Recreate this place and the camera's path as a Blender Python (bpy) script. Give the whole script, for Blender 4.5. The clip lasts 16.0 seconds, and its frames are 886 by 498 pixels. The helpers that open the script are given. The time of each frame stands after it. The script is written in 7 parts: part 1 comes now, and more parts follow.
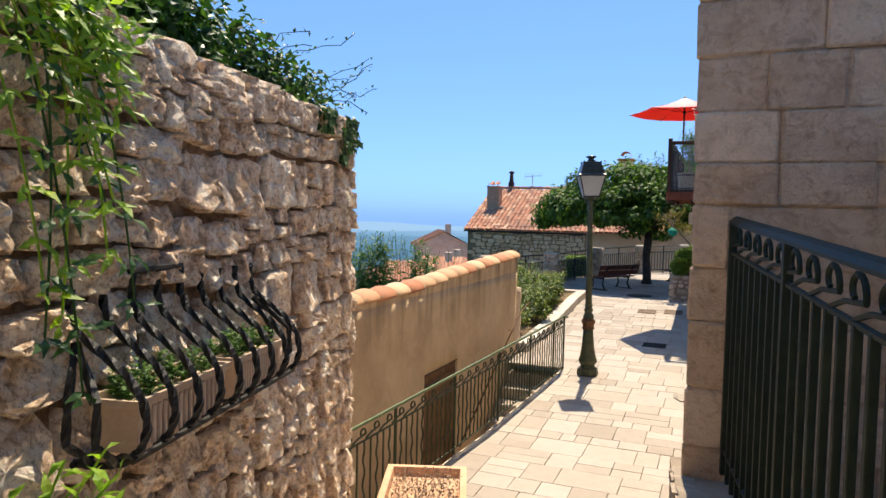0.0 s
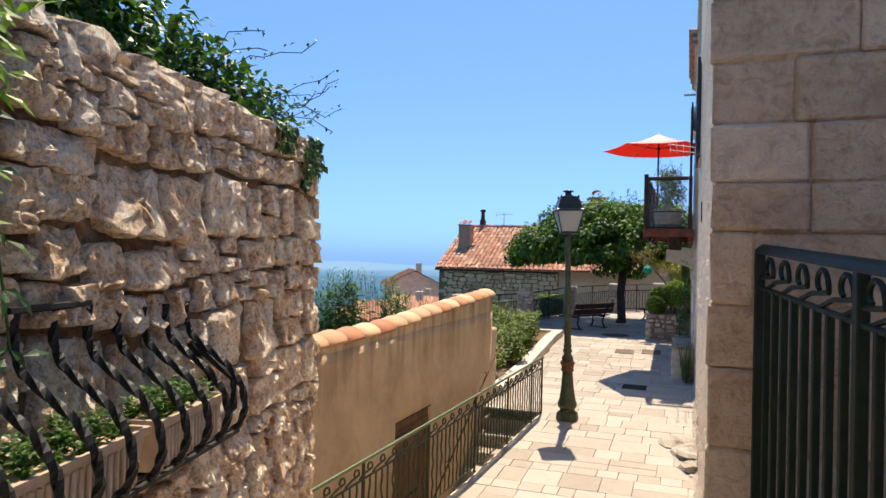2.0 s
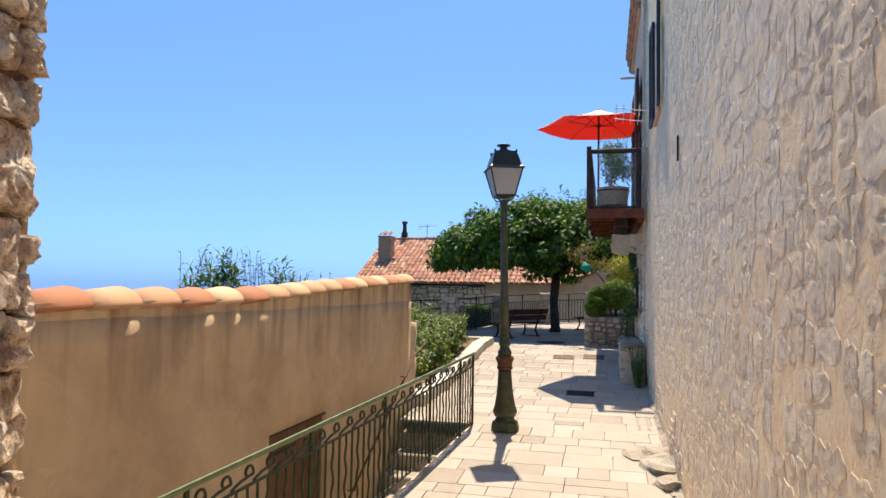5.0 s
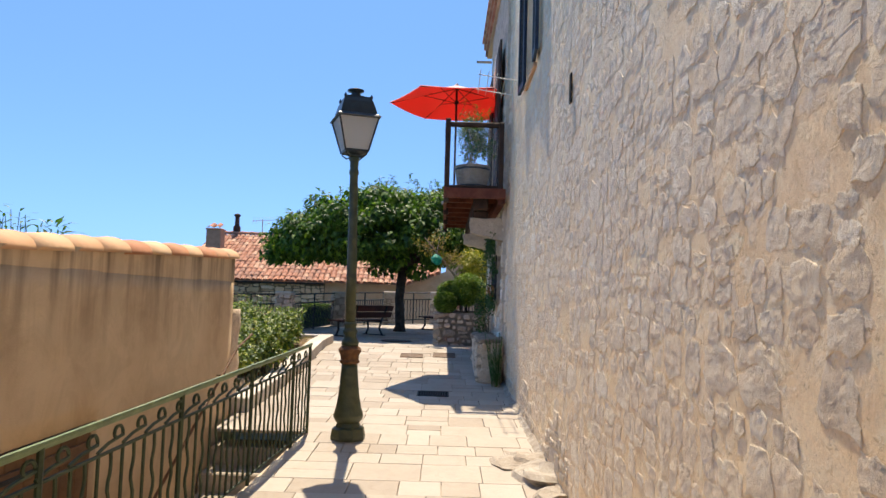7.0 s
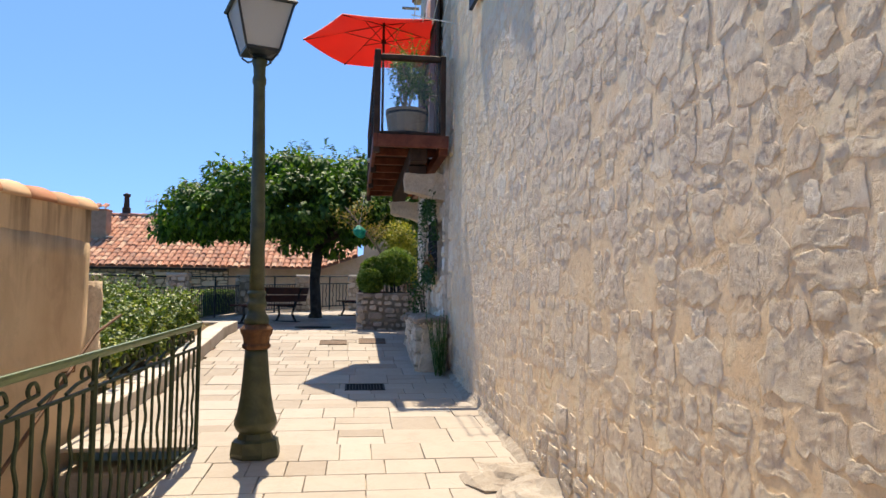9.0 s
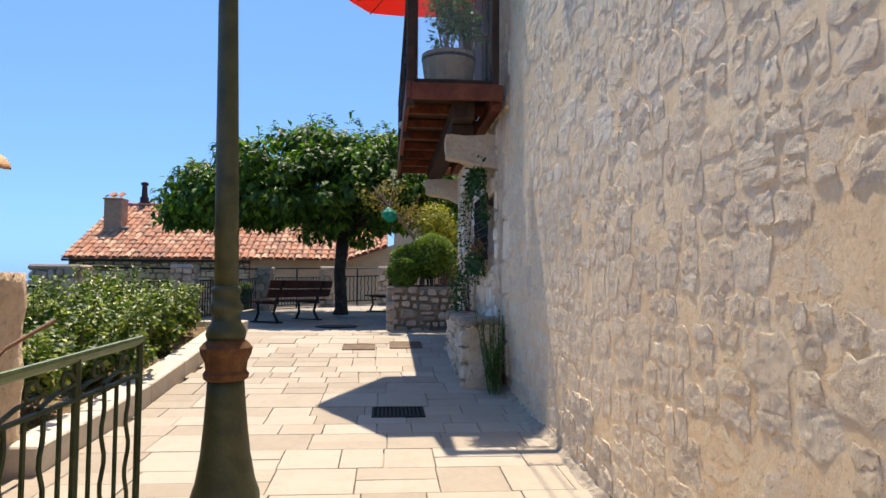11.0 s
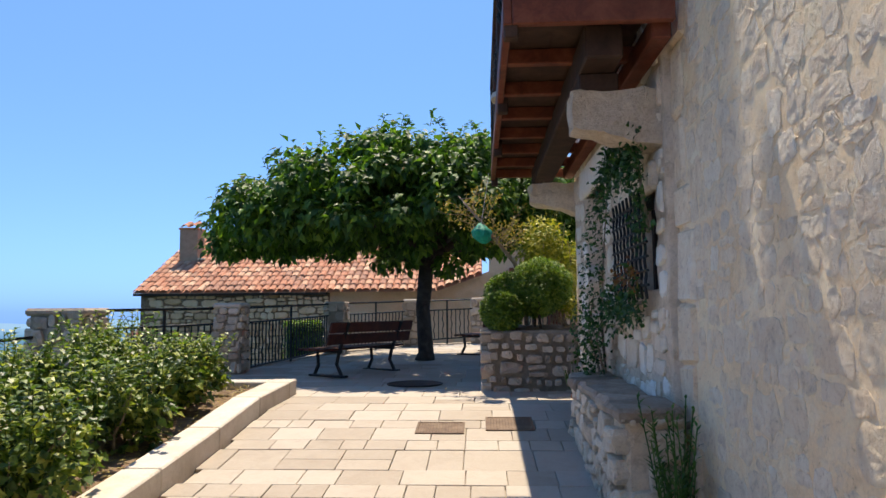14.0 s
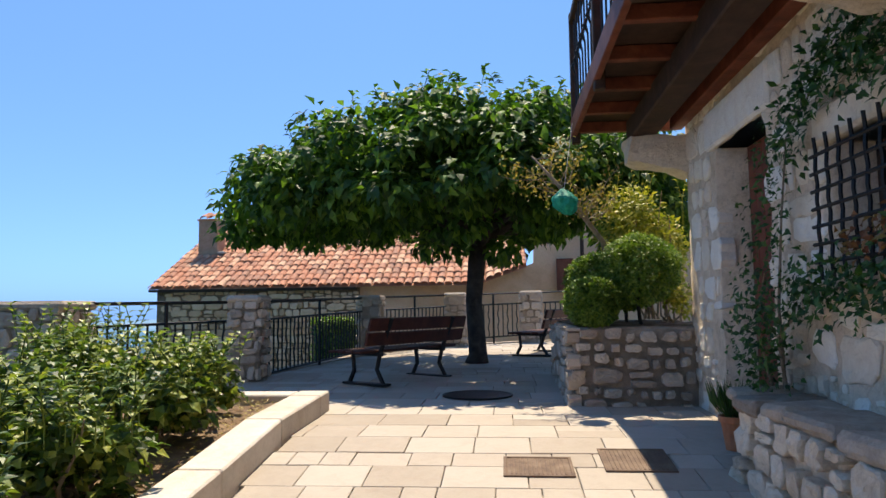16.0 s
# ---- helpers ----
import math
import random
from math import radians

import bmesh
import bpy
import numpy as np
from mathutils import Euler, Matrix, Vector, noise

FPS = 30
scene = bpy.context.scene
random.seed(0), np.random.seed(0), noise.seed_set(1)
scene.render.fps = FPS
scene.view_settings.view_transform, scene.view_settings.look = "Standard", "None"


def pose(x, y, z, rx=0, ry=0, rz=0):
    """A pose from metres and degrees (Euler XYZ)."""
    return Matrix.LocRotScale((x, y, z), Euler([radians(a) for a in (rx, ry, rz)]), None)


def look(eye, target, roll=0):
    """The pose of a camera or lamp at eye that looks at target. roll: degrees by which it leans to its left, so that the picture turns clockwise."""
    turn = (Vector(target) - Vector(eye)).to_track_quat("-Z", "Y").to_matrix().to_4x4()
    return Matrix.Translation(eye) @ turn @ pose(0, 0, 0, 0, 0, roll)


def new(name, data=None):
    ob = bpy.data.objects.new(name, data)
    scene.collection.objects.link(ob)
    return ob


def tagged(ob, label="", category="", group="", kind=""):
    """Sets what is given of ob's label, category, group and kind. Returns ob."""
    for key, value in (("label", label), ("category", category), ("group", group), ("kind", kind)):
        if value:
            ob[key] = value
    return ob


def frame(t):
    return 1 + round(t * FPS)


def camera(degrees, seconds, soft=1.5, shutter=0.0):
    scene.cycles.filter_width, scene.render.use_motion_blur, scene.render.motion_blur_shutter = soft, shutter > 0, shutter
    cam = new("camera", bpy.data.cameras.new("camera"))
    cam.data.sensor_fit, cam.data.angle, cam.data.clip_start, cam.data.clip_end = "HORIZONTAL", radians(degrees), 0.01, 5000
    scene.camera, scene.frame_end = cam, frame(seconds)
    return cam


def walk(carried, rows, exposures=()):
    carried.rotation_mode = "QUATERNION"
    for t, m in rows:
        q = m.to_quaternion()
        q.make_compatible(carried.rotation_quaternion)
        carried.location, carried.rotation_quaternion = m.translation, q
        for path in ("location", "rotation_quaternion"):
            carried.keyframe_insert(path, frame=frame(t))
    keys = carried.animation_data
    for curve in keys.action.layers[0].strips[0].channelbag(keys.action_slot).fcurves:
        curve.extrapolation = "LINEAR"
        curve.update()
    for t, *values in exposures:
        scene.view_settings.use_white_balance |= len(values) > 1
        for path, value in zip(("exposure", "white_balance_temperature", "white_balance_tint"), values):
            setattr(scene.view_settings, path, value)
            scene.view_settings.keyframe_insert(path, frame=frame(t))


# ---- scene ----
cam = camera(65.8, 16.0)
PATH = [
    (0, (0.193, -0.181, 2.552), (-0.561, 1.668, 2.454), 1.3),
    (0.5, (0.182, -0.116, 2.631), (-0.559, 1.739, 2.535), 1.3),
    (1, (0.16, -0.075, 2.671), (-0.555, 1.792, 2.633), 1.3),
    (1.5, (0.105, 0.065, 2.635), (-0.599, 1.937, 2.652), 1.2),
    (2, (-0.029, 0.301, 2.504), (-0.706, 2.183, 2.523), 1.3),
    (2.5, (-0.16, 0.582, 2.391), (-0.817, 2.471, 2.417), 1.2),
    (3, (-0.261, 0.995, 2.273), (-0.909, 2.887, 2.311), 1.2),
    (3.5, (-0.355, 1.405, 2.102), (-0.977, 3.305, 2.146), 1.1),
    (3.7, (-0.397, 1.588, 2.049), (-0.991, 3.497, 2.105), 1.3),
    (5.8, (-0.636, 3.117, 1.644), (-0.972, 5.084, 1.775), 1.1),
    (6, (-0.67, 3.292, 1.628), (-0.951, 5.267, 1.765), 1.4),
    (6.5, (-0.797, 3.639, 1.526), (-0.899, 5.631, 1.672), 1.5),
    (7, (-0.856, 4.055, 1.422), (-0.861, 6.05, 1.568), 1.7),
    (7.5, (-0.93, 4.507, 1.323), (-0.854, 6.501, 1.467), 1.4),
    (8, (-1.004, 4.994, 1.259), (-0.842, 6.983, 1.402), 1.4),
    (8.2, (-1.02, 5.189, 1.223), (-0.83, 7.175, 1.364), 1.1),
    (10.3, (-1.175, 7.217, 1.15), (-0.894, 9.194, 1.254), 0.7),
    (10.5, (-1.143, 7.406, 1.163), (-0.901, 9.388, 1.268), 0.6),
    (11, (-1.083, 7.893, 1.177), (-0.915, 9.883, 1.28), 0.4),
    (11.5, (-1.033, 8.387, 1.184), (-1.005, 10.384, 1.284), 0.3),
    (12, (-0.969, 8.866, 1.2), (-1.013, 10.863, 1.296), 0.2),
    (12.5, (-0.942, 9.337, 1.317), (-1.005, 11.333, 1.413), 0.1),
    (13, (-0.96, 9.792, 1.378), (-1.027, 11.787, 1.503), -0.3),
    (13.5, (-0.974, 10.232, 1.394), (-1.034, 12.225, 1.556), -0.4),
    (14, (-1.042, 10.699, 1.384), (-1.151, 12.688, 1.56), -0.4),
    (14.5, (-1.167, 11.159, 1.386), (-1.339, 13.144, 1.561), -0.4),
    (15, (-1.261, 11.596, 1.387), (-1.44, 13.58, 1.561), -0.5),
    (15.5, (-1.411, 12.036, 1.359), (-1.592, 14.021, 1.531), -0.5),
    (16, (-1.573, 12.445, 1.325), (-1.752, 14.43, 1.496), -0.7),
]
walk(cam, [(t, look(eye, target, roll)) for t, eye, target, roll in PATH], exposures=[(0, 0.62, 7300, 10), (16, 0.62, 7300, 10)])

# ---- light ----
SUN = Vector((-0.055, 0.485, 1.0)).normalized()
sun_data = bpy.data.lights.new("sun", "SUN")
sun_data.energy, sun_data.angle, sun_data.color = 5.0, radians(0.53), (1.0, 0.915, 0.78)
sun_lamp = new("sun", sun_data)
sun_lamp.matrix_world = Matrix.Translation((0, 0, 40)) @ SUN.to_track_quat("Z", "Y").to_matrix().to_4x4()

world = bpy.data.worlds.new("sky")
scene.world = world
world.use_nodes = True
wn = world.node_tree.nodes
sky = wn.new("ShaderNodeTexSky")
sky.sky_type, sky.sun_disc = "NISHITA", False
sky.sun_elevation, sky.sun_rotation = math.asin(SUN.z), math.atan2(SUN.x, SUN.y)
sky.altitude, sky.air_density, sky.dust_density, sky.ozone_density = 300, 1.0, 1.0, 1.5
grey = wn.new("ShaderNodeRGBToBW")
tint = wn.new("ShaderNodeMix")
tint.data_type, tint.blend_type = "RGBA", "MULTIPLY"
blend = wn.new("ShaderNodeMix")
blend.data_type = "RGBA"
tint.inputs[0].default_value, tint.inputs[7].default_value = 1.0, (0.33, 0.84, 2.05, 1)
blend.inputs[0].default_value = 0.80
wl = world.node_tree.links
wl.new(sky.outputs[0], grey.inputs[0])
wl.new(grey.outputs[0], tint.inputs[6])
wl.new(sky.outputs[0], blend.inputs[6])
wl.new(tint.outputs[2], blend.inputs[7])
even = wn.new("ShaderNodeMix")
even.data_type = "RGBA"
even.inputs[0].default_value, even.inputs[7].default_value = 0.45, (0.80, 2.25, 5.7, 1)
wl.new(blend.outputs[2], even.inputs[6])
wl.new(even.outputs[2], wn["Background"].inputs[0])
wn["Background"].inputs[1].default_value = 0.118


# ---- materials ----
class Mat:
    """A small builder for node materials."""

    def __init__(self, name, rough=0.8, metal=0.0, spec=0.3):
        self.m = bpy.data.materials.new(name)
        self.m.use_nodes = True
        self.t = self.m.node_tree
        self.b = self.t.nodes["Principled BSDF"]
        self.b.inputs["Roughness"].default_value = rough
        self.b.inputs["Metallic"].default_value = metal
        self.b.inputs["Specular IOR Level"].default_value = spec
        self.co = self.n("ShaderNodeNewGeometry").outputs["Position"]

    def n(self, kind, **inputs):
        node = self.t.nodes.new(kind)
        for key, value in inputs.items():
            self.put(node, key.replace("_", " "), value)
        return node

    def put(self, node, key, value):
        if isinstance(value, bpy.types.NodeSocket):
            self.t.links.new(value, node.inputs[key])
        else:
            node.inputs[key].default_value = value

    def local(self):
        self.co = self.n("ShaderNodeTexCoord").outputs["Object"]
        return self

    def scaled(self, x, y, z):
        node = self.n("ShaderNodeVectorMath")
        node.operation = "MULTIPLY"
        self.t.links.new(self.co, node.inputs[0])
        node.inputs[1].default_value = (x, y, z)
        return node.outputs[0]

    def noise(self, scale, detail=5.0, rough=0.6, co=None, distortion=0.0):
        return self.n("ShaderNodeTexNoise", Vector=co or self.co, Scale=scale, Detail=detail, Roughness=rough, Distortion=distortion).outputs[0]

    def cells(self, scale, feature="F1", co=None, out="Distance", randomness=1.0):
        node = self.n("ShaderNodeTexVoronoi", Vector=co or self.co, Scale=scale, Randomness=randomness)
        node.feature = feature
        return node.outputs[out]

    def ramp(self, fac, *stops):
        node = self.n("ShaderNodeValToRGB", Fac=fac)
        e = node.color_ramp.elements
        while len(e) < len(stops):
            e.new(0.5)
        for el, (p, c) in zip(e, stops):
            el.position, el.color = p, (*(c if isinstance(c, tuple) else (c, c, c)), 1)
        return node.outputs[0]

    def mix(self, fac, a, b, how="MIX"):
        node = self.n("ShaderNodeMix")
        node.data_type, node.blend_type = "RGBA", how
        for i, v in ((0, fac), (6, a), (7, b)):
            if isinstance(v, bpy.types.NodeSocket):
                self.t.links.new(v, node.inputs[i])
            else:
                node.inputs[i].default_value = (*v, 1) if isinstance(v, tuple) else v
        return node.outputs[2]

    def rnd(self):
        return self.n("ShaderNodeObjectInfo").outputs["Random"]

    def island(self):
        return self.n("ShaderNodeNewGeometry").outputs["Random Per Island"]

    def color(self, c):
        self.put(self.b, "Base Color", c if isinstance(c, bpy.types.NodeSocket) else (*c, 1))
        return self

    def bump(self, height, dist=0.01, strength=0.7):
        node = self.n("ShaderNodeBump", Height=height, Distance=dist, Strength=strength)
        self.t.links.new(node.outputs[0], self.b.inputs["Normal"])
        return self


def worn(name, base, dark, light, scale=3.0, rough=0.85, bump=0.01, grain=60.0, per=None, vary=0.35, metal=0.0, spec=0.25, mott=0.0):
    """A surface with blotches, fine grain and a tone for each piece."""
    m = Mat(name, rough, metal, spec)
    blot = m.noise(scale, 6, 0.65, distortion=0.4)
    fine = m.noise(grain, 4, 0.7)
    c = m.ramp(blot, (0.28, dark), (0.5, base), (0.74, light))
    c = m.mix(0.35, c, m.ramp(fine, (0.3, 0.55), (0.7, 1.0)), "MULTIPLY")
    if mott:
        c = m.mix(mott, c, m.ramp(m.noise(scale * 3.3, 9, 0.8, distortion=0.9), (0.36, (0.40, 0.34, 0.29)), (0.52, (1.0, 1.0, 1.0))), "MULTIPLY")
    if per:
        r = m.rnd() if per == "object" else m.island()
        c = m.mix(vary, c, m.ramp(r, (0.0, dark), (0.5, base), (1.0, light)))
    m.color(c)
    h = m.mix(0.4, m.noise(scale * 5, 6, 0.7), fine)
    return m.bump(h, bump).m


def craggy():
    """Broken limestone: pale faces, weathered hollows with shade painted in brown, deep fine relief."""
    m = Mat("limestone_rubble", 0.92, 0, 0.2)
    n1 = m.noise(9, 10, 0.72, distortion=0.3)
    n2 = m.noise(30, 8, 0.75)
    # low relief coloured dark brown, high relief pale: shading put into the colour
    c = m.ramp(n1, (0.33, (0.26, 0.14, 0.08)), (0.42, (0.60, 0.40, 0.26)), (0.49, (0.90, 0.70, 0.52)), (0.58, (0.98, 0.91, 0.80)))
    c = m.mix(0.28, c, m.ramp(m.rnd(), (0.0, (0.72, 0.46, 0.28)), (0.5, (0.90, 0.66, 0.45)), (1.0, (0.97, 0.84, 0.66))))
    c = m.mix(0.7, c, m.ramp(m.noise(42, 9, 0.8, distortion=0.5), (0.41, (0.32, 0.23, 0.16)), (0.51, (1.0, 1.0, 1.0))), "MULTIPLY")
    m.color(c)
    return m.bump(m.mix(0.3, m.mix(0.5, n1, n2), m.noise(75, 6, 0.75)), 0.05, 1.0).m


M_STONE = craggy()
M_STONE2 = worn("pale_limestone", (0.93, 0.83, 0.67), (0.72, 0.57, 0.42), (0.98, 0.95, 0.88), 7, 0.9, 0.05, 45, "object", 0.6, mott=0.35)
M_LEDGE = worn("weathered_ledge_stone", (0.82, 0.69, 0.53), (0.48, 0.38, 0.28), (0.93, 0.84, 0.70), 9, 0.92, 0.05, 45, "object", 0.5, mott=0.7)
# red-brown wood darkened in its colour for the shade under the tree
M_BENCH = worn("tree_shaded_slat", (0.075, 0.022, 0.013), (0.04, 0.013, 0.009), (0.11, 0.035, 0.02), 6, 0.65, 0.003, 70)
M_MORTAR = worn("earth_mortar", (0.32, 0.19, 0.11), (0.15, 0.085, 0.048), (0.52, 0.35, 0.22), 22, 0.95, 0.05, 70, mott=0.6)
M_MORTAR2 = worn("lime_mortar", (0.80, 0.65, 0.48), (0.60, 0.46, 0.32), (0.90, 0.76, 0.60), 5, 0.95, 0.05, 80, mott=0.4)
# stone toned darker and greyer, the shade it stands in put into its colour
M_GREYSTONE = worn("grey_shaded_stone", (0.50, 0.41, 0.32), (0.32, 0.25, 0.19), (0.68, 0.58, 0.47), 8, 0.9, 0.02, 50, "object", 0.6, mott=0.5)
M_GREYMORTAR = worn("grey_mortar", (0.34, 0.275, 0.21), (0.22, 0.175, 0.13), (0.44, 0.365, 0.285), 6, 0.95, 0.02, 70)
M_DRESSED = worn("dressed_stone", (0.64, 0.47, 0.33), (0.42, 0.29, 0.19), (0.78, 0.62, 0.46), 4, 0.88, 0.10, 30, "object", 0.4, mott=0.85)
M_PAVER = worn("sandstone_paver", (0.41, 0.352, 0.29), (0.325, 0.27, 0.215), (0.475, 0.42, 0.36), 2.2, 0.75, 0.008, 60, "object", 0.7, mott=0.5)
M_PAVER_S = worn("sandstone_paver_far", (0.41, 0.352, 0.29), (0.325, 0.27, 0.215), (0.475, 0.42, 0.36), 2.2, 0.75, 0.008, 60, "island", 0.7, mott=0.5)
M_JOINT = worn("paving_joint", (0.50, 0.42, 0.33), (0.38, 0.31, 0.24), (0.58, 0.50, 0.41), 6, 0.95, 0.01, 90)
M_KERB = worn("kerb_stone", (0.62, 0.55, 0.47), (0.48, 0.41, 0.33), (0.72, 0.66, 0.58), 3, 0.8, 0.008, 60, "object", 0.3, mott=0.3)
M_STEP = worn("step_stone", (0.40, 0.34, 0.27), (0.28, 0.23, 0.17), (0.5, 0.44, 0.36), 4, 0.85, 0.01, 60)
M_SOIL = worn("dry_soil", (0.20, 0.13, 0.08), (0.12, 0.08, 0.05), (0.33, 0.24, 0.15), 6, 0.95, 0.03, 40)
M_FLAG = worn("stained_flagstone", (0.40, 0.32, 0.25), (0.16, 0.12, 0.09), (0.60, 0.51, 0.42), 8, 0.92, 0.05, 40, "object", 0.5, mott=0.8)
M_ROCK = worn("bare_rock", (0.42, 0.36, 0.29), (0.28, 0.22, 0.17), (0.55, 0.5, 0.43), 5, 0.9, 0.03, 40, "object", 0.3, mott=0.5)
M_IRON = worn("black_iron", (0.011, 0.010, 0.010), (0.006, 0.006, 0.006), (0.02, 0.019, 0.018), 20, 0.52, 0.003, 120, spec=0.3)
M_GREEN = worn("green_painted_iron", (0.04, 0.055, 0.025), (0.02, 0.028, 0.014), (0.07, 0.09, 0.045), 12, 0.55, 0.002, 120, spec=0.3)
M_GREENTOP = worn("lighter_green_paint", (0.12, 0.17, 0.07), (0.08, 0.11, 0.05), (0.18, 0.23, 0.11), 10, 0.5, 0.002, 120, spec=0.5)
M_DKGREEN = worn("dark_green_enamel", (0.010, 0.018, 0.009), (0.006, 0.011, 0.006), (0.018, 0.030, 0.016), 12, 0.55, 0.002, 120, spec=0.25)
M_LAMP = worn("olive_cast_iron", (0.05, 0.058, 0.022), (0.025, 0.03, 0.014), (0.085, 0.09, 0.04), 9, 0.5, 0.006, 70, spec=0.5)
M_RUST = worn("rusty_cast_iron", (0.13, 0.055, 0.022), (0.06, 0.035, 0.018), (0.20, 0.10, 0.04), 14, 0.7, 0.006, 70)
M_LAMPTOP = worn("blue_black_enamel", (0.008, 0.016, 0.022), (0.004, 0.008, 0.012), (0.015, 0.03, 0.04), 9, 0.35, 0.002, 70, spec=0.5)
M_WOOD = worn("red_brown_wood", (0.16, 0.045, 0.025), (0.08, 0.025, 0.015), (0.24, 0.08, 0.045), 6, 0.6, 0.004, 70)
M_DKWOOD = worn("dark_brown_beam", (0.055, 0.03, 0.02), (0.03, 0.018, 0.012), (0.09, 0.05, 0.032), 6, 0.7, 0.004, 70)
M_DOOR = worn("weathered_brown_door", (0.15, 0.075, 0.035), (0.09, 0.045, 0.022), (0.22, 0.12, 0.06), 8, 0.7, 0.004, 50, "object", 0.4)
M_TILE = worn("terracotta_tile", (0.50, 0.21, 0.12), (0.30, 0.17, 0.12), (0.66, 0.43, 0.28), 5, 0.85, 0.006, 50, "object", 0.75)
M_TILE_S = worn("terracotta_tile_far", (0.50, 0.21, 0.12), (0.30, 0.17, 0.12), (0.66, 0.43, 0.28), 5, 0.85, 0.006, 50, "island", 0.75)
M_COPING = worn("coping_tile", (0.50, 0.25, 0.13), (0.40, 0.15, 0.075), (0.66, 0.46, 0.28), 4, 0.8, 0.008, 50, "object", 0.85, mott=0.3)
M_POT = worn("terracotta_pot", (0.5, 0.2, 0.1), (0.4, 0.15, 0.07), (0.55, 0.27, 0.15), 8, 0.8, 0.003, 60)
M_TROUGH = worn("beige_plastic_trough", (0.50, 0.37, 0.27), (0.44, 0.32, 0.23), (0.55, 0.42, 0.31), 5, 0.55, 0.001, 60)
M_CONCRETE = worn("concrete", (0.42, 0.38, 0.33), (0.3, 0.26, 0.22), (0.52, 0.48, 0.42), 5, 0.9, 0.006, 70)
M_PLASTERFAR = worn("pale_render", (0.62, 0.50, 0.37), (0.50, 0.39, 0.28), (0.70, 0.59, 0.46), 1.5, 0.9, 0.005, 30)
M_PINK = worn("peach_render", (0.72, 0.44, 0.27), (0.62, 0.36, 0.21), (0.78, 0.52, 0.34), 1.5, 0.9, 0.004, 30)
M_OCHREFAR = worn("brown_render", (0.42, 0.27, 0.17), (0.3, 0.19, 0.12), (0.52, 0.36, 0.24), 3, 0.9, 0.01, 40)
M_WARMSTONE = worn("brown_rubble", (0.76, 0.44, 0.24), (0.50, 0.27, 0.14), (0.90, 0.62, 0.40), 5, 0.9, 0.04, 40, "object", 0.6, mott=0.5)
M_BARK = worn("grey_bark", (0.06, 0.047, 0.037), (0.03, 0.024, 0.02), (0.10, 0.083, 0.067), 8, 0.9, 0.03, 40)
M_TWIG = worn("dry_twig", (0.26, 0.2, 0.14), (0.18, 0.13, 0.09), (0.36, 0.3, 0.22), 20, 0.85, 0.002, 90)
M_GLASSY = Mat("dark_window_glass", 0.08, 0.0, 0.5).color((0.015, 0.018, 0.02)).m
# near-black that stands in for the shade inside hollows
M_SLOT = Mat("hollow_shade_black", 0.9).color((0.01, 0.01, 0.01)).m
M_SHUTTER = worn("blue_black_shutter", (0.02, 0.035, 0.06), (0.012, 0.02, 0.035), (0.035, 0.055, 0.085), 8, 0.5, 0.002, 80)
M_WHITEWIRE = worn("white_painted_wire", (0.75, 0.75, 0.73), (0.6, 0.6, 0.58), (0.8, 0.8, 0.8), 8, 0.5, 0.001, 80)
M_NET = worn("green_plastic_net", (0.0, 0.30, 0.19), (0.0, 0.18, 0.11), (0.02, 0.42, 0.28), 30, 0.6, 0.01, 120)
M_GRATE = worn("brown_cast_grate", (0.17, 0.11, 0.075), (0.11, 0.07, 0.05), (0.24, 0.17, 0.12), 9, 0.7, 0.003, 90)


def ochre_render():
    m = Mat("ochre_lime_render", 0.92, 0, 0.2)
    c = m.ramp(m.noise(0.9, 5, 0.6), (0.3, (0.46, 0.32, 0.20)), (0.55, (0.60, 0.44, 0.285)), (0.8, (0.66, 0.51, 0.345)))
    patch = m.ramp(m.noise(2.6, 6, 0.7, distortion=0.8), (0.42, 0.78), (0.56, 1.0))
    c = m.mix(0.5, c, patch, "MULTIPLY")
    streak = m.noise(2.2, 4, 0.6, co=m.scaled(2.2, 2.2, 0.28))
    z = m.n("ShaderNodeSeparateXYZ", Vector=m.co).outputs[2]
    rim = m.n("ShaderNodeMapRange", Value=z)
    for k, v in (("From Min", 0.9), ("From Max", 1.85), ("To Min", 0.0), ("To Max", 1.0)):
        rim.inputs[k].default_value = v
    dirt = m.n("ShaderNodeMath")
    dirt.operation = "MULTIPLY"
    m.t.links.new(rim.outputs[0], dirt.inputs[0])
    m.t.links.new(m.ramp(streak, (0.47, 0.0), (0.66, 1.0)), dirt.inputs[1])
    c = m.mix(dirt.outputs[0], c, (0.17, 0.12, 0.08))
    m.color(c)
    return m.bump(m.mix(0.5, m.noise(5, 7, 0.7), m.noise(90, 3, 0.7)), 0.012, 0.6).m


M_OCHRE = ochre_render()


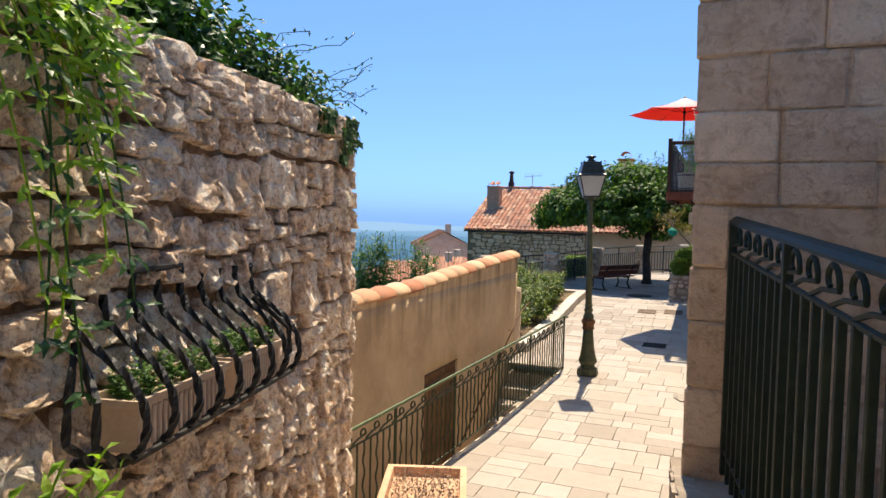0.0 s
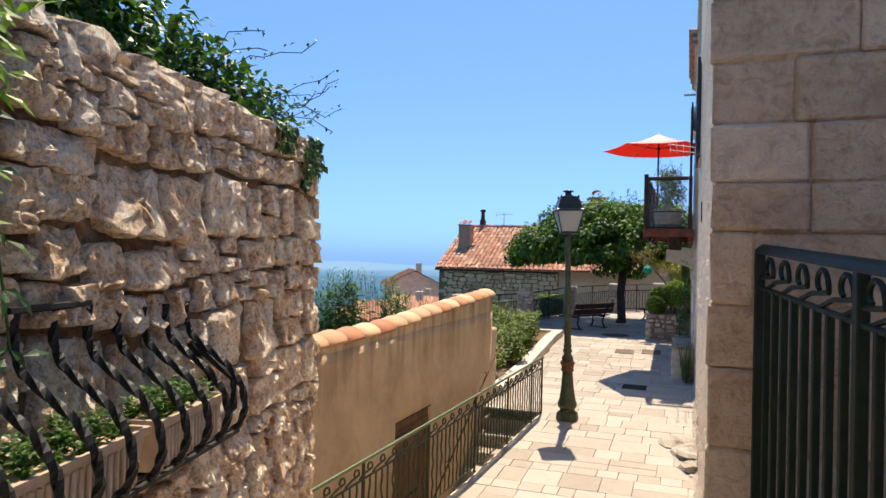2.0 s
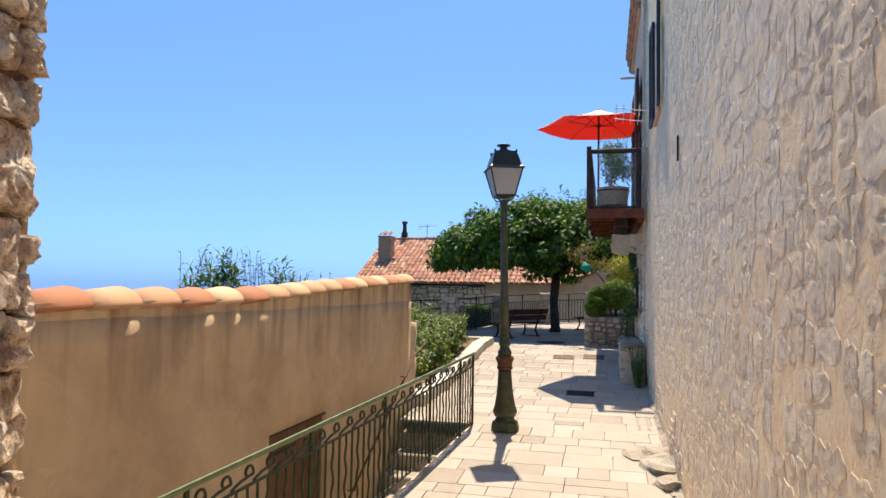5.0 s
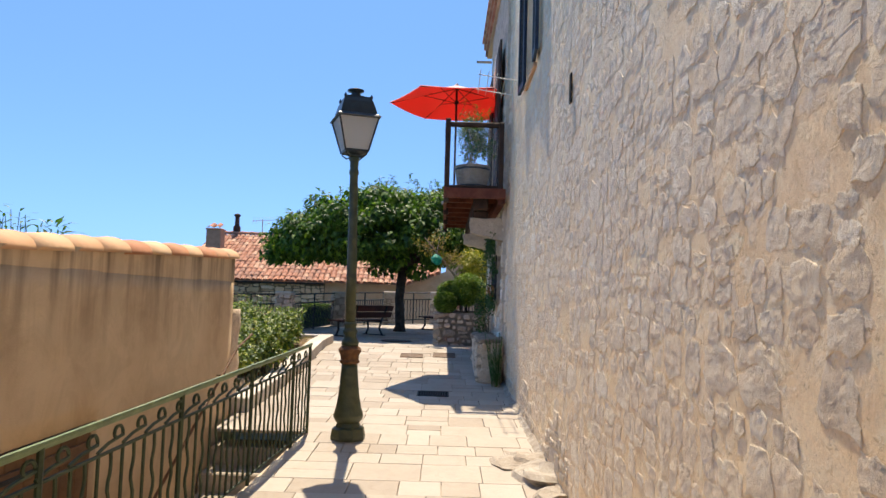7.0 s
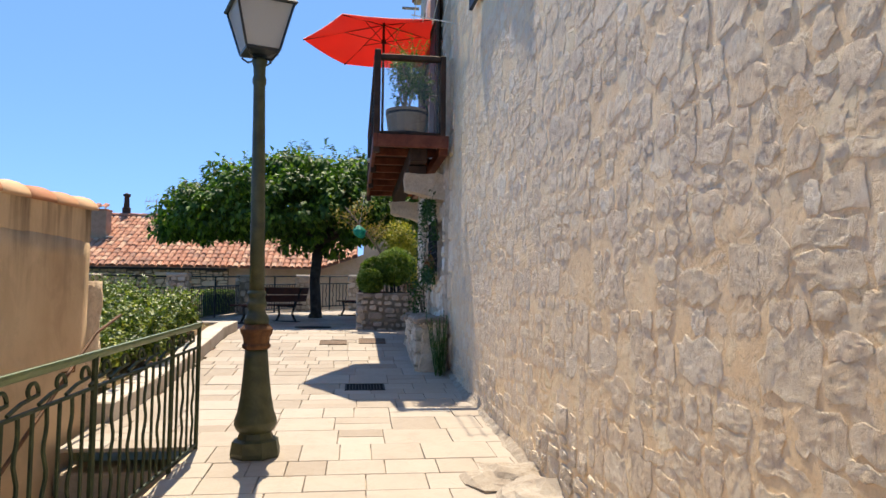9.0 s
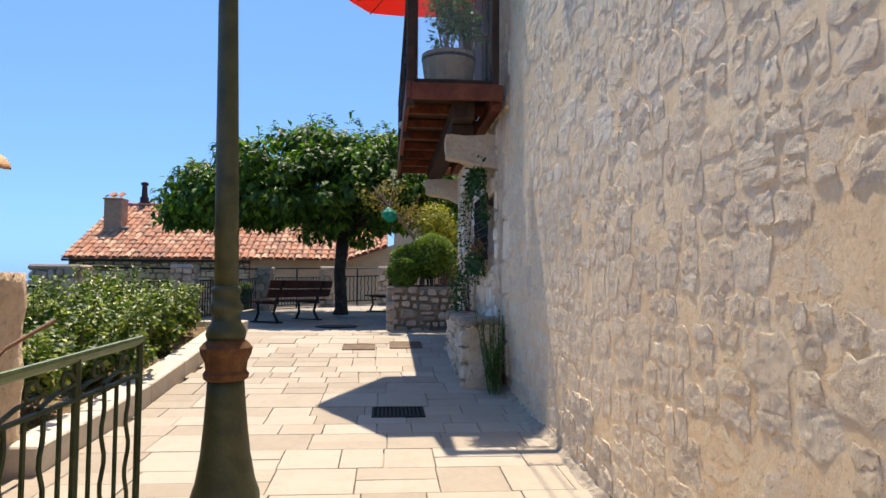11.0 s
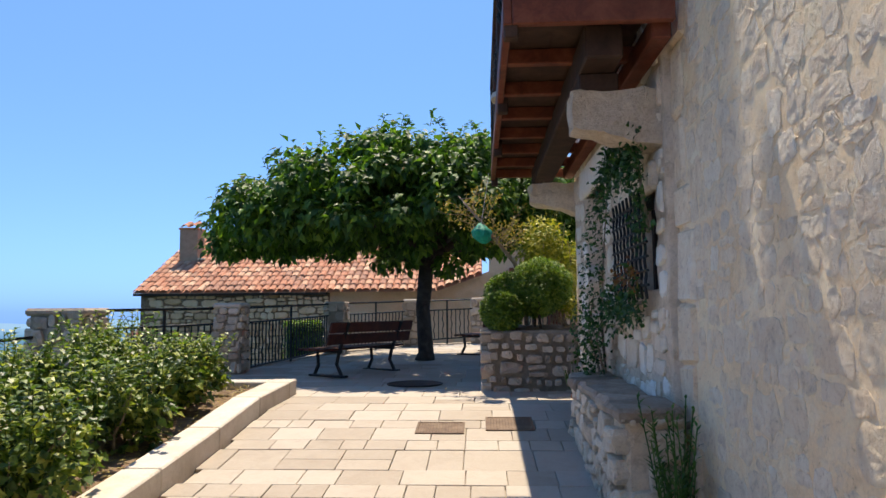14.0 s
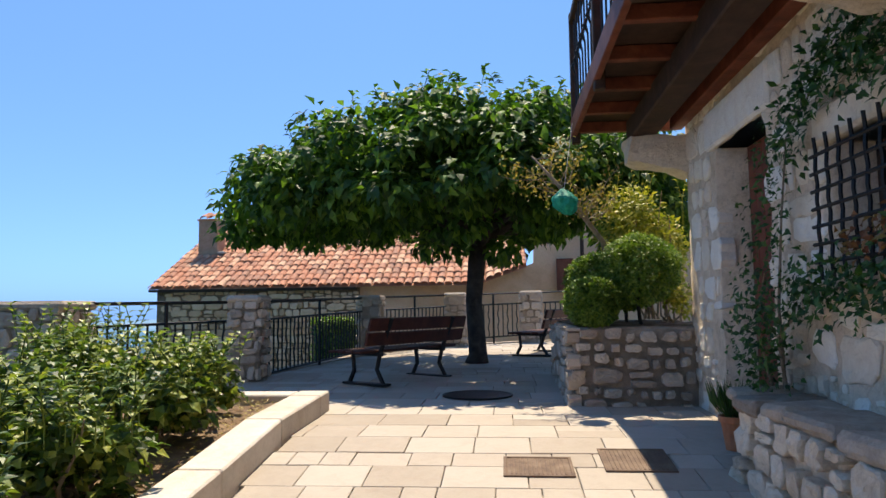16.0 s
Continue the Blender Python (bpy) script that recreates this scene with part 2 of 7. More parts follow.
def house_mortar():
    """Worn tan lime render, flush with the stones, over many small stones that it half hides."""
    m = Mat("tan_lime_render", 0.7, 0, 0.45)
    wob = m.n("ShaderNodeVectorMath")
    wob.operation = "MULTIPLY_ADD"
    m.t.links.new(m.n("ShaderNodeTexNoise", Vector=m.co, Scale=9.0, Detail=6.0, Roughness=0.7).outputs[1], wob.inputs[0])
    wob.inputs[1].default_value = (0.9, 0.9, 0.9)
    m.t.links.new(m.scaled(6.0, 6.0, 8.5), wob.inputs[2])
    edge = m.cells(1.0, "DISTANCE_TO_EDGE", co=wob.outputs[0])
    tone = m.cells(1.0, co=wob.outputs[0], out="Color")
    lime = m.ramp(m.noise(2.2, 9, 0.75, distortion=0.5), (0.32, (0.80, 0.55, 0.30)), (0.48, (0.92, 0.68, 0.41)), (0.62, (0.95, 0.76, 0.50)), (0.78, (0.96, 0.86, 0.66)))
    stone = m.ramp(tone, (0.0, (0.62, 0.50, 0.39)), (0.3, (0.92, 0.76, 0.54)), (0.5, (0.74, 0.62, 0.50)), (0.7, (0.95, 0.78, 0.50)), (1.0, (0.97, 0.88, 0.71)))
    show = m.mix(1.0, m.ramp(edge, (0.05, 0.0), (0.16, 1.0)), m.ramp(m.noise(3.1, 6, 0.7), (0.42, 0.0), (0.60, 0.8)), "MULTIPLY")
    c = m.mix(show, lime, stone)
    pits = m.noise(26, 10, 0.8, distortion=0.7)
    c = m.mix(0.8, c, m.ramp(pits, (0.33, (0.42, 0.33, 0.25)), (0.44, (1.0, 1.0, 1.0))), "MULTIPLY")
    c = m.mix(0.3, c, m.ramp(m.noise(70, 4, 0.75), (0.32, 0.6), (0.58, 1.0)), "MULTIPLY")
    m.color(c)
    return m.bump(m.mix(0.35, m.mix(0.5, pits, m.noise(8, 8, 0.7)), show), 0.03, 0.9).m


def house_stone(name, per):
    """Pale grey and cream limestone, broken and pitted, a tone for each stone."""
    m = Mat(name, 0.68, 0, 0.45)
    r = m.rnd() if per == "object" else m.island()
    tone = m.ramp(r, (0.0, (0.60, 0.49, 0.38)), (0.2, (0.90, 0.71, 0.48)), (0.4, (0.78, 0.62, 0.46)), (0.6, (0.93, 0.77, 0.55)), (0.8, (0.85, 0.63, 0.40)), (1.0, (0.97, 0.88, 0.72)))
    blot = m.noise(11, 9, 0.75, distortion=0.8)
    c = m.mix(0.55, tone, m.ramp(blot, (0.34, (0.48, 0.36, 0.26)), (0.47, (0.86, 0.68, 0.47)), (0.62, (0.96, 0.84, 0.65))))
    c = m.mix(0.7, c, m.ramp(m.noise(34, 8, 0.8), (0.34, (0.48, 0.40, 0.33)), (0.46, (1.0, 1.0, 1.0))), "MULTIPLY")
    m.color(c)
    return m.bump(m.mix(0.4, blot, m.noise(38, 8, 0.75)), 0.034, 1.0).m


M_HOUSE = house_mortar()
M_HOUSESTONE = house_stone("rubble_stone_in_render", "object")
M_HOUSESTONE_S = house_stone("rubble_stone_in_render_far", "island")


def leaf_mat(name, a, b, c, rough=0.45, trans=0.35):
    m = Mat(name, rough, 0, 0.35)
    col = m.ramp(m.island(), (0.0, a), (0.55, b), (1.0, c))
    col = m.mix(0.3, col, m.ramp(m.noise(25, 3), (0.3, 0.6), (0.7, 1.0)), "MULTIPLY")
    m.color(col)
    t = m.n("ShaderNodeBsdfTranslucent")
    m.t.links.new(m.mix(1.0, col, (1.1, 1.25, 0.6), "MULTIPLY"), t.inputs[0])
    mx = m.n("ShaderNodeMixShader")
    mx.inputs[0].default_value = trans
    m.t.links.new(m.b.outputs[0], mx.inputs[1])
    m.t.links.new(t.outputs[0], mx.inputs[2])
    m.t.links.new(mx.outputs[0], m.t.nodes["Material Output"].inputs[0])
    return m.m


M_LEAF_TREE = leaf_mat("mulberry_leaf", (0.025, 0.065, 0.010), (0.055, 0.13, 0.018), (0.19, 0.32, 0.045), 0.55, 0.38)
M_LEAF_ROSE = leaf_mat("rose_leaf", (0.025, 0.055, 0.010), (0.11, 0.18, 0.028), (0.42, 0.44, 0.09))
M_LEAF_BOX = leaf_mat("boxwood_leaf", (0.06, 0.12, 0.015), (0.15, 0.24, 0.03), (0.30, 0.38, 0.07))
M_LEAF_YEL = leaf_mat("yellow_green_leaf", (0.18, 0.21, 0.02), (0.36, 0.35, 0.045), (0.52, 0.45, 0.08))
M_LEAF_DRY = leaf_mat("ochre_dry_leaf", (0.2, 0.14, 0.03), (0.34, 0.25, 0.06), (0.45, 0.36, 0.12))
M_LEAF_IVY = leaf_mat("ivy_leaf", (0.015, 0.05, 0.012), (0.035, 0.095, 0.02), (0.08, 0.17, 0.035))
M_LEAF_BRIGHT = leaf_mat("jasmine_leaf", (0.14, 0.28, 0.02), (0.28, 0.44, 0.04), (0.45, 0.58, 0.09), trans=0.5)
M_LEAF_OLE = leaf_mat("oleander_leaf", (0.04, 0.10, 0.02), (0.08, 0.17, 0.035), (0.14, 0.24, 0.06))
M_LEAF_RED = leaf_mat("reddish_leaf", (0.2, 0.06, 0.02), (0.3, 0.12, 0.04), (0.3, 0.2, 0.05))


def cloth(name, c):
    m = Mat(name, 0.38, 0, 0.9)
    m.color(m.mix(0.25, c, m.ramp(m.noise(200, 2), (0.3, 0.8), (0.7, 1.0)), "MULTIPLY"))
    t = m.n("ShaderNodeBsdfTranslucent")
    t.inputs[0].default_value = (*c, 1)
    mx = m.n("ShaderNodeMixShader")
    mx.inputs[0].default_value = 0.45
    m.t.links.new(m.b.outputs[0], mx.inputs[1])
    m.t.links.new(t.outputs[0], mx.inputs[2])
    m.t.links.new(mx.outputs[0], m.t.nodes["Material Output"].inputs[0])
    return m.m


M_RED = cloth("red_canvas", (0.85, 0.04, 0.03))
# pale pink that paints the sun's glare on top of the red canvas
M_GLARE = cloth("painted_glare_canvas", (0.92, 0.62, 0.56))


def frosted():
    m = Mat("frosted_lamp_pane", 0.5, 0, 0.5)
    m.color((0.75, 0.75, 0.72))
    t = m.n("ShaderNodeBsdfTranslucent")
    t.inputs[0].default_value = (0.8, 0.8, 0.78, 1)
    mx = m.n("ShaderNodeMixShader")
    mx.inputs[0].default_value = 0.6
    m.t.links.new(m.b.outputs[0], mx.inputs[1])
    m.t.links.new(t.outputs[0], mx.inputs[2])
    m.t.links.new(mx.outputs[0], m.t.nodes["Material Output"].inputs[0])
    return m.m


M_PANE = frosted()


def clear_pane():
    m = Mat("clear_panel", 0.05, 0, 0.5)
    m.color((0.9, 0.95, 0.95))
    t = m.n("ShaderNodeBsdfTransparent")
    mx = m.n("ShaderNodeMixShader")
    mx.inputs[0].default_value = 0.96
    m.t.links.new(m.b.outputs[0], mx.inputs[1])
    m.t.links.new(t.outputs[0], mx.inputs[2])
    m.t.links.new(mx.outputs[0], m.t.nodes["Material Output"].inputs[0])
    return m.m


M_CLEAR = clear_pane()


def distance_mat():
    """Far wooded hills that glow; blue haze is painted into their colour with distance."""
    m = Mat("far_hills_painted_haze", 1.0, 0, 0.0)
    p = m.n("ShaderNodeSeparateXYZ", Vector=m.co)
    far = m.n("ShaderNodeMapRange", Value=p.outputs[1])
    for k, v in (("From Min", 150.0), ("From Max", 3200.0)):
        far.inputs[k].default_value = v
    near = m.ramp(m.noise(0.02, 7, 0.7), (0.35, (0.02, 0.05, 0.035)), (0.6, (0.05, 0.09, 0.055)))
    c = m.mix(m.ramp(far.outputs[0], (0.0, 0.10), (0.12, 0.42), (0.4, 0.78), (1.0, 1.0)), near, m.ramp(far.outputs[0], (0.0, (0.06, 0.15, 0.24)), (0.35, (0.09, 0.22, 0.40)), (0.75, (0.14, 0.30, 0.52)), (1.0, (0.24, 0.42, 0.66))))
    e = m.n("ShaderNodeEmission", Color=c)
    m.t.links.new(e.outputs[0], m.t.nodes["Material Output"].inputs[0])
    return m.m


M_FAR = distance_mat()


# ---- mesh tools ----
class Geo:
    """Collects vertices and faces of one mesh."""

    def __init__(self):
        self.v, self.f = [], []

    def add(self, verts, faces, m=None):
        o = len(self.v)
        self.v += [tuple(m @ Vector(p)) for p in verts] if m is not None else [tuple(p) for p in verts]
        self.f += [tuple(i + o for i in f) for f in faces]
        return self

    def box(self, x0, y0, z0, x1, y1, z1, c=0.006, m=None):
        """A box with chamfered edges."""
        c = min(c, (x1 - x0) / 3, (y1 - y0) / 3, (z1 - z0) / 3)
        lo, hi, verts, idx = (x0, y0, z0), (x1, y1, z1), [], {}
        for s in ((0, 0, 0), (1, 0, 0), (0, 1, 0), (1, 1, 0), (0, 0, 1), (1, 0, 1), (0, 1, 1), (1, 1, 1)):
            for a in range(3):
                p = [(hi[k] if s[k] else lo[k]) + (0 if k == a else (-c if s[k] else c)) for k in range(3)]
                idx[s, a] = len(verts)
                verts.append(p)
        faces = []
        for a in range(3):
            b, d = (a + 1) % 3, (a + 2) % 3
            for side in (0, 1):
                q = []
                for u, w in ((0, 0), (1, 0), (1, 1), (0, 1)):
                    s = [0, 0, 0]
                    s[a], s[b], s[d] = side, u, w
                    q.append(idx[tuple(s), a])
                faces.append(tuple(q if side else q[::-1]))
            for u in (0, 1):
                for w in (0, 1):
                    s, t = [0, 0, 0], [0, 0, 0]
                    s[b] = t[b] = u
                    s[d] = t[d] = w
                    t[a] = 1
                    s, t = tuple(s), tuple(t)
                    q = [idx[s, b], idx[t, b], idx[t, d], idx[s, d]]
                    faces.append(tuple(q if u != w else q[::-1]))
        for s in {k[0] for k in idx}:
            q = [idx[s, 0], idx[s, 1], idx[s, 2]]
            faces.append(tuple(q if sum(s) % 2 else q[::-1]))
        return self.add(verts, faces, m)

    def tube(self, pts, r, n=6, cap=True, flat=1.0):
        """A round bar along points; r may be one radius or one for each point."""
        pts = [Vector(p) for p in pts]
        rs = r if isinstance(r, (list, tuple)) else [r] * len(pts)
        verts, faces, side = [], [], None
        for i, p in enumerate(pts):
            d = (pts[min(i + 1, len(pts) - 1)] - pts[max(i - 1, 0)]).normalized()
            if side is None:
                side = d.orthogonal().normalized()
            side = (side - d * side.dot(d)).normalized()
            up = d.cross(side)
            for k in range(n):
                a = 2 * math.pi * k / n
                verts.append(p + (side * math.cos(a) + up * math.sin(a) * flat) * rs[i])
        for i in range(len(pts) - 1):
            for k in range(n):
                faces.append((i * n + k, i * n + (k + 1) % n, (i + 1) * n + (k + 1) % n, (i + 1) * n + k))
        if cap:
            faces += [tuple(range(n))[::-1], tuple(range((len(pts) - 1) * n, len(pts) * n))]
        return self.add(verts, faces)

    def lathe(self, prof, n=20, at=(0, 0, 0), twist=0.0):
        """Turns a profile of (radius, height) about the upright axis."""
        verts, faces = [], []
        for r, z in prof:
            for k in range(n):
                a = 2 * math.pi * k / n + twist
                verts.append((at[0] + r * math.cos(a), at[1] + r * math.sin(a), at[2] + z))
        for i in range(len(prof) - 1):
            for k in range(n):
                faces.append((i * n + k, i * n + (k + 1) % n, (i + 1) * n + (k + 1) % n, (i + 1) * n + k))
        faces += [tuple(range(n))[::-1], tuple(range((len(prof) - 1) * n, len(prof) * n))]
        return self.add(verts, faces)

    def grid(self, nu, nv, fn):
        verts = [fn(i / nu, j / nv) for j in range(nv + 1) for i in range(nu + 1)]
        w = nu + 1
        return self.add(verts, [(j * w + i, j * w + i + 1, (j + 1) * w + i + 1, (j + 1) * w + i) for j in range(nv) for i in range(nu)])

    def leaf(self, p, d, up, length, width, fold=0.25):
        """One leaf: two halves folded along the midrib, its tip bent down."""
        d, up = d.normalized(), up.normalized()
        s = d.cross(up)
        if s.length < 1e-3:
            s = d.orthogonal()
        s.normalize()
        up = s.cross(d)
        a, b, t = p, p + d * length * 0.5 + up * length * 0.06, p + d * length - up * length * 0.12
        l = p + d * length * 0.42 + s * width * 0.5 + up * width * fold
        r = p + d * length * 0.42 - s * width * 0.5 + up * width * fold
        return self.add([a, r, t, l, b], [(0, 1, 4), (1, 2, 4), (2, 3, 4), (3, 0, 4)])

    def mesh(self, name, mat, smooth=False):
        me = bpy.data.meshes.new(name)
        me.from_pydata([tuple(v) for v in self.v], [], self.f)
        if mat:
            me.materials.append(mat)
        if smooth:
            me.polygons.foreach_set("use_smooth", [True] * len(me.polygons))
        me.update()
        return me


def thing(name, at, label, category, group="", kind="", turn=0.0):
    ob = new(name)
    ob.empty_display_size = 0.1
    ob.matrix_basis = pose(*at, 0, 0, turn)
    return tagged(ob, label, category, group, kind)


def home(ob):
    m = ob.matrix_basis.copy()
    while ob.parent:
        m = ob.parent.matrix_basis @ ob.matrix_parent_inverse @ m
        ob = ob.parent
    return m


def part(name, geo, mat, parent, label="", smooth=False, m=None):
    """Links one mesh as a part of a thing; it is given in the world's metres."""
    me = geo.mesh(name, mat, smooth) if isinstance(geo, Geo) else geo
    ob = new(name, me)
    ob.parent = parent
    ob.matrix_parent_inverse = home(parent).inverted()
    if m is not None:
        ob.matrix_basis = m
    if label:
        tagged(ob, label)
    return ob


def solid(name, geo, mat, label, category, kind="structure", group="", smooth=False):
    return tagged(new(name, geo.mesh(name, mat, smooth)), label, category, group, kind)


def lerp(a, b, t):
    return a + (b - a) * t


def rv(s=1.0):
    return Vector((random.uniform(-s, s), random.uniform(-s, s), random.uniform(-s, s)))


def profile(stops, y):
    for (y0, z0), (y1, z1) in zip(stops, stops[1:]):
        if y <= y1:
            return lerp(z0, z1, max(0.0, (y - y0) / (y1 - y0)))
    return stops[-1][1]


GROUND = ((-3, 1.05), (0.3, 1.05), (4.8, -0.25), (8, -0.19), (11, 0.0), (13.8, 0.10), (15.8, 0.28), (17.2, 0.44), (22, 0.53), (30, 0.62))


def ground(y):
    return profile(GROUND, y)


def ground_pose(x, y, turn=0.0):
    slope = math.degrees(math.atan((ground(y + 0.2) - ground(y - 0.2)) / 0.4))
    return pose(x, y, ground(y), slope, 0, 0) @ pose(0, 0, 0, 0, 0, turn)


def uneven(g, amount, scale=9.0):
    g.v = [tuple(Vector(p) + noise.noise_vector(Vector(p) * scale) * amount) for p in g.v]
    return g


def rough_stones(count, seed, rough=0.16, n=6):
    """Unit stones (1 x 1 x 1, front towards -y), rounded and uneven."""
    rng, out = random.Random(seed), []
    for k in range(count):
        off = Vector((rng.uniform(0, 90), rng.uniform(0, 90), rng.uniform(0, 90)))
        corner = [rng.uniform(0.8, 1.0) for _ in range(4)]
        g = Geo()
        def front(u, v):
            a, b = u * 2 - 1, v * 2 - 1
            e = max(abs(a), abs(b))
            q = corner[(1 if a > 0 else 0) + (2 if b > 0 else 0)]
            round_off = 1 - 0.12 * (abs(a * b) ** 2.5) * (2 - q)
            wob = noise.noise_vector(Vector((a, b, 0)) * 1.5 + off) * 0.13
            crag = noise.cell(Vector((a, b, 3)) * 1.6 + off) * 0.5 + noise.noise(Vector((a, b, 3)) * 1.7 + off) + noise.noise(Vector((a, b, 3)) * 4.3 + off) * 0.6
            bulge = (1 - e ** 3.2) * 0.46 + crag * rough * (1 - 0.4 * e ** 4)
            return (a * 0.5 * round_off + wob.x * 0.5, -0.5 * bulge - 0.16 * (e < 0.99), b * 0.5 * round_off + wob.y * 0.5)
        g.grid(n, n, front)
        w = n + 1
        rim = [i for i in range(w)] + [j * w + n for j in range(1, w)] + [n * w + i for i in range(n - 1, -1, -1)] + [j * w for j in range(n - 1, 0, -1)]
        o = len(g.v)
        g.v += [(g.v[i][0] * 0.93, 0.5, g.v[i][2] * 0.93) for i in rim]
        g.f += [(rim[(i + 1) % len(rim)], rim[i], o + i, o + (i + 1) % len(rim)) for i in range(len(rim))]
        out.append(g)
    return out


def courses(width, height, rng, hs, ratio, split=0.25, gap=0.018, skip=None):
    """Uneven courses of rubble: (u, v, w, h) for every stone."""
    v = 0.0
    while v < height - 0.04:
        h = min(rng.uniform(*hs), height - v)
        u = -rng.uniform(0, 0.15)
        while u < width:
            w = h * rng.uniform(*ratio)
            if u + w > width:
                w = width - u
            if w > 0.05 and u > -0.02:
                if rng.random() < split and h > 0.13:
                    k = rng.uniform(0.35, 0.65)
                    cell = [(u, v, w, h * k), (u, v + h * k, w, h * (1 - k))]
                elif rng.random() < split * 0.6 and w > 0.2:
                    k = rng.uniform(0.4, 0.6)
                    cell = [(u, v, w * k, h), (u + w * k, v, w * (1 - k), h)]
                else:
                    cell = [(u, v, w, h)]
                for a, b, c, d in cell:
                    c, d = c - gap, d - gap
                    if c > 0.03 and d > 0.03 and not (skip and skip(a + c / 2, b + d / 2)):
                        yield a + c / 2 + rng.uniform(-1, 1) * 0.01, b + d / 2 + rng.uniform(-1, 1) * 0.012, c, d
            u += w
        v += h


def rubble(parent, origin, along, width, height, mat, seed, hs=(0.12, 0.24), ratio=(0.7, 1.9), depth=0.12, proud=0.03, limit=300, near=None, split=0.25, gap=0.018, skip=None, rough=0.16, tilt=4.0, swell=(0.10, 0.22), fine=0.5, lean=(0.0, 0.0), jag=0.05, chip=(0.08, 0.3), rest_mat=None):
    """Clads a wall face with single uneven stones. The face runs from origin along a level way; its front lies to the right of that way."""
    rng = random.Random(seed)
    along = Vector((along[0], along[1], 0)).normalized()
    out = Vector((along.y, -along.x, 0))
    up = Vector((0, 0, 1))
    org = Vector(origin)
    seeds = [(u + rng.uniform(-0.03, 0.03) * w, v + rng.uniform(-0.05, 0.05) * h, w, h) for u, v, w, h in courses(width, height, rng, hs, ratio, split, 0.0)]
    cells = []
    for i, s in enumerate(seeds):
        if skip and skip(s[0], s[1]):
            continue
        u, v, w, h = s
        v += 0.035 * math.sin(u * 2.3 + seed) + 0.02 * math.sin(u * 5.1 + seed * 2)
        poly = []
        for a, b in ((-1, -1), (1, -1), (1, 1), (-1, 1)):
            x, y = u + a * w / 2 * rng.uniform(0.88, 1.06), v + b * h / 2 * rng.uniform(0.86, 1.07)
            cut = rng.uniform(*chip)
            one, two = (x - a * w * cut * 0.8, y), (x, y - b * h * cut)
            poly += [two, one] if a * b > 0 else [one, two]
        poly = [(min(max(x, 0.0), width), min(max(y, 0.0), height)) for x, y in poly]
        if len(poly) < 3:
            continue
        cx, cy = sum(p[0] for p in poly) / len(poly), sum(p[1] for p in poly) / len(poly)
        area = abs(sum(p[0] * q[1] - q[0] * p[1] for p, q in zip(poly, poly[1:] + poly[:1]))) / 2
        if area < 0.0012:
            continue
        cells.append((cx, cy, area, poly))
    if near:
        cells.sort(key=lambda c: (c[0] - near[0]) ** 2 + (c[1] - near[1]) ** 2)
    rest = Geo()
    for i, (cx, cy, area, poly) in enumerate(cells):
        size = math.sqrt(area)
        # an even rim: long edges get a point more, all of them are jogged a little
        rim = []
        for p, q in zip(poly, poly[1:] + poly[:1]):
            n = 1 + int(math.hypot(q[0] - p[0], q[1] - p[1]) / (size * fine))
            rim += [(p[0] + (q[0] - p[0]) * k / n, p[1] + (q[1] - p[1]) * k / n) for k in range(n)]
        inset = max(0.5, 1 - gap * 1.25 / size)
        wob = [(x + rng.uniform(-jag, jag) * size, y + rng.uniform(-jag, jag) * size) for x, y in rim]
        bulge = depth * rng.uniform(*swell)
        lift = proud + rng.uniform(-0.4, 0.4) * proud
        tx, ty = lean[0] + rng.uniform(-1, 1) * tilt * 0.02, lean[1] + rng.uniform(-1, 1) * tilt * 0.02
        g, m = Geo(), len(rim)
        off = Vector((rng.uniform(0, 50), rng.uniform(0, 50), 0))
        rings = [(inset * 0.96, -depth), (inset, -0.6 * bulge), (inset * 0.93, 0.5 * bulge), (inset * 0.66, 0.9 * bulge), (inset * 0.3, bulge)]
        if fine < 0.4:
            rings[2:] = [(inset * 0.98, 0.45 * bulge), (inset * 0.91, 0.82 * bulge), (inset * 0.70, 0.95 * bulge), (inset * 0.46, 0.99 * bulge), (inset * 0.2, bulge)]
        last = len(rings) - 1
        for s, h in rings:
            for x, y in wob:
                dx, dy = (x - cx) * s, (y - cy) * s
                crag = 0.0
                if h > -depth:
                    q = Vector((dx, dy, 0)) + off
                    crag = (0.8 * noise.noise(q * 7) + 0.8 * noise.noise(q * 17) + 0.7 * noise.noise(q * 41)) * rough * depth * (0.35 if h < 0 else 1.0)
                    crag += tx * dx + ty * dy
                g.v.append(tuple(org + along * (cx + dx) + up * (cy + dy) + out * (lift + h + crag)))
        g.v.append(tuple(org + along * cx + up * cy + out * (lift + bulge * 1.02)))
        for r in range(last):
            g.f += [(r * m + k, r * m + (k + 1) % m, (r + 1) * m + (k + 1) % m, (r + 1) * m + k) for k in range(m)]
        g.f += [(last * m + k, last * m + (k + 1) % m, (last + 1) * m) for k in range(m)]
        a, b, c = (Vector(g.v[k]) for k in (m, m + 1, 2 * m))
        if (b - a).cross(c - a).dot(Vector(g.v[m]) - org - along * cx - up * cy) < 0:
            g.f = [f[::-1] for f in g.f]
        if i < limit:
            mid = org + along * cx + up * cy
            g.v = [tuple(Vector(p) - mid) for p in g.v]
            part("stone", g, mat, parent, m=Matrix.Translation(mid))
        else:
            rest.add(g.v, g.f)
    if rest.v:
        tagged(part("small_stone", rest, rest_mat or mat, parent), "further rubble stones of the same wall", kind="stuff")


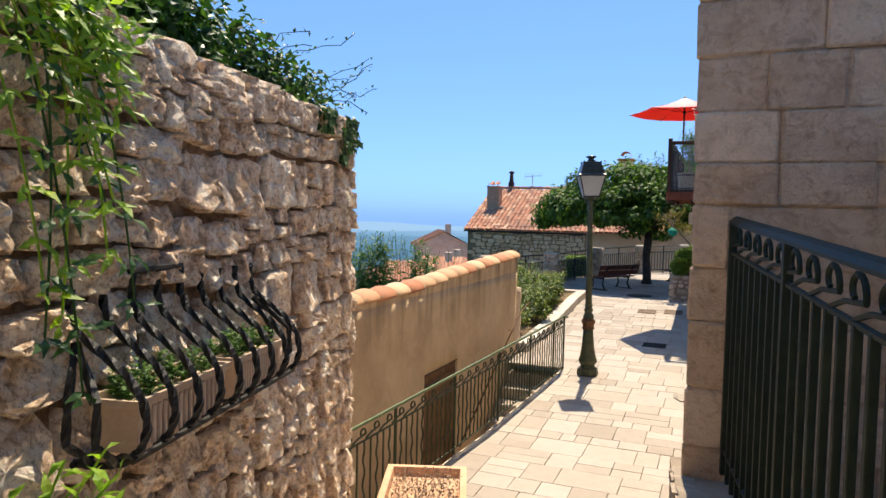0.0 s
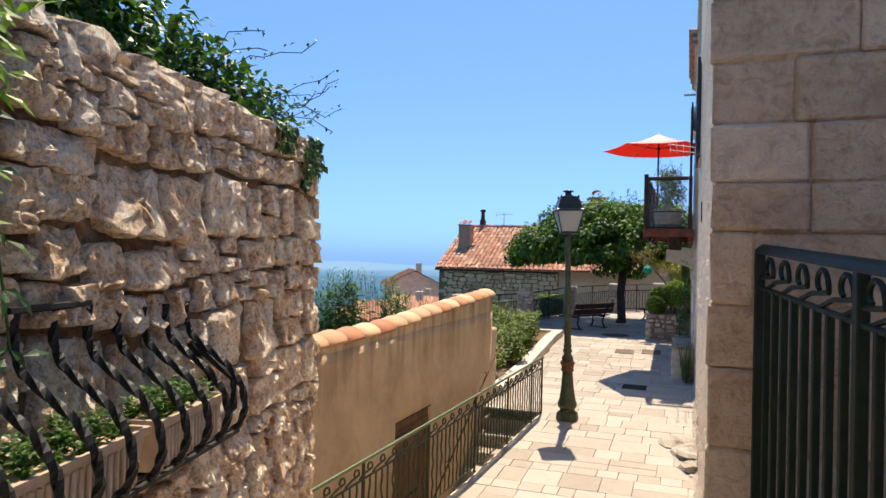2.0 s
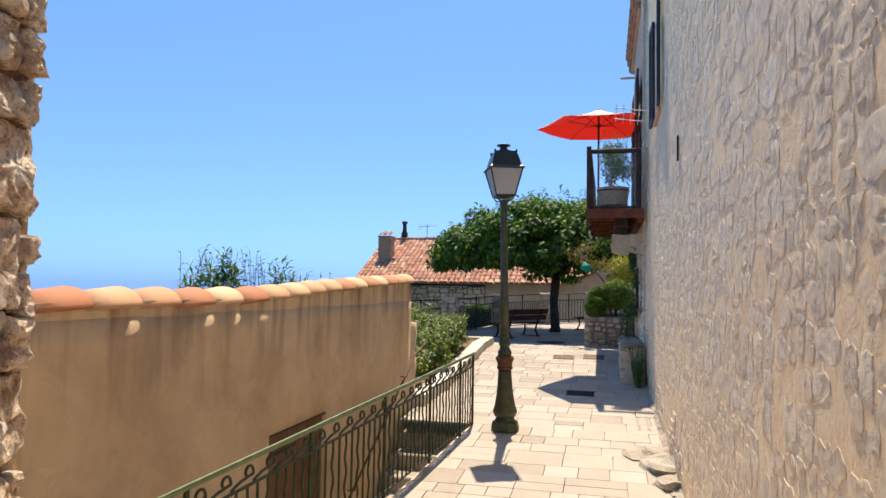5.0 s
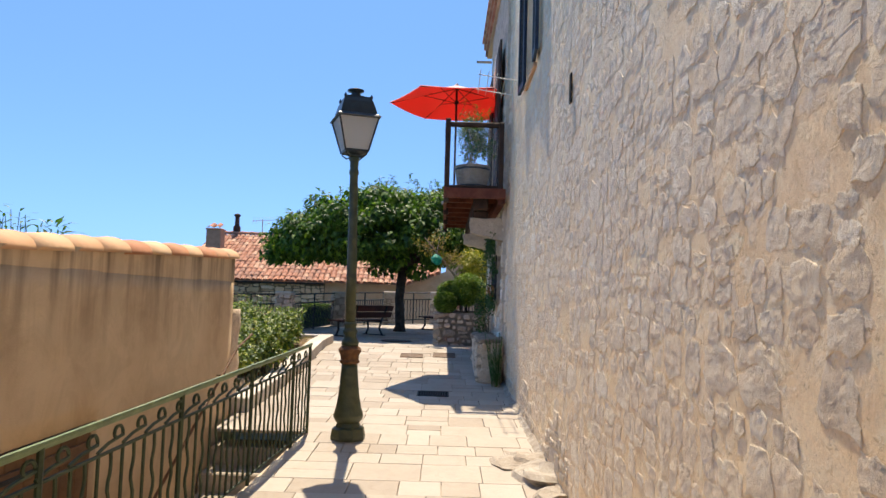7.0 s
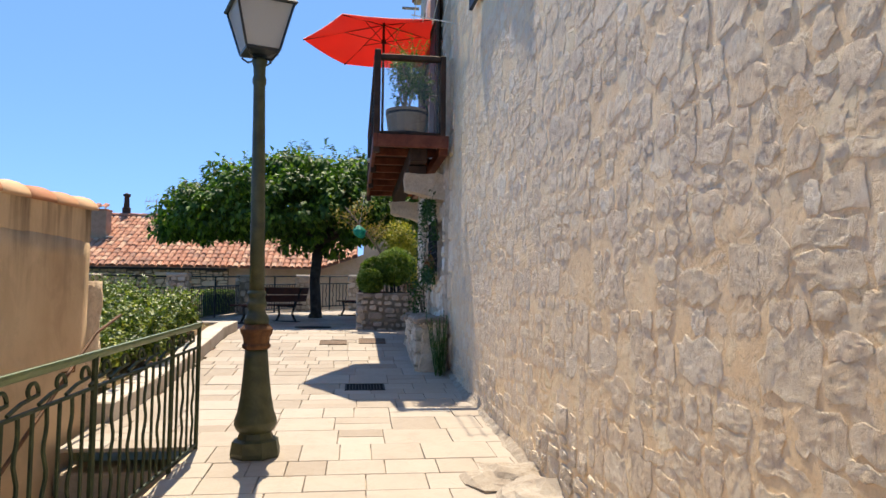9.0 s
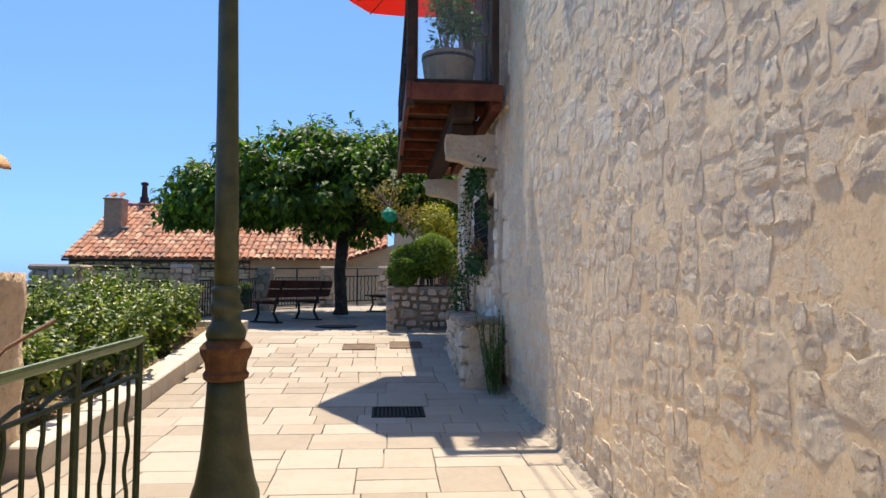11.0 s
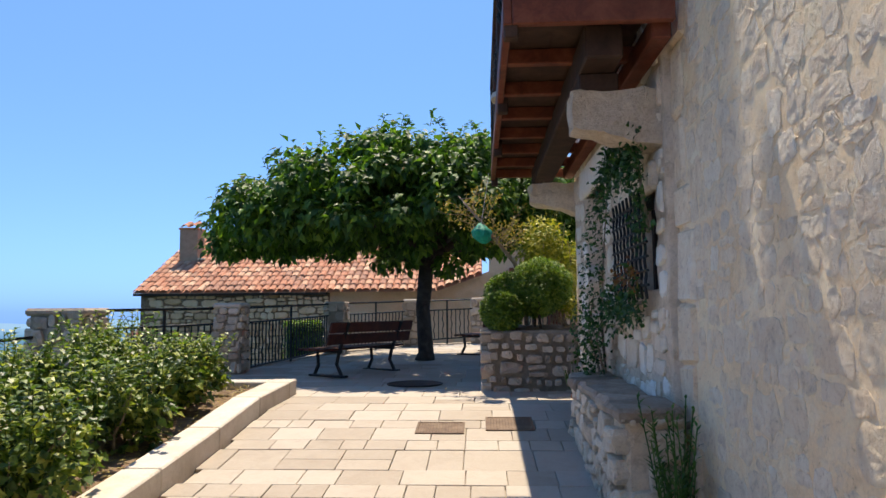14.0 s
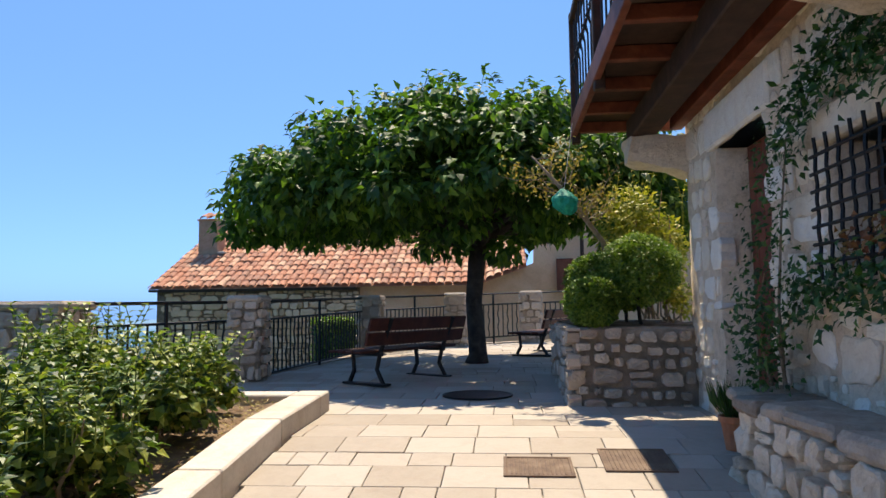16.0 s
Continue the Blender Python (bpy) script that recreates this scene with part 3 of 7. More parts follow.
def blocks(parent, origin, along, width, height, mat, seed, hs=(0.19, 0.34), ws=(0.28, 0.75), proud=0.008):
    """Squared blocks in level courses with broken joints."""
    rng = random.Random(seed)
    along = Vector((along[0], along[1], 0)).normalized()
    out = Vector((along.y, -along.x, 0))
    turn = Matrix((along, -out, Vector((0, 0, 1)))).transposed().to_4x4()
    v = 0.0
    while v < height:
        h, u = rng.uniform(*hs), -rng.uniform(0, 0.4)
        while u < width:
            w = rng.uniform(*ws)
            a, b = max(u, 0), min(u + w, width)
            if b - a > 0.06:
                g = Geo().box(a + 0.001, -proud - rng.uniform(-0.004, 0.008), v + 0.001, b - 0.001, 0.05, v + h - 0.001, 0.012, m=Matrix.Translation(origin) @ turn @ pose(0, 0, 0, rng.uniform(-0.3, 0.3), rng.uniform(-0.3, 0.3), 0))
                g.v = [tuple(Vector(p) + noise.noise_vector(Vector(p) * 7) * 0.011) for p in g.v]
                part("block", g, mat, parent)
            u += w
        v += h


# ---- the large structure ----
def rough_wall(name, origin, along, width, height, thick, mat, label, amp=0.02, cell=0.06, holes=(), scale=3.0, seed=1.0):
    """A wall with an uneven front, thickness and openings through it (u0, v0, u1, v1)."""
    along = Vector((along[0], along[1], 0)).normalized()
    out = Vector((along.y, -along.x, 0))
    o = Vector(origin)
    us = sorted({round(k * width / max(1, round(width / cell)), 4) for k in range(max(1, round(width / cell)) + 1)} | {h[i] for h in holes for i in (0, 2)})
    vs = sorted({round(k * height / max(1, round(height / cell)), 4) for k in range(max(1, round(height / cell)) + 1)} | {h[i] for h in holes for i in (1, 3)})
    g = Geo()
    index = {}
    def vert(i, j, back):
        key = (i, j, back)
        if key not in index:
            p = o + along * us[i] + Vector((0, 0, vs[j]))
            if back:
                p = p - out * thick
            else:
                q = p * scale + Vector((seed, seed, seed))
                d = noise.noise(q) * 0.6 + noise.noise(q * 2.7) * 0.5 + noise.noise(q * 6.1) * 0.3
                p = p + out * d * amp
            index[key] = len(g.v)
            g.v.append(tuple(p))
        return index[key]
    def inside(i, j):
        if not (0 <= i < len(us) - 1 and 0 <= j < len(vs) - 1):
            return False
        u, v = (us[i] + us[i + 1]) / 2, (vs[j] + vs[j + 1]) / 2
        return not any(h[0] < u < h[2] and h[1] < v < h[3] for h in holes)
    for i in range(len(us) - 1):
        for j in range(len(vs) - 1):
            if not inside(i, j):
                continue
            a, b, c, d = (i, j), (i + 1, j), (i + 1, j + 1), (i, j + 1)
            g.f.append(tuple(vert(*k, 0) for k in (a, b, c, d)))
            g.f.append(tuple(vert(*k, 1) for k in (d, c, b, a)))
            for (p, q), (di, dj) in (((a, b), (0, -1)), ((b, c), (1, 0)), ((c, d), (0, 1)), ((d, a), (-1, 0))):
                if not inside(i + di, j + dj):
                    g.f.append((vert(*q, 0), vert(*p, 0), vert(*p, 1), vert(*q, 1)))
    return solid(name, g, mat, label, "wall", smooth=True)


# ground under the lane, the stair and the square
lane = Geo()
ys = [-3 + 0.25 * k for k in range(125)]
def lane_edge(y):
    """The lane's left edge: the retaining wall beside the steps, the bed's kerb beyond."""
    if 4.2 < y < 11.6:
        return lerp(-2.83, -2.25, (y - 4.2) / 7) + 0.1
    return -3.26 if y < 4.2 or y < 12.6 else -3.12 if y < 26.1 else 0.9


lane.grid(1, len(ys) - 1, lambda u, v: (lerp(lane_edge(ys[round(v * (len(ys) - 1))]), 1.6, u), ys[round(v * (len(ys) - 1))], ground(ys[round(v * (len(ys) - 1))]) - 0.03))
floor = solid("pavement", lane, M_JOINT, "pale sandstone paving laid in uneven bands", "pavement")
# plan of the terrace edge: y, x
EDGE = ((17.9, -6.15), (18.5, -6.0), (20.4, -4.72), (24.0, -3.95), (26.0, -2.62), (27.2, -1.0), (28.2, 0.9))
apron = Geo()
apron.grid(4, 10, lambda u, v: (lerp(min(profile(EDGE, lerp(17.9, 28.2, v)), -3.12), -3.12, u), lerp(17.9, 28.2, v), ground(lerp(17.9, 28.2, v)) - 0.034))
square_floor = solid("pavement_square", apron, M_JOINT, "grey stone paving under the tree", "pavement")
stair_well = Geo().box(-3.25, 4.2, -2.6, -2.2, 12.2, -2.45)
solid("ground_below", stair_well, M_CONCRETE, "grey concrete ground at the foot of the steps", "ground")
retain = Geo()
for k in range(28):
    y0, y1 = 4.2 + k * 0.25, 4.2 + (k + 1) * 0.25
    x0, x1 = lerp(-2.83, -2.25, k / 28), lerp(-2.83, -2.25, (k + 1) / 28)
    zt0, zt1 = ground(y0) - 0.02, ground(y1) - 0.02
    a = [(x0, y0, -2.5), (x1, y1, -2.5), (x1, y1, zt1), (x0, y0, zt0)]
    b = [(x + 0.14, y, z) for x, y, z in a]
    retain.add(a + b, [(0, 3, 2, 1), (4, 5, 6, 7), (3, 7, 6, 2), (0, 1, 5, 4), (0, 4, 7, 3), (1, 2, 6, 5)])
solid("wall_retaining", retain, M_MORTAR2, "low rendered retaining wall beside the steps", "wall")

# left garden wall of big rubble
LEFT_A, LEFT_DIR = Vector((-1.01, -1.9, 0.0)), Vector((-0.225, 1.0, 0)).normalized()
LEFT_LEN = 6.5
wall_left = rough_wall("wall_left", tuple(LEFT_A - Vector((LEFT_DIR.y, -LEFT_DIR.x, 0)) * 0.022), tuple(LEFT_DIR), LEFT_LEN, 3.2, 0.75, M_MORTAR, "rough limestone rubble wall with deep earth joints", 0.02, 0.05, scale=9)
# ochre wall with its little door
OCHRE_Y0, OCHRE_Y1, OCHRE_X = 3.9, 11.95, -3.27
wall_ochre = rough_wall("wall_ochre", (OCHRE_X, OCHRE_Y0, -2.5), (0, 1), OCHRE_Y1 - OCHRE_Y0, 4.05, 0.32, M_OCHRE, "ochre lime-rendered wall, stained below its tile coping", 0.005, 0.15, holes=[(3.88, 0.0, 5.05, 3.0)], scale=1.2)
# the long house wall
HOUSE_X = 0.12
wall_house = rough_wall("wall_house", (HOUSE_X, 14.75, -0.6), (0, -1), 11.36, 9.2, 0.55, M_HOUSE, "tall house wall of rubble under worn lime render", 0.003, 0.05, holes=[(2.3, 4.72, 3.1, 6.22)], scale=9)
wall_gable = rough_wall("wall_gable", (0.09, 3.385, 0.0), (1, 0), 5.0, 8.6, 0.5, M_DRESSED, "shaded end wall of large dressed stone blocks", 0.0, 0.25, scale=2.0)
# the stone house with the balcony
wall_stone = rough_wall("wall_stone", (0.06, 18.65, 0.0), (0, -1), 3.9, 8.6, 0.5, M_MORTAR2, "stone house front with pale mortar joints", 0.02, 0.07, holes=[(0.85, 0.3, 1.85, 2.52), (2.70, 1.5, 3.62, 2.12), (1.75, 3.15, 2.65, 5.6)], scale=5)
wall_stone_end = rough_wall("wall_stone_end", (3.0, 18.66, 0.0), (-1, 0), 2.93, 8.6, 0.4, M_MORTAR2, "end wall of the stone house", 0.02, 0.12, scale=5)
back = Geo().box(-1.6, -3.4, 0.6, 1.6, -3.1, 6.0)
solid("wall_behind", back, M_MORTAR2, "plain rendered wall closing the lane", "wall")
side = Geo().box(1.55, -3.1, 0.6, 1.8, 3.5, 3.0)
solid("wall_side", side, M_MORTAR2, "plain low wall beside the lane", "wall")
roof = Geo().box(0.16, 3.3, 8.6, 5.2, 18.9, 8.75)
solid("roof_house", roof, M_PLASTERFAR, "flat underside of the house roof", "roof")


# ---- the lane: rail, steps, lamp ----
RAIL_A, RAIL_B = Vector((-2.80, 4.45, 0.63)), Vector((-2.22, 11.22, 0.905))


def scroll(c, along, size, r=0.007, flip=1):
    """An S-shaped scroll in an upright plane."""
    up = Vector((0, 0, 1))
    pts = []
    for k in range(15):
        a = -0.6 + k / 14 * 4.6
        q = size * (0.5 - 0.36 * k / 14)
        pts.append(c + along * (math.cos(a) * q * flip + size * 0.1) + up * (math.sin(a) * q))
    tail = [c + along * (-size * 1.3 * flip) - up * size * 0.48, c + along * (-size * 0.55 * flip) - up * size * 0.25, c + along * (-0.05 * size) - up * size * 0.42]
    return Geo().tube([tail[0], tail[1], *pts[1:]], r, 5)


def wavy(p, q, r, waves=3.0, amp=0.012, along=Vector((0, 1, 0)), n=18):
    return Geo().tube([lerp(p, q, k / n) + along * (amp * math.sin(2 * math.pi * waves * k / n) * min(1, 4 * k / n, 4 * (1 - k / n))) for k in range(n + 1)], r, 5)


def stair_rail():
    t = thing("stair_railing", (-2.5, 7.8, ground(7.8)), "green painted wrought-iron railing with scrolls beside the lane", "railing")
    along = (RAIL_B - RAIL_A).normalized()
    flat = Vector((along.x, along.y, 0)).normalized()
    part("handrail", Geo().tube([RAIL_A, RAIL_B], 0.032, 8, flat=0.5), M_GREENTOP, t, "lighter green handrail")
    dz = lambda h: Vector((0, 0, -h))
    for h in (0.16, 0.86):
        part("rail_bar", Geo().tube([RAIL_A + dz(h), RAIL_B + dz(h)], 0.011, 5), M_GREEN, t)
    length = (RAIL_B - RAIL_A).length
    n = 62
    for k in range(n + 1):
        p = RAIL_A + along * (length * k / n)
        if k in (0, 12, 24, 36, 47, n) or k == n - 5:
            part("post", Geo().tube([p, p + dz(0.93)], 0.017, 6), M_GREEN, t)
        elif k % 2:
            part("baluster", wavy(p + dz(0.16), p + dz(0.86), 0.0095, 3, 0.016, flat), M_GREEN, t)
        else:
            part("baluster", Geo().tube([p + dz(0.16), p + dz(0.86)], 0.0095, 5), M_GREEN, t)
    for k in range(1, 30):
        c = RAIL_A + along * (length * (k + 0.2) / 30) + dz(0.085)
        part("scroll", scroll(c, along, 0.12, 0.0095), M_GREEN, t)


stair_rail()

steps = thing("steps", (-2.75, 11.0, -1.0), "worn stone steps going down beside the ochre wall", "steps", kind="structure")
for k in range(11):
    y = 11.75 - k * 0.36
    z = 0.0 - (k + 1) * 0.19
    xr = lerp(-2.83, -2.25, (y - 4.2) / 7) - 0.01
    part("step", Geo().box(-3.26, y - 0.36, z - 0.25, xr, y + 0.03, z, 0.015), M_STEP, steps)
hand = thing("wall_handrail", (-3.2, 10.6, 0.0), "thin rusty handrail fixed to the ochre wall", "handrail")
part("bar", Geo().tube([(-3.17, 12.45, 0.93), (-3.18, 11.9, 0.80), (-3.18, 8.9, -0.75)], 0.014, 6), M_RUST, hand)
for y, z in ((11.5, 0.59), (9.6, -0.39)):
    part("bracket", Geo().tube([(-3.27, y, z - 0.06), (-3.18, y, z - 0.05), (-3.18, y, z)], 0.008, 5), M_RUST, hand)


def street_lamp(at):
    t = thing("street_lamp", at, "olive green cast-iron lamp post with a square lantern", "street lamp")
    x, y, z = at
    foot = Geo().lathe([(0.175, 0), (0.178, 0.035), (0.170, 0.075), (0.165, 0.11), (0.13, 0.125), (0.115, 0.165)], 8, at, math.pi / 8)
    part("plinth", foot, M_LAMP, t)
    body = [(0.115, 0.165), (0.135, 0.19), (0.150, 0.225), (0.148, 0.25), (0.128, 0.31), (0.108, 0.42), (0.094, 0.55), (0.084, 0.68), (0.080, 0.745)]
    part("base", Geo().lathe(body, 20, at), M_LAMP, t, smooth=True)
    part("collar", Geo().lathe([(0.080, 0.745), (0.098, 0.755), (0.102, 0.775), (0.09, 0.79), (0.095, 0.83), (0.112, 0.865), (0.117, 0.89), (0.10, 0.91), (0.082, 0.925)], 12, at), M_RUST, t, "rusty cast collar")
    neck = [(0.082, 0.925), (0.088, 0.95), (0.083, 0.975), (0.066, 1.0), (0.058, 1.03), (0.070, 1.05), (0.074, 1.075), (0.062, 1.09), (0.058, 1.12), (0.066, 1.135), (0.066, 1.15), (0.054, 1.165)]
    part("neck", Geo().lathe(neck, 20, at), M_LAMP, t, smooth=True)
    part("pole", Geo().lathe([(0.054, 1.165), (0.052, 1.6), (0.046, 2.2), (0.042, 2.66), (0.05, 2.68), (0.05, 2.71), (0.042, 2.73), (0.045, 2.80), (0.058, 2.84), (0.05, 2.86)], 16, at), M_LAMP, t, smooth=True)
    a0 = math.radians(20)
    m = pose(x, y, z, 0, 0, 20)
    lan = part("lantern", Geo().lathe([(0.08, 2.875), (0.17, 2.895), (0.175, 2.91), (0.165, 2.92)], 4, at, a0 + math.pi / 4), M_LAMPTOP, t, "blue-black lantern with milky panes")
    for k in range(4):
        a = a0 + math.pi / 2 * k + math.pi / 4
        d = Vector((math.cos(a), math.sin(a), 0))
        o = Vector(at)
        part("lantern_leg", Geo().tube([o + d * 0.03 + Vector((0, 0, 2.855)), o + d * 0.10 + Vector((0, 0, 2.845)), o + d * 0.15 + Vector((0, 0, 2.88)), o + d * 0.13 + Vector((0, 0, 2.9))], 0.008, 5), M_LAMPTOP, lan)
        part("lantern_bar", Geo().tube([o + d * 0.168 + Vector((0, 0, 2.91)), o + d * 0.285 + Vector((0, 0, 3.24))], 0.011, 4), M_LAMPTOP, lan)
        e = Vector((math.cos(a + math.pi / 2), math.sin(a + math.pi / 2), 0))
        q = [o + d * 0.160 + Vector((0, 0, 2.92)), o + e * 0.160 + Vector((0, 0, 2.92)), o + e * 0.275 + Vector((0, 0, 3.235)), o + d * 0.275 + Vector((0, 0, 3.235))]
        nrm = (q[1] - q[0]).cross(q[3] - q[0]).normalized() * 0.004
        pane = Geo().add([*q, *[p - nrm for p in q]], [(0, 1, 2, 3), (7, 6, 5, 4), (0, 4, 5, 1), (1, 5, 6, 2), (2, 6, 7, 3), (3, 7, 4, 0)])
        part("pane", pane, M_PANE, lan, "milky pane")
    hood = [(0.305, 3.235), (0.318, 3.245), (0.30, 3.262), (0.265, 3.28), (0.245, 3.34), (0.215, 3.41), (0.185, 3.45), (0.18, 3.465), (0.10, 3.48), (0.09, 3.49)]
    part("hood", Geo().lathe(hood, 4, at, a0 + math.pi / 4), M_LAMPTOP, lan)
    part("finial", Geo().lathe([(0.06, 3.48), (0.05, 3.505), (0.045, 3.53), (0.085, 3.545), (0.088, 3.555), (0.05, 3.57), (0.01, 3.575)], 14, at), M_LAMPTOP, lan, smooth=True)
    for k in range(4):
        a = a0 + math.pi / 2 * k + math.pi / 4
        part("crest", Geo().lathe([(0.012, 3.44), (0.016, 3.46), (0.004, 3.485)], 6, (x + 0.19 * math.cos(a), y + 0.19 * math.sin(a), z)), M_LAMPTOP, lan)
    t.matrix_basis = pose(x, y, z, 0, -0.9, 0)


street_lamp((-1.77, 11.03, 0.0))

# coping of the ochre wall
def half_tile(r0, r1, length, n=6, thick=0.014, tilt=0.0, rise=0.8):
    g = Geo()
    vs = []
    for j, (r, yy, dz) in enumerate(((r0, 0, tilt), (r1, length, 0))):
        for rr in (r, r - thick):
            for k in range(n + 1):
                a = math.pi * k / n
                vs.append((rr * math.cos(a), yy, rr * math.sin(a) * rise + dz))
    w = n + 1
    f = []
    for k in range(n):
        f += [(k, k + 1, 2 * w + k + 1, 2 * w + k), (w + k + 1, w + k, 3 * w + k, 3 * w + k + 1), (k + 1, k, w + k, w + k + 1), (2 * w + k, 2 * w + k + 1, 3 * w + k + 1, 3 * w + k)]
    f += [(0, 2 * w, 3 * w, w), (n, w + n, 3 * w + n, 2 * w + n)]
    return g.add(vs, f)


def cope(y):
    """Height of the coping's crown."""
    return profile(((3.0, 1.71), (7.5, 1.71), (9.2, 1.80), (12.3, 1.93)), y)


coping = thing("coping", (OCHRE_X - 0.16, 8, 1.75), "row of terracotta ridge tiles along the ochre wall", "coping", kind="structure")
tile_mesh = half_tile(0.192, 0.155, 0.425, 12, 0.020, 0.024, 0.62).mesh("coping_tile", M_COPING, True)
for k in range(21):
    y = 11.98 - k * 0.395
    part("coping_tile", tile_mesh, M_COPING, coping, m=pose(OCHRE_X - 0.155 + random.uniform(-0.006, 0.006), y + 0.02, cope(y) - 0.125 + random.uniform(-0.004, 0.004), random.uniform(-1, 1), 0, 180 + random.uniform(-2, 2)))
bed_fill = Geo()
for k in range(16):
    y0, y1 = 3.9 + k * 0.503, 3.9 + (k + 1) * 0.503
    z0, z1 = cope(y0) - 0.070, cope(y1) - 0.070
    a = [(OCHRE_X - 0.32, y0, 1.54), (OCHRE_X, y0, 1.54), (OCHRE_X, y1, 1.54), (OCHRE_X - 0.32, y1, 1.54)]
    b = [(OCHRE_X - 0.32, y0, z0), (OCHRE_X, y0, z0), (OCHRE_X, y1, z1), (OCHRE_X - 0.32, y1, z1)]
    bed_fill.add(a + b, [(4, 5, 6, 7), (0, 1, 5, 4), (1, 2, 6, 5), (2, 3, 7, 6), (3, 0, 4, 7)])
part("bedding", bed_fill, M_OCHRE, coping)
door = thing("cellar_door", (OCHRE_X - 0.1, 8.55, -2.45), "weathered brown plank door low in the ochre wall", "door")
for k in range(6):
    y = 7.80 + k * 0.19
    part("plank", Geo().box(OCHRE_X - 0.06, y, -2.44, OCHRE_X - 0.025, y + 0.184, 0.48, 0.005), M_DOOR, door)
for z in (-1.9, -0.6, 0.28):
    part("batten", Geo().box(OCHRE_X - 0.027, 7.82, z, OCHRE_X - 0.004, 8.90, z + 0.09, 0.006), M_DOOR, door)
part("hinge", Geo().box(OCHRE_X - 0.005, 7.82, 0.31, OCHRE_X + 0.002, 8.3, 0.34, 0.002), M_IRON, door)
part("lintel", Geo().box(OCHRE_X - 0.14, 7.785, 0.48, OCHRE_X + 0.006, 8.95, 0.498, 0.004), M_DKWOOD, door)
pier = rough_wall("wall_pier", (OCHRE_X - 0.02, 11.96, -0.6), (0, 1), 0.37, 1.83, 0.3, M_DRESSED, "low rough stone pier at the end of the ochre wall", 0.03, 0.07)

# rocks and rough skirt at the foot of the house wall
for k, (x, y, s, h) in enumerate(((-0.06, 10.5, 0.30, 0.11), (0.06, 10.0, 0.28, 0.15), (0.08, 9.45, 0.22, 0.12))):
    g = Geo()
    def lump(u, v, s=s, h=h, k=k, x=x, y=y):
        a, b = u * 2 * math.pi, v * math.pi * 0.55
        p = Vector((math.cos(a) * math.sin(b), math.sin(a) * math.sin(b) * 1.25, math.cos(b)))
        d = 1 + noise.noise(p * 1.6 + Vector((k * 7, 0, 0))) * 0.5 + noise.noise(p * 4 + Vector((k, 9, 0))) * 0.2
        return (x + p.x * s * d, y + p.y * s * d, ground(y) - 0.05 + p.z * h * d)
    g.grid(14, 7, lump)
    tagged(new("rock", g.mesh("rock", M_ROCK, False)), "rough limestone rock at the foot of the wall", "rock", "rocks at the wall foot")
skirt = Geo()
skirt.grid(180, 5, lambda u, v: (lerp(HOUSE_X + 0.06, HOUSE_X - lerp(0.03, 0.16, 0.5 + 0.5 * noise.noise(Vector((u * 14, 0, 0))) + 0.25 * noise.noise(Vector((u * 61, 0, 5)))), v), lerp(6.0, 14.6, u), ground(lerp(6.0, 14.6, u)) + (1 - v) ** 1.5 * (0.10 + 0.09 * noise.noise(Vector((u * 40, v * 3, 2))) + 0.06 * noise.noise(Vector((u * 130, v * 5, 2)))) - 0.02 * v + 0.006))
solid("trim_wall_foot", skirt, M_ROCK, "rough earthy cement fillet along the house wall", "trim")


# ---- things on the left garden wall ----
def left_at(y, out=0.0, z=0.0):
    """A point on the garden wall's face at that y, so far in front of it."""
    s = (y - LEFT_A.y) / LEFT_DIR.y
    p = LEFT_A + LEFT_DIR * s + Vector((LEFT_DIR.y, -LEFT_DIR.x, 0)) * out
    return Vector((p.x, p.y, z))


def twisted(pts, r):
    """A square bar, twisted along its way."""
    g = Geo()
    pts = [Vector(p) for p in pts]
    fine = []
    for a, b in zip(pts, pts[1:]):
        fine += [lerp(a, b, k / 4) for k in range(4)]
    fine.append(pts[-1])
    side = None
    for i, p in enumerate(fine):
        d = (fine[min(i + 1, len(fine) - 1)] - fine[max(i - 1, 0)]).normalized()
        side = d.orthogonal() if side is None else side
        side = (side - d * side.dot(d)).normalized()
        up = d.cross(side)
        for k in range(4):
            a = math.pi / 2 * k + i * 0.45
            g.v.append(tuple(p + (side * math.cos(a) + up * math.sin(a)) * r))
    for i in range(len(fine) - 1):
        for k in range(4):
            g.f.append((i * 4 + k, i * 4 + (k + 1) % 4, i * 4 + 4 + (k + 1) % 4, i * 4 + 4 + k))
    g.f += [(3, 2, 1, 0), tuple(range(len(g.v) - 4, len(g.v)))]
    return g


BASKET_Y0, BASKET_Y1, BASKET_Z = 1.37, 2.62, 1.76


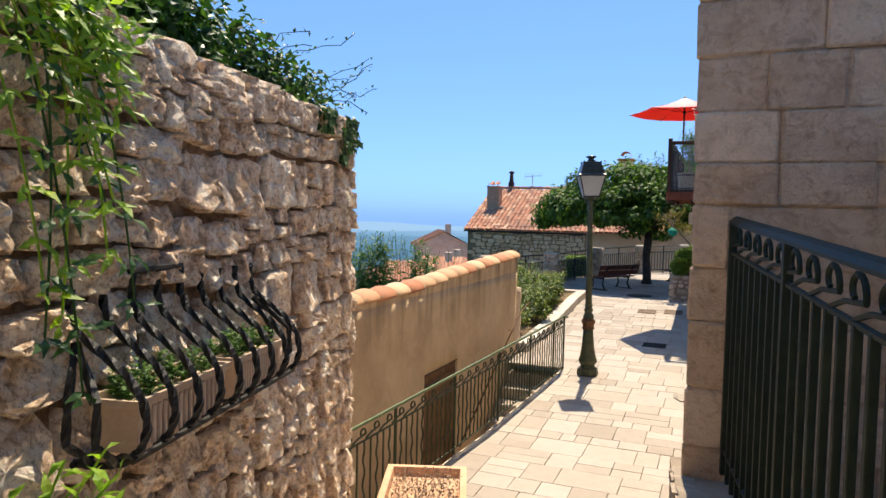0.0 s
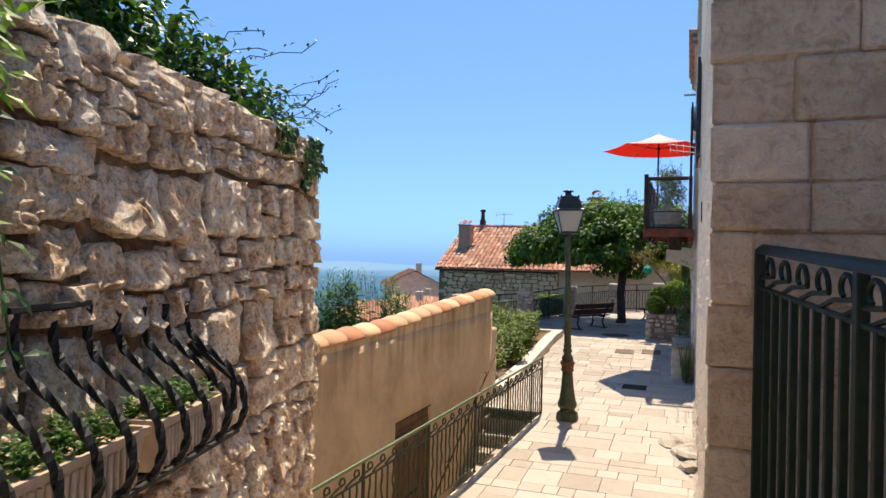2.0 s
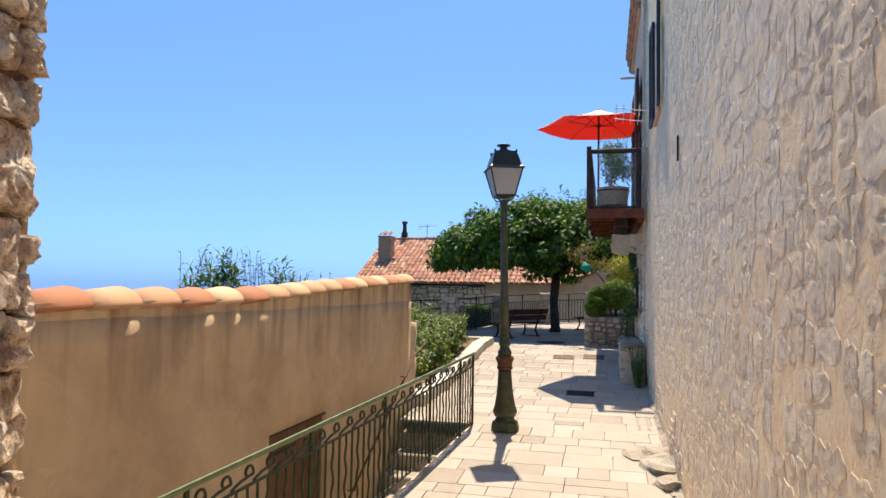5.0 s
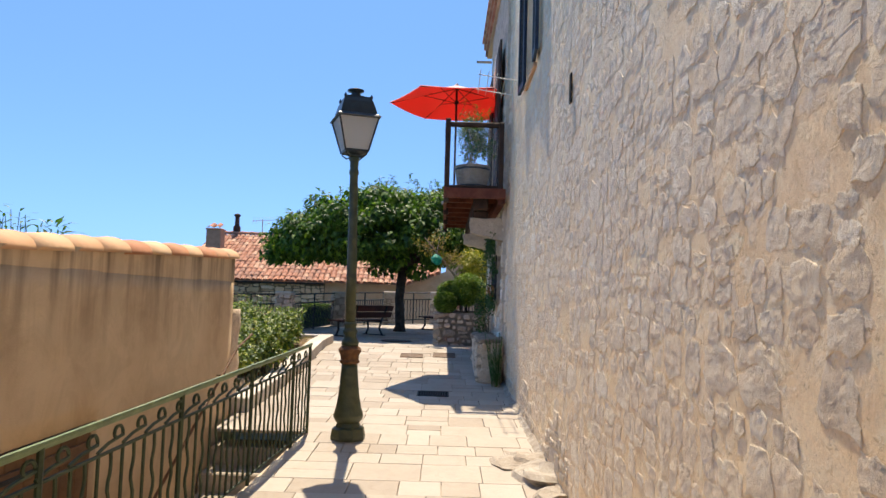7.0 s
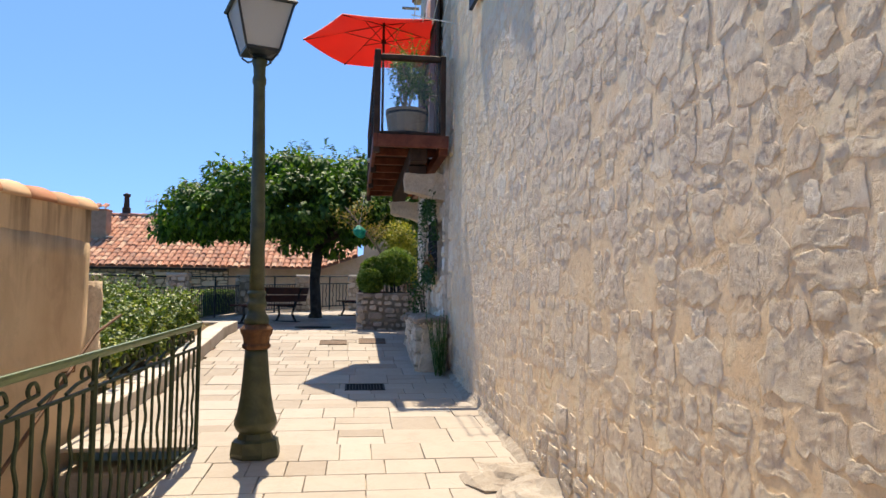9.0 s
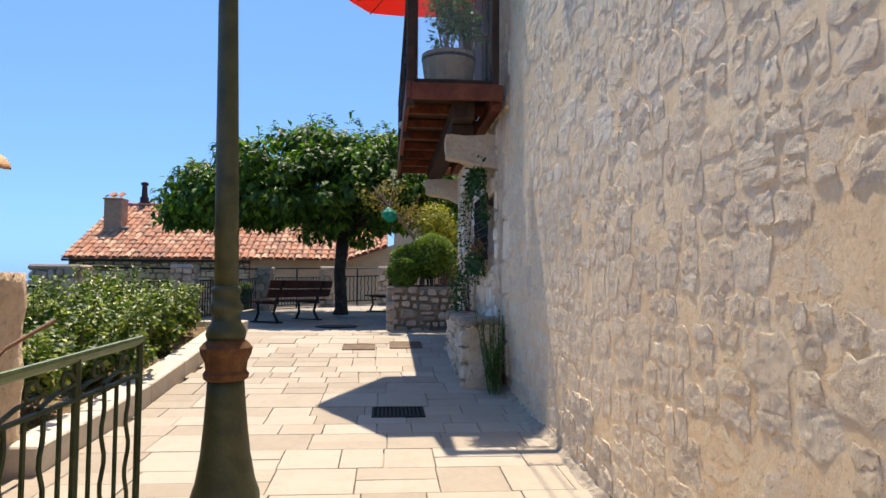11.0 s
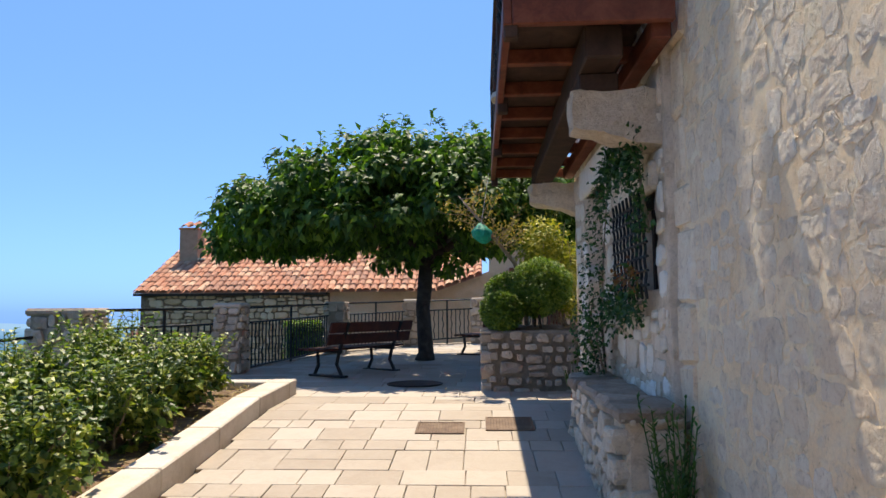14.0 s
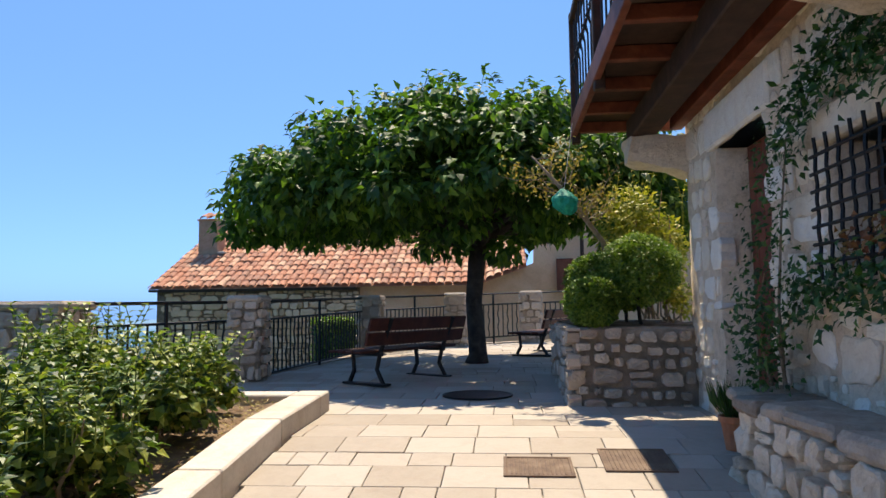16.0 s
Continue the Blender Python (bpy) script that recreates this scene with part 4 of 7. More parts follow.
def flower_basket():
    c = left_at((BASKET_Y0 + BASKET_Y1) / 2, 0.05, BASKET_Z)
    t = thing("flower_basket", c, "black twisted wrought-iron flower basket fixed to the rubble wall", "flower basket")
    prof = ((0.03, 0.56), (0.03, 0.46), (0.06, 0.39), (0.14, 0.33), (0.225, 0.27), (0.285, 0.185), (0.30, 0.10), (0.275, 0.03), (0.22, -0.015), (0.13, -0.03), (0.04, -0.03))
    for k in range(9):
        y = lerp(BASKET_Y0, BASKET_Y1, k / 8)
        sh = 0.0 if 1 < k < 5 else -0.03
        part("bar", twisted([left_at(y, o, BASKET_Z + h + (sh if h > 0.5 else 0)) for o, h in prof], 0.0155), M_IRON, t)
    for y, s in ((BASKET_Y0, -1), (BASKET_Y1, 1)):
        for q in (0.10, 0.2):
            part("end_bar", twisted([left_at(y, 0.05, BASKET_Z + 0.36), left_at(y + s * 0.10, q, BASKET_Z + 0.2), left_at(y + s * 0.11, q, BASKET_Z + 0.07), left_at(y, q, BASKET_Z - 0.02)], 0.015), M_IRON, t)
    for o, h in ((0.26, 0.0), (0.15, -0.03), (0.05, -0.03)):
        part("rail_bar", Geo().tube([left_at(BASKET_Y0 - 0.02, o, BASKET_Z + h), left_at(BASKET_Y1 + 0.02, o, BASKET_Z + h)], 0.012, 5), M_IRON, t)
    part("top_bar", Geo().tube([left_at(lerp(BASKET_Y0, BASKET_Y1, 2 / 8) - 0.03, 0.035, BASKET_Z + 0.565), left_at(lerp(BASKET_Y0, BASKET_Y1, 4 / 8), 0.035, BASKET_Z + 0.565)], 0.012, 5), M_IRON, t)


flower_basket()


def succulents(g, p, n, rng, sx, sy):
    for _ in range(n):
        q = p + LEFT_DIR * rng.uniform(-sy, sy) + Vector((rng.uniform(-sx, sx), 0, 0))
        h = rng.uniform(0.02, 0.10)
        for k in range(4):
            z = h * (k + 1) / 4
            for s in (0, 1):
                a = rng.uniform(0, 6.28)
                g.leaf(q + Vector((0, 0, z)), Vector((math.cos(a), math.sin(a), 0.6)), Vector((0, 0, 1)), 0.028, 0.018)


for y0, y1, dz in ((BASKET_Y0 + 0.02, 2.02, 0.0), (2.06, BASKET_Y1 - 0.06, 0.0)):
    c = left_at((y0 + y1) / 2, 0.145, BASKET_Z)
    t = thing("flower_trough", (c.x, c.y, BASKET_Z - 0.01), "ribbed beige plastic trough with low green succulents", "flower trough", "troughs in the basket")
    half, turn = (y1 - y0) / 2, math.degrees(math.atan2(LEFT_DIR.y, LEFT_DIR.x)) - 90
    m = pose(c.x, c.y, BASKET_Z - 0.01, 0, 0, turn)
    g = Geo()
    def ring(a, b, z):
        return [(-a, -b, z), (a, -b, z), (a, b, z), (-a, b, z)]
    lv = [ring(0.075, half - 0.04, 0.0), ring(0.092, half - 0.02, 0.155), ring(0.102, half, 0.158), ring(0.104, half, 0.185), ring(0.09, half - 0.015, 0.185), ring(0.088, half - 0.02, 0.15)]
    g.add([p for l in lv for p in l], [(3, 2, 1, 0), *[(i * 4 + k, i * 4 + (k + 1) % 4, i * 4 + 4 + (k + 1) % 4, i * 4 + 4 + k) for i in range(5) for k in range(4)], (20, 21, 22, 23)], m)
    part("tub", g, M_TROUGH, t)
    n = 16
    for k in range(n):
        yy = lerp(-half + 0.07, half - 0.07, k / (n - 1))
        part("rib", Geo().box(0.083, yy - 0.009, 0.02, 0.099, yy + 0.009, 0.15, 0.004, m=m), M_TROUGH, t)
    rng = random.Random(int(y0 * 100))
    g = Geo()
    succulents(g, c + Vector((0, 0, 0.15)), 130, rng, 0.075, half - 0.05)
    tagged(part("greenery", g, M_LEAF_OLE, t, "low green succulents"), kind="stuff")

t = thing("planter_box", (-1.23, 3.12, ground(3.12)), "terracotta-coloured box planter with dry brown moss", "planter")
m = pose(-1.23, 3.12, 0.50, 0, 0, 20)
part("plinth", Geo().box(-0.2, -0.24, -0.33, 0.2, 0.24, 0.0, 0.02, m=m), M_STEP, t)
g = Geo()
hb = 0.62
lv = [[(s * a, r * b, z) for s, r in ((-1, -1), (1, -1), (1, 1), (-1, 1))] for a, b, z in ((0.17, 0.2, 0.0), (0.2, 0.24, hb - 0.06), (0.225, 0.265, hb - 0.05), (0.225, 0.265, hb), (0.19, 0.23, hb), (0.185, 0.225, hb - 0.05))]
g.add([p for l in lv for p in l], [(3, 2, 1, 0), *[(i * 4 + k, i * 4 + (k + 1) % 4, i * 4 + 4 + (k + 1) % 4, i * 4 + 4 + k) for i in range(5) for k in range(4)], (20, 21, 22, 23)], m)
part("tub", g, M_PINK, t)
g = Geo()
rng = random.Random(5)
for _ in range(500):
    p = m @ Vector((rng.uniform(-0.18, 0.18), rng.uniform(-0.22, 0.22), hb - 0.05 + rng.uniform(0, 0.05)))
    g.leaf(p, Vector((rng.uniform(-1, 1), rng.uniform(-1, 1), rng.uniform(0, 1))), Vector((0, 0, 1)), 0.035, 0.008)
tagged(part("dry_moss", g, M_SOIL, t, "dry brown moss"), kind="stuff")


# ---- railing and ledge at the house corner ----
def gate_rail():
    a, b = Vector((0.24, 3.33, 2.56)), Vector((0.66, 0.75, 2.41))
    t = thing("landing_railing", (0.4, 2.2, 1.2), "dark green wrought-iron railing with scrolls on a stone ledge", "railing")
    along = (b - a).normalized()
    flat = Vector((along.x, along.y, 0)).normalized()
    L = (b - a).length
    part("handrail", Geo().tube([a, b], 0.026, 8, flat=0.45), M_DKGREEN, t)
    part("rail_bar", Geo().tube([a - Vector((0, 0, 0.155)), b - Vector((0, 0, 0.155))], 0.011, 5), M_DKGREEN, t)
    part("rail_bar", Geo().tube([a - Vector((0, 0, 1.1)), b - Vector((0, 0, 1.1))], 0.011, 5), M_DKGREEN, t)
    n = 24
    for k in range(n + 1):
        p = a + along * L * k / n
        r = 0.017 if k in (0, 9, 18, n) else 0.0115
        top = 0.0 if r > 0.014 else 0.155
        m = Matrix.Translation(p) @ pose(0, 0, 0, 0, 0, math.degrees(math.atan2(flat.y, flat.x)))
        part("post" if r > 0.014 else "baluster", Geo().box(-r, -r, -1.22, r, r, -top, 0.003, m=m), M_DKGREEN, t)
    for k in range(14):
        part("scroll", scroll(a + along * (L * (k + 0.6) / 14) - Vector((0, 0, 0.08)), along, 0.14, 0.0085), M_DKGREEN, t)


gate_rail()
ledge = Geo()
ledge.grid(8, 26, lambda u, v: (lerp(-0.02, 1.5, u) + 0.42 * (1 - v) * (1 - u) + noise.noise(Vector((u * 5, v * 9, 0))) * 0.02, lerp(0.4, 3.6, v), 1.30 + noise.noise(Vector((u * 6, v * 16, 5))) * 0.03))
ledge.grid(26, 6, lambda v, u: (-0.02 + 0.42 * (1 - v) + noise.noise(Vector((0, v * 9, u * 4))) * 0.02, lerp(0.4, 3.6, v), lerp(-0.3, 1.30, u)))
solid("wall_ledge", ledge, M_GREYMORTAR, "low stone wall carrying the railing", "wall", smooth=True)

# ---- upper parts of the house wall ----
def shutter_window():
    y0, y1, z0, z1 = 11.65, 12.45, 4.12, 5.62
    t = thing("window_shuttered", (HOUSE_X, 12.05, z0), "upper window with open blue-black louvred shutters", "window", kind="structure")
    part("glass", Geo().box(HOUSE_X + 0.22, y0, z0, HOUSE_X + 0.24, y1, z1), M_GLASSY, t)
    part("sill", Geo().box(HOUSE_X - 0.04, y0 - 0.06, z0 - 0.06, HOUSE_X + 0.2, y1 + 0.06, z0, 0.008), M_COPING, t)
    for y, s in ((y0 - 0.03, -1), (y1 + 0.03, 1)):
        m = Matrix.Translation((HOUSE_X - 0.035, y, z0)) @ pose(0, 0, 0, 0, 0, -90 - 3 if s < 0 else 90 + 3)
        sh = part("shutter", Geo().box(0, -0.02, 0, 0.06, 0.02, 1.45, 0.004, m=m).box(0.36, -0.02, 0, 0.42, 0.02, 1.45, 0.004, m=m).box(0.06, -0.018, 0, 0.36, 0.018, 0.08, 0.003, m=m).box(0.06, -0.018, 1.37, 0.36, 0.018, 1.45, 0.003, m=m), M_SHUTTER, t)
        for k in range(20):
            part("slat", Geo().box(0.05, -0.016, -0.004, 0.37, 0.016, 0.004, 0.001, m=m @ pose(0, 0, 0.11 + k * 0.064, 35, 0, 0)), M_SHUTTER, sh)


shutter_window()
# no opening here: a black slab on the wall face paints the slot's shade
slot = Geo().box(HOUSE_X - 0.02, 9.35, 3.0, HOUSE_X - 0.008, 9.42, 3.24, 0.003)
tagged(new("wall_slot_shade", slot.mesh("wall_slot_shade", M_SLOT)), "black slab on the rough wall painting the shade in a narrow slot", "wall slot")
rack = thing("drying_rack", (HOUSE_X, 14.1, 4.55), "white wire drying rack fixed to the house wall", "drying rack")
for k in range(5):
    z = 4.55 + 0.02 * k
    x = HOUSE_X - 0.05 - k * 0.12
    part("wire", Geo().tube([(x, 13.7, z + 0.1), (x, 14.5, z)], 0.006, 5), M_WHITEWIRE, rack)
for y in (13.75, 14.45):
    part("arm", Geo().tube([(HOUSE_X, y, 4.6), (HOUSE_X - 0.56, y, 4.68)], 0.008, 5), M_WHITEWIRE, rack)

# eaves of the stone house: rows of tile ends
eaves = thing("eaves", (0.0, 17, 7.0), "eaves of stacked terracotta tile ends", "eaves", kind="structure")
for row in range(3):
    part("course", Geo().box(-0.0 - row * 0.04, 15.6, 7.02 + row * 0.15, 0.14, 19.6, 7.05 + row * 0.15, 0.004), M_PLASTERFAR, eaves)
tile_e = half_tile(0.09, 0.075, 0.3, 6, 0.014, 0.0).mesh("tile", M_TILE, True)
for row in range(3):
    for k in range(20):
        part("tile", tile_e, M_TILE, eaves, m=pose(-0.04 - row * 0.04, 15.7 + k * 0.2, 7.06 + row * 0.15, 0, 0, -90))
part("gutter_pipe", Geo().tube([(-0.24, 19.5, 6.9), (0.1, 19.5, 6.9)], 0.03, 8), M_CONCRETE, eaves)

# ---- stone house: window, door, corbels, balcony ----
def grille():
    y0, y1, z0, z1 = 15.03, 15.95, 1.5, 2.12
    t = thing("window_grille", (0.06, 15.6, z0), "deep window behind a rusty interlaced iron grille", "window", kind="structure")
    part("glass", Geo().box(0.30, y0, z0, 0.32, y1, z1), M_GLASSY, t)
    part("frame", Geo().box(0.26, y0, z0, 0.31, y0 + 0.06, z1, 0.004).box(0.26, y1 - 0.06, z0, 0.31, y1, z1, 0.004).box(0.26, y0, z1 - 0.06, 0.31, y1, z1, 0.004).box(0.26, 15.46, z0, 0.31, 15.52, z1, 0.004), M_DKWOOD, t)
    for k in range(9):
        y = lerp(y0 - 0.02, y1 + 0.02, k / 8)
        part("bar", Geo().tube([(-0.02 + 0.005 * (-1) ** j, y + 0.003 * (-1) ** j, lerp(z0 - 0.06, z1 + 0.03, j / 9)) for j in range(10)], 0.010, 5), M_IRON, t)
    for k in range(7):
        z = lerp(z0, z1, (k + 0.3) / 7)
        part("cross_bar", Geo().tube([(-0.02, y0 - 0.08, z), (-0.02, y1 + 0.08, z)], 0.010, 5), M_IRON, t)


grille()
part("lintel", Geo().box(0.0, 14.93, 2.12, 0.4, 16.05, 2.30, 0.02), M_STONE2, wall_stone, "long pale stone lintel")
part("lintel", Geo().box(0.015, 16.65, 2.52, 0.45, 17.95, 2.82, 0.02), M_STONE2, wall_stone, "long pale stone lintel")
dr = thing("house_door", (0.3, 17.15, ground(17)), "dark red-brown wooden door set deep in stone jambs", "door")
for k in range(7):
    part("plank", Geo().box(0.29, 16.81 + k * 0.14, 0.3, 0.33, 16.947 + k * 0.14, 2.52, 0.004), M_WOOD, dr)
part("handle", Geo().tube([(0.29, 16.9, 1.4), (0.24, 16.9, 1.4), (0.24, 16.9, 1.55)], 0.01, 6), M_IRON, dr)


def corbel(y, top=2.83):
    t = thing("corbel", (0.06, y, 2.45), "weathered pale stone corbel carrying the balcony beam", "corbel", "balcony corbels")
    g = Geo()
    def skin(u, v):
        x = lerp(0.10, -0.46, v)
        k = (0.5 * math.cos(u * 2 * math.pi), 0.5 * math.sin(u * 2 * math.pi))
        s = max(abs(k[0]), abs(k[1]))
        h = lerp(0.36, 0.21, v)
        cx, cz = k[0] / s * 0.5, k[1] / s * 0.5
        p = Vector((x, y + cx * 0.27, top - h / 2 + cz * h))
        return p + noise.noise_vector(p * 6) * 0.028 + noise.noise_vector(p * 17) * 0.012
    g.grid(24, 12, skin)
    w = 25
    g.f += [tuple(range(24))[::-1], tuple(range(12 * w, 12 * w + 24))]
    part("stone", g, M_LEDGE, t, smooth=False)


arch = thing("balcony_door", (0.3, 16.45, 3.15), "tall dark arched door opening onto the balcony", "door")
part("leaf", Geo().box(0.36, 16.01, 3.15, 0.40, 16.44, 5.58, 0.005), M_DKWOOD, arch)
part("leaf", Geo().box(0.36, 16.455, 3.15, 0.40, 16.89, 5.58, 0.005), M_DKWOOD, arch)
for y0 in (15.12, 16.92):
    leaf = part("open_leaf", Geo().box(-0.035, y0, 3.15, 0.0, y0 + 0.86, 5.75, 0.006), M_DKWOOD, arch, "dark leaf folded back on the wall")
    for k in range(3):
        part("panel", Geo().box(-0.05, y0 + 0.1, 3.25 + k * 0.84, -0.036, y0 + 0.76, 3.98 + k * 0.84, 0.005), M_DKWOOD, leaf)
ring_stone = Geo()
for k in range(12):
    a0, a1 = math.pi * k / 12, math.pi * (k + 1) / 12
    q = [(16.45 + r * math.cos(a), 5.3 + r * math.sin(a) * 1.0) for r, a in ((0.42, a0), (0.62, a0), (0.62, a1), (0.42, a1))]
    ring_stone.add([(x, *p) for x in (-0.02, 0.25) for p in q], [(0, 3, 2, 1), (4, 5, 6, 7), (0, 1, 5, 4), (1, 2, 6, 5), (2, 3, 7, 6), (3, 0, 4, 7)])
part("arch_stones", ring_stone, M_STONE2, arch, "pale stone arch")
corbel(14.98, 2.72)
corbel(18.70)


def balcony():
    t = thing("balcony", (-0.4, 16.6, 2.85), "red-brown wooden balcony on a dark beam and stone corbels", "balcony")
    X, Y0, Y1, F = -0.90, 14.42, 19.15, 3.10
    part("main_beam", Geo().box(-0.42, 14.6, 2.835, -0.20, 18.85, 3.035, 0.012), M_DKWOOD, t, "dark heavy timber beam")
    part("beam_pad", Geo().box(-0.42, 14.86, 2.715, -0.18, 15.1, 2.833, 0.01), M_DKWOOD, t, "dark timber pad")
    part("wall_beam", Geo().box(-0.06, 14.5, 2.9, 0.05, 18.7, 3.035, 0.01), M_WOOD, t)
    for k in range(8):
        y = lerp(Y0 + 0.05, Y1 - 0.1, k / 7)
        part("joist", Geo().box(X + 0.05, y, 3.0 if k else 3.0, 0.045, y + 0.07, F, 0.006), M_WOOD, t)
    part("fascia", Geo().box(X, Y0, 2.97, X + 0.05, Y1, 3.14, 0.006), M_WOOD, t)
    part("fascia", Geo().box(X + 0.052, Y0 - 0.01, 2.97, 0.05, Y0 + 0.04, 3.13, 0.006), M_WOOD, t)
    n = 9
    for k in range(n):
        x = lerp(X + 0.055, -0.06, k / n)
        part("deck_board", Geo().box(x, Y0 + 0.045, F + 0.002, x + 0.10, Y1, F + 0.032, 0.004), M_DKWOOD, t)
    tops = 4.16
    for y in (Y0 + 0.01, 15.9, 17.4, Y1 - 0.09):
        part("post", Geo().box(X + 0.005, y, 2.9, X + 0.085, y + 0.08, tops + 0.05, 0.008), M_DKWOOD, t)
    part("post", Geo().box(-0.06, Y0 + 0.01, F + 0.03, 0.01, Y0 + 0.09, tops, 0.008), M_DKWOOD, t)
    part("handrail", Geo().box(X, Y0 + 0.09, tops - 0.07, X + 0.09, Y1 - 0.09, tops, 0.01), M_DKWOOD, t)
    part("handrail", Geo().box(X + 0.086, Y0 + 0.01, tops - 0.075, -0.062, Y0 + 0.09, tops - 0.005, 0.01), M_DKWOOD, t)
    part("low_rail", Geo().box(X + 0.086, Y0 + 0.03, F + 0.04, -0.062, Y0 + 0.07, F + 0.075, 0.006), M_DKWOOD, t)
    part("low_rail", Geo().box(X + 0.02, Y0 + 0.09, F + 0.06, X + 0.06, Y1 - 0.09, F + 0.10, 0.006), M_DKWOOD, t)
    ys = [lerp(Y0 + 0.2, Y1 - 0.2, k / 22) for k in range(23)]
    for y in ys:
        if min(abs(y - q) for q in (15.94, 17.44)) > 0.1:
            part("baluster", Geo().tube([(X + 0.04, y, F + 0.09), (X + 0.04, y, 3.55), (X + 0.015, y, 3.62), (X + 0.04, y, 3.69), (X + 0.04, y, tops - 0.06)], [0.008, 0.008, 0.02, 0.008, 0.008], 6), M_IRON, t)
    pan = part("clear_panel", Geo().box(X + 0.1, Y0 + 0.045, F + 0.08, -0.07, Y0 + 0.05, tops - 0.09, 0.001), M_CLEAR, t, "clear acrylic panel")
    pan.visible_shadow = False


balcony()


def umbrella():
    c, z, R = Vector((-0.72, 16.35, 0)), 4.98, 1.22
    t = thing("parasol", (c.x, c.y, 3.135), "open red six-sided parasol standing on the balcony", "parasol")
    part("pole", Geo().tube([(c.x, c.y, 3.135), (c.x, c.y, 5.36)], 0.019, 8), M_DKWOOD, t)
    part("foot", Geo().lathe([(0.22, 0), (0.22, 0.04), (0.05, 0.07), (0.03, 0.25)], 16, (c.x, c.y, 3.135)), M_CONCRETE, t)
    rim = [Vector((c.x + R * math.cos(a), c.y + R * math.sin(a), z)) for a in (math.pi / 3 * k + math.pi for k in range(6))]
    top = Vector((c.x, c.y, 5.33))
    for k in range(6):
        a, b = rim[k], rim[(k + 1) % 6]
        g = Geo()
        def sail(u, v, a=a, b=b):
            e = lerp(a, b, u)
            p = lerp(e, top, v)
            return p - Vector((0, 0, 0.025 * math.sin(math.pi * u) * (1 - v) + 0.04 * math.sin(math.pi * v)))
        g.grid(6, 6, sail)
        part("canopy_panel", g, M_RED, t, smooth=True)
        # added layer just above the red cloth, its paleness is painted glare
        cover = Geo()
        cover.v, cover.f = [(x, y, zz + 0.008) for x, y, zz in g.v], list(g.f)
        part("canopy_cover", cover, M_GLARE, t, "added pale layer painting the sun glare on the canopy", smooth=True)
        part("rib", Geo().tube([a - Vector((0, 0, 0.012)), top - Vector((0, 0, 0.06))], 0.007, 5), M_DKWOOD, t)
        mid = lerp(a, top, 0.5) - Vector((0, 0, 0.03))
        part("strut", Geo().tube([mid, (c.x, c.y, 5.0)], 0.006, 5), M_DKWOOD, t)
    part("hub", Geo().lathe([(0.035, 0), (0.04, 0.03), (0.03, 0.06)], 8, (c.x, c.y, 4.98)), M_DKWOOD, t)
    part("finial", Geo().lathe([(0.03, 0), (0.035, 0.02), (0.01, 0.05)], 8, (c.x, c.y, 5.325)), M_WHITEWIRE, t)


umbrella()


# ---- plants ----
def cloud(g, c, r, n, size, rng, shell=0.55, droop=0.3, ratio=0.55):
    """Leaves filling a rounded clump, denser towards its skin."""
    for _ in range(n):
        d = Vector((rng.gauss(0, 1), rng.gauss(0, 1), rng.gauss(0, 1))).normalized()
        k = lerp(shell, 1.0, rng.random() ** 0.6) * (1 + 0.15 * noise.noise(d * 2.5 + c))
        p = c + Vector((d.x * r[0], d.y * r[1], d.z * r[2])) * k
        s = size * rng.uniform(0.6, 1.2)
        way = d * 0.7 + Vector((rng.uniform(-1, 1), rng.uniform(-1, 1), rng.uniform(-0.6, 0.6) - droop))
        g.leaf(p, way, d + Vector((0, 0, 0.8)) + rv(0.4), s, s * ratio)


def limb(g, pts, r0, r1, n=7):
    g.tube(pts, [lerp(r0, r1, k / (len(pts) - 1)) for k in range(len(pts))], n)


def bent(a, b, rng, k=5, wob=0.08):
    return [lerp(a, b, i / k) + (Vector((rng.uniform(-wob, wob), rng.uniform(-wob, wob), rng.uniform(-wob, wob))) if 0 < i < k else Vector()) for i in range(k + 1)]


TREE = Vector((-2.0, 22.35, 0.52))


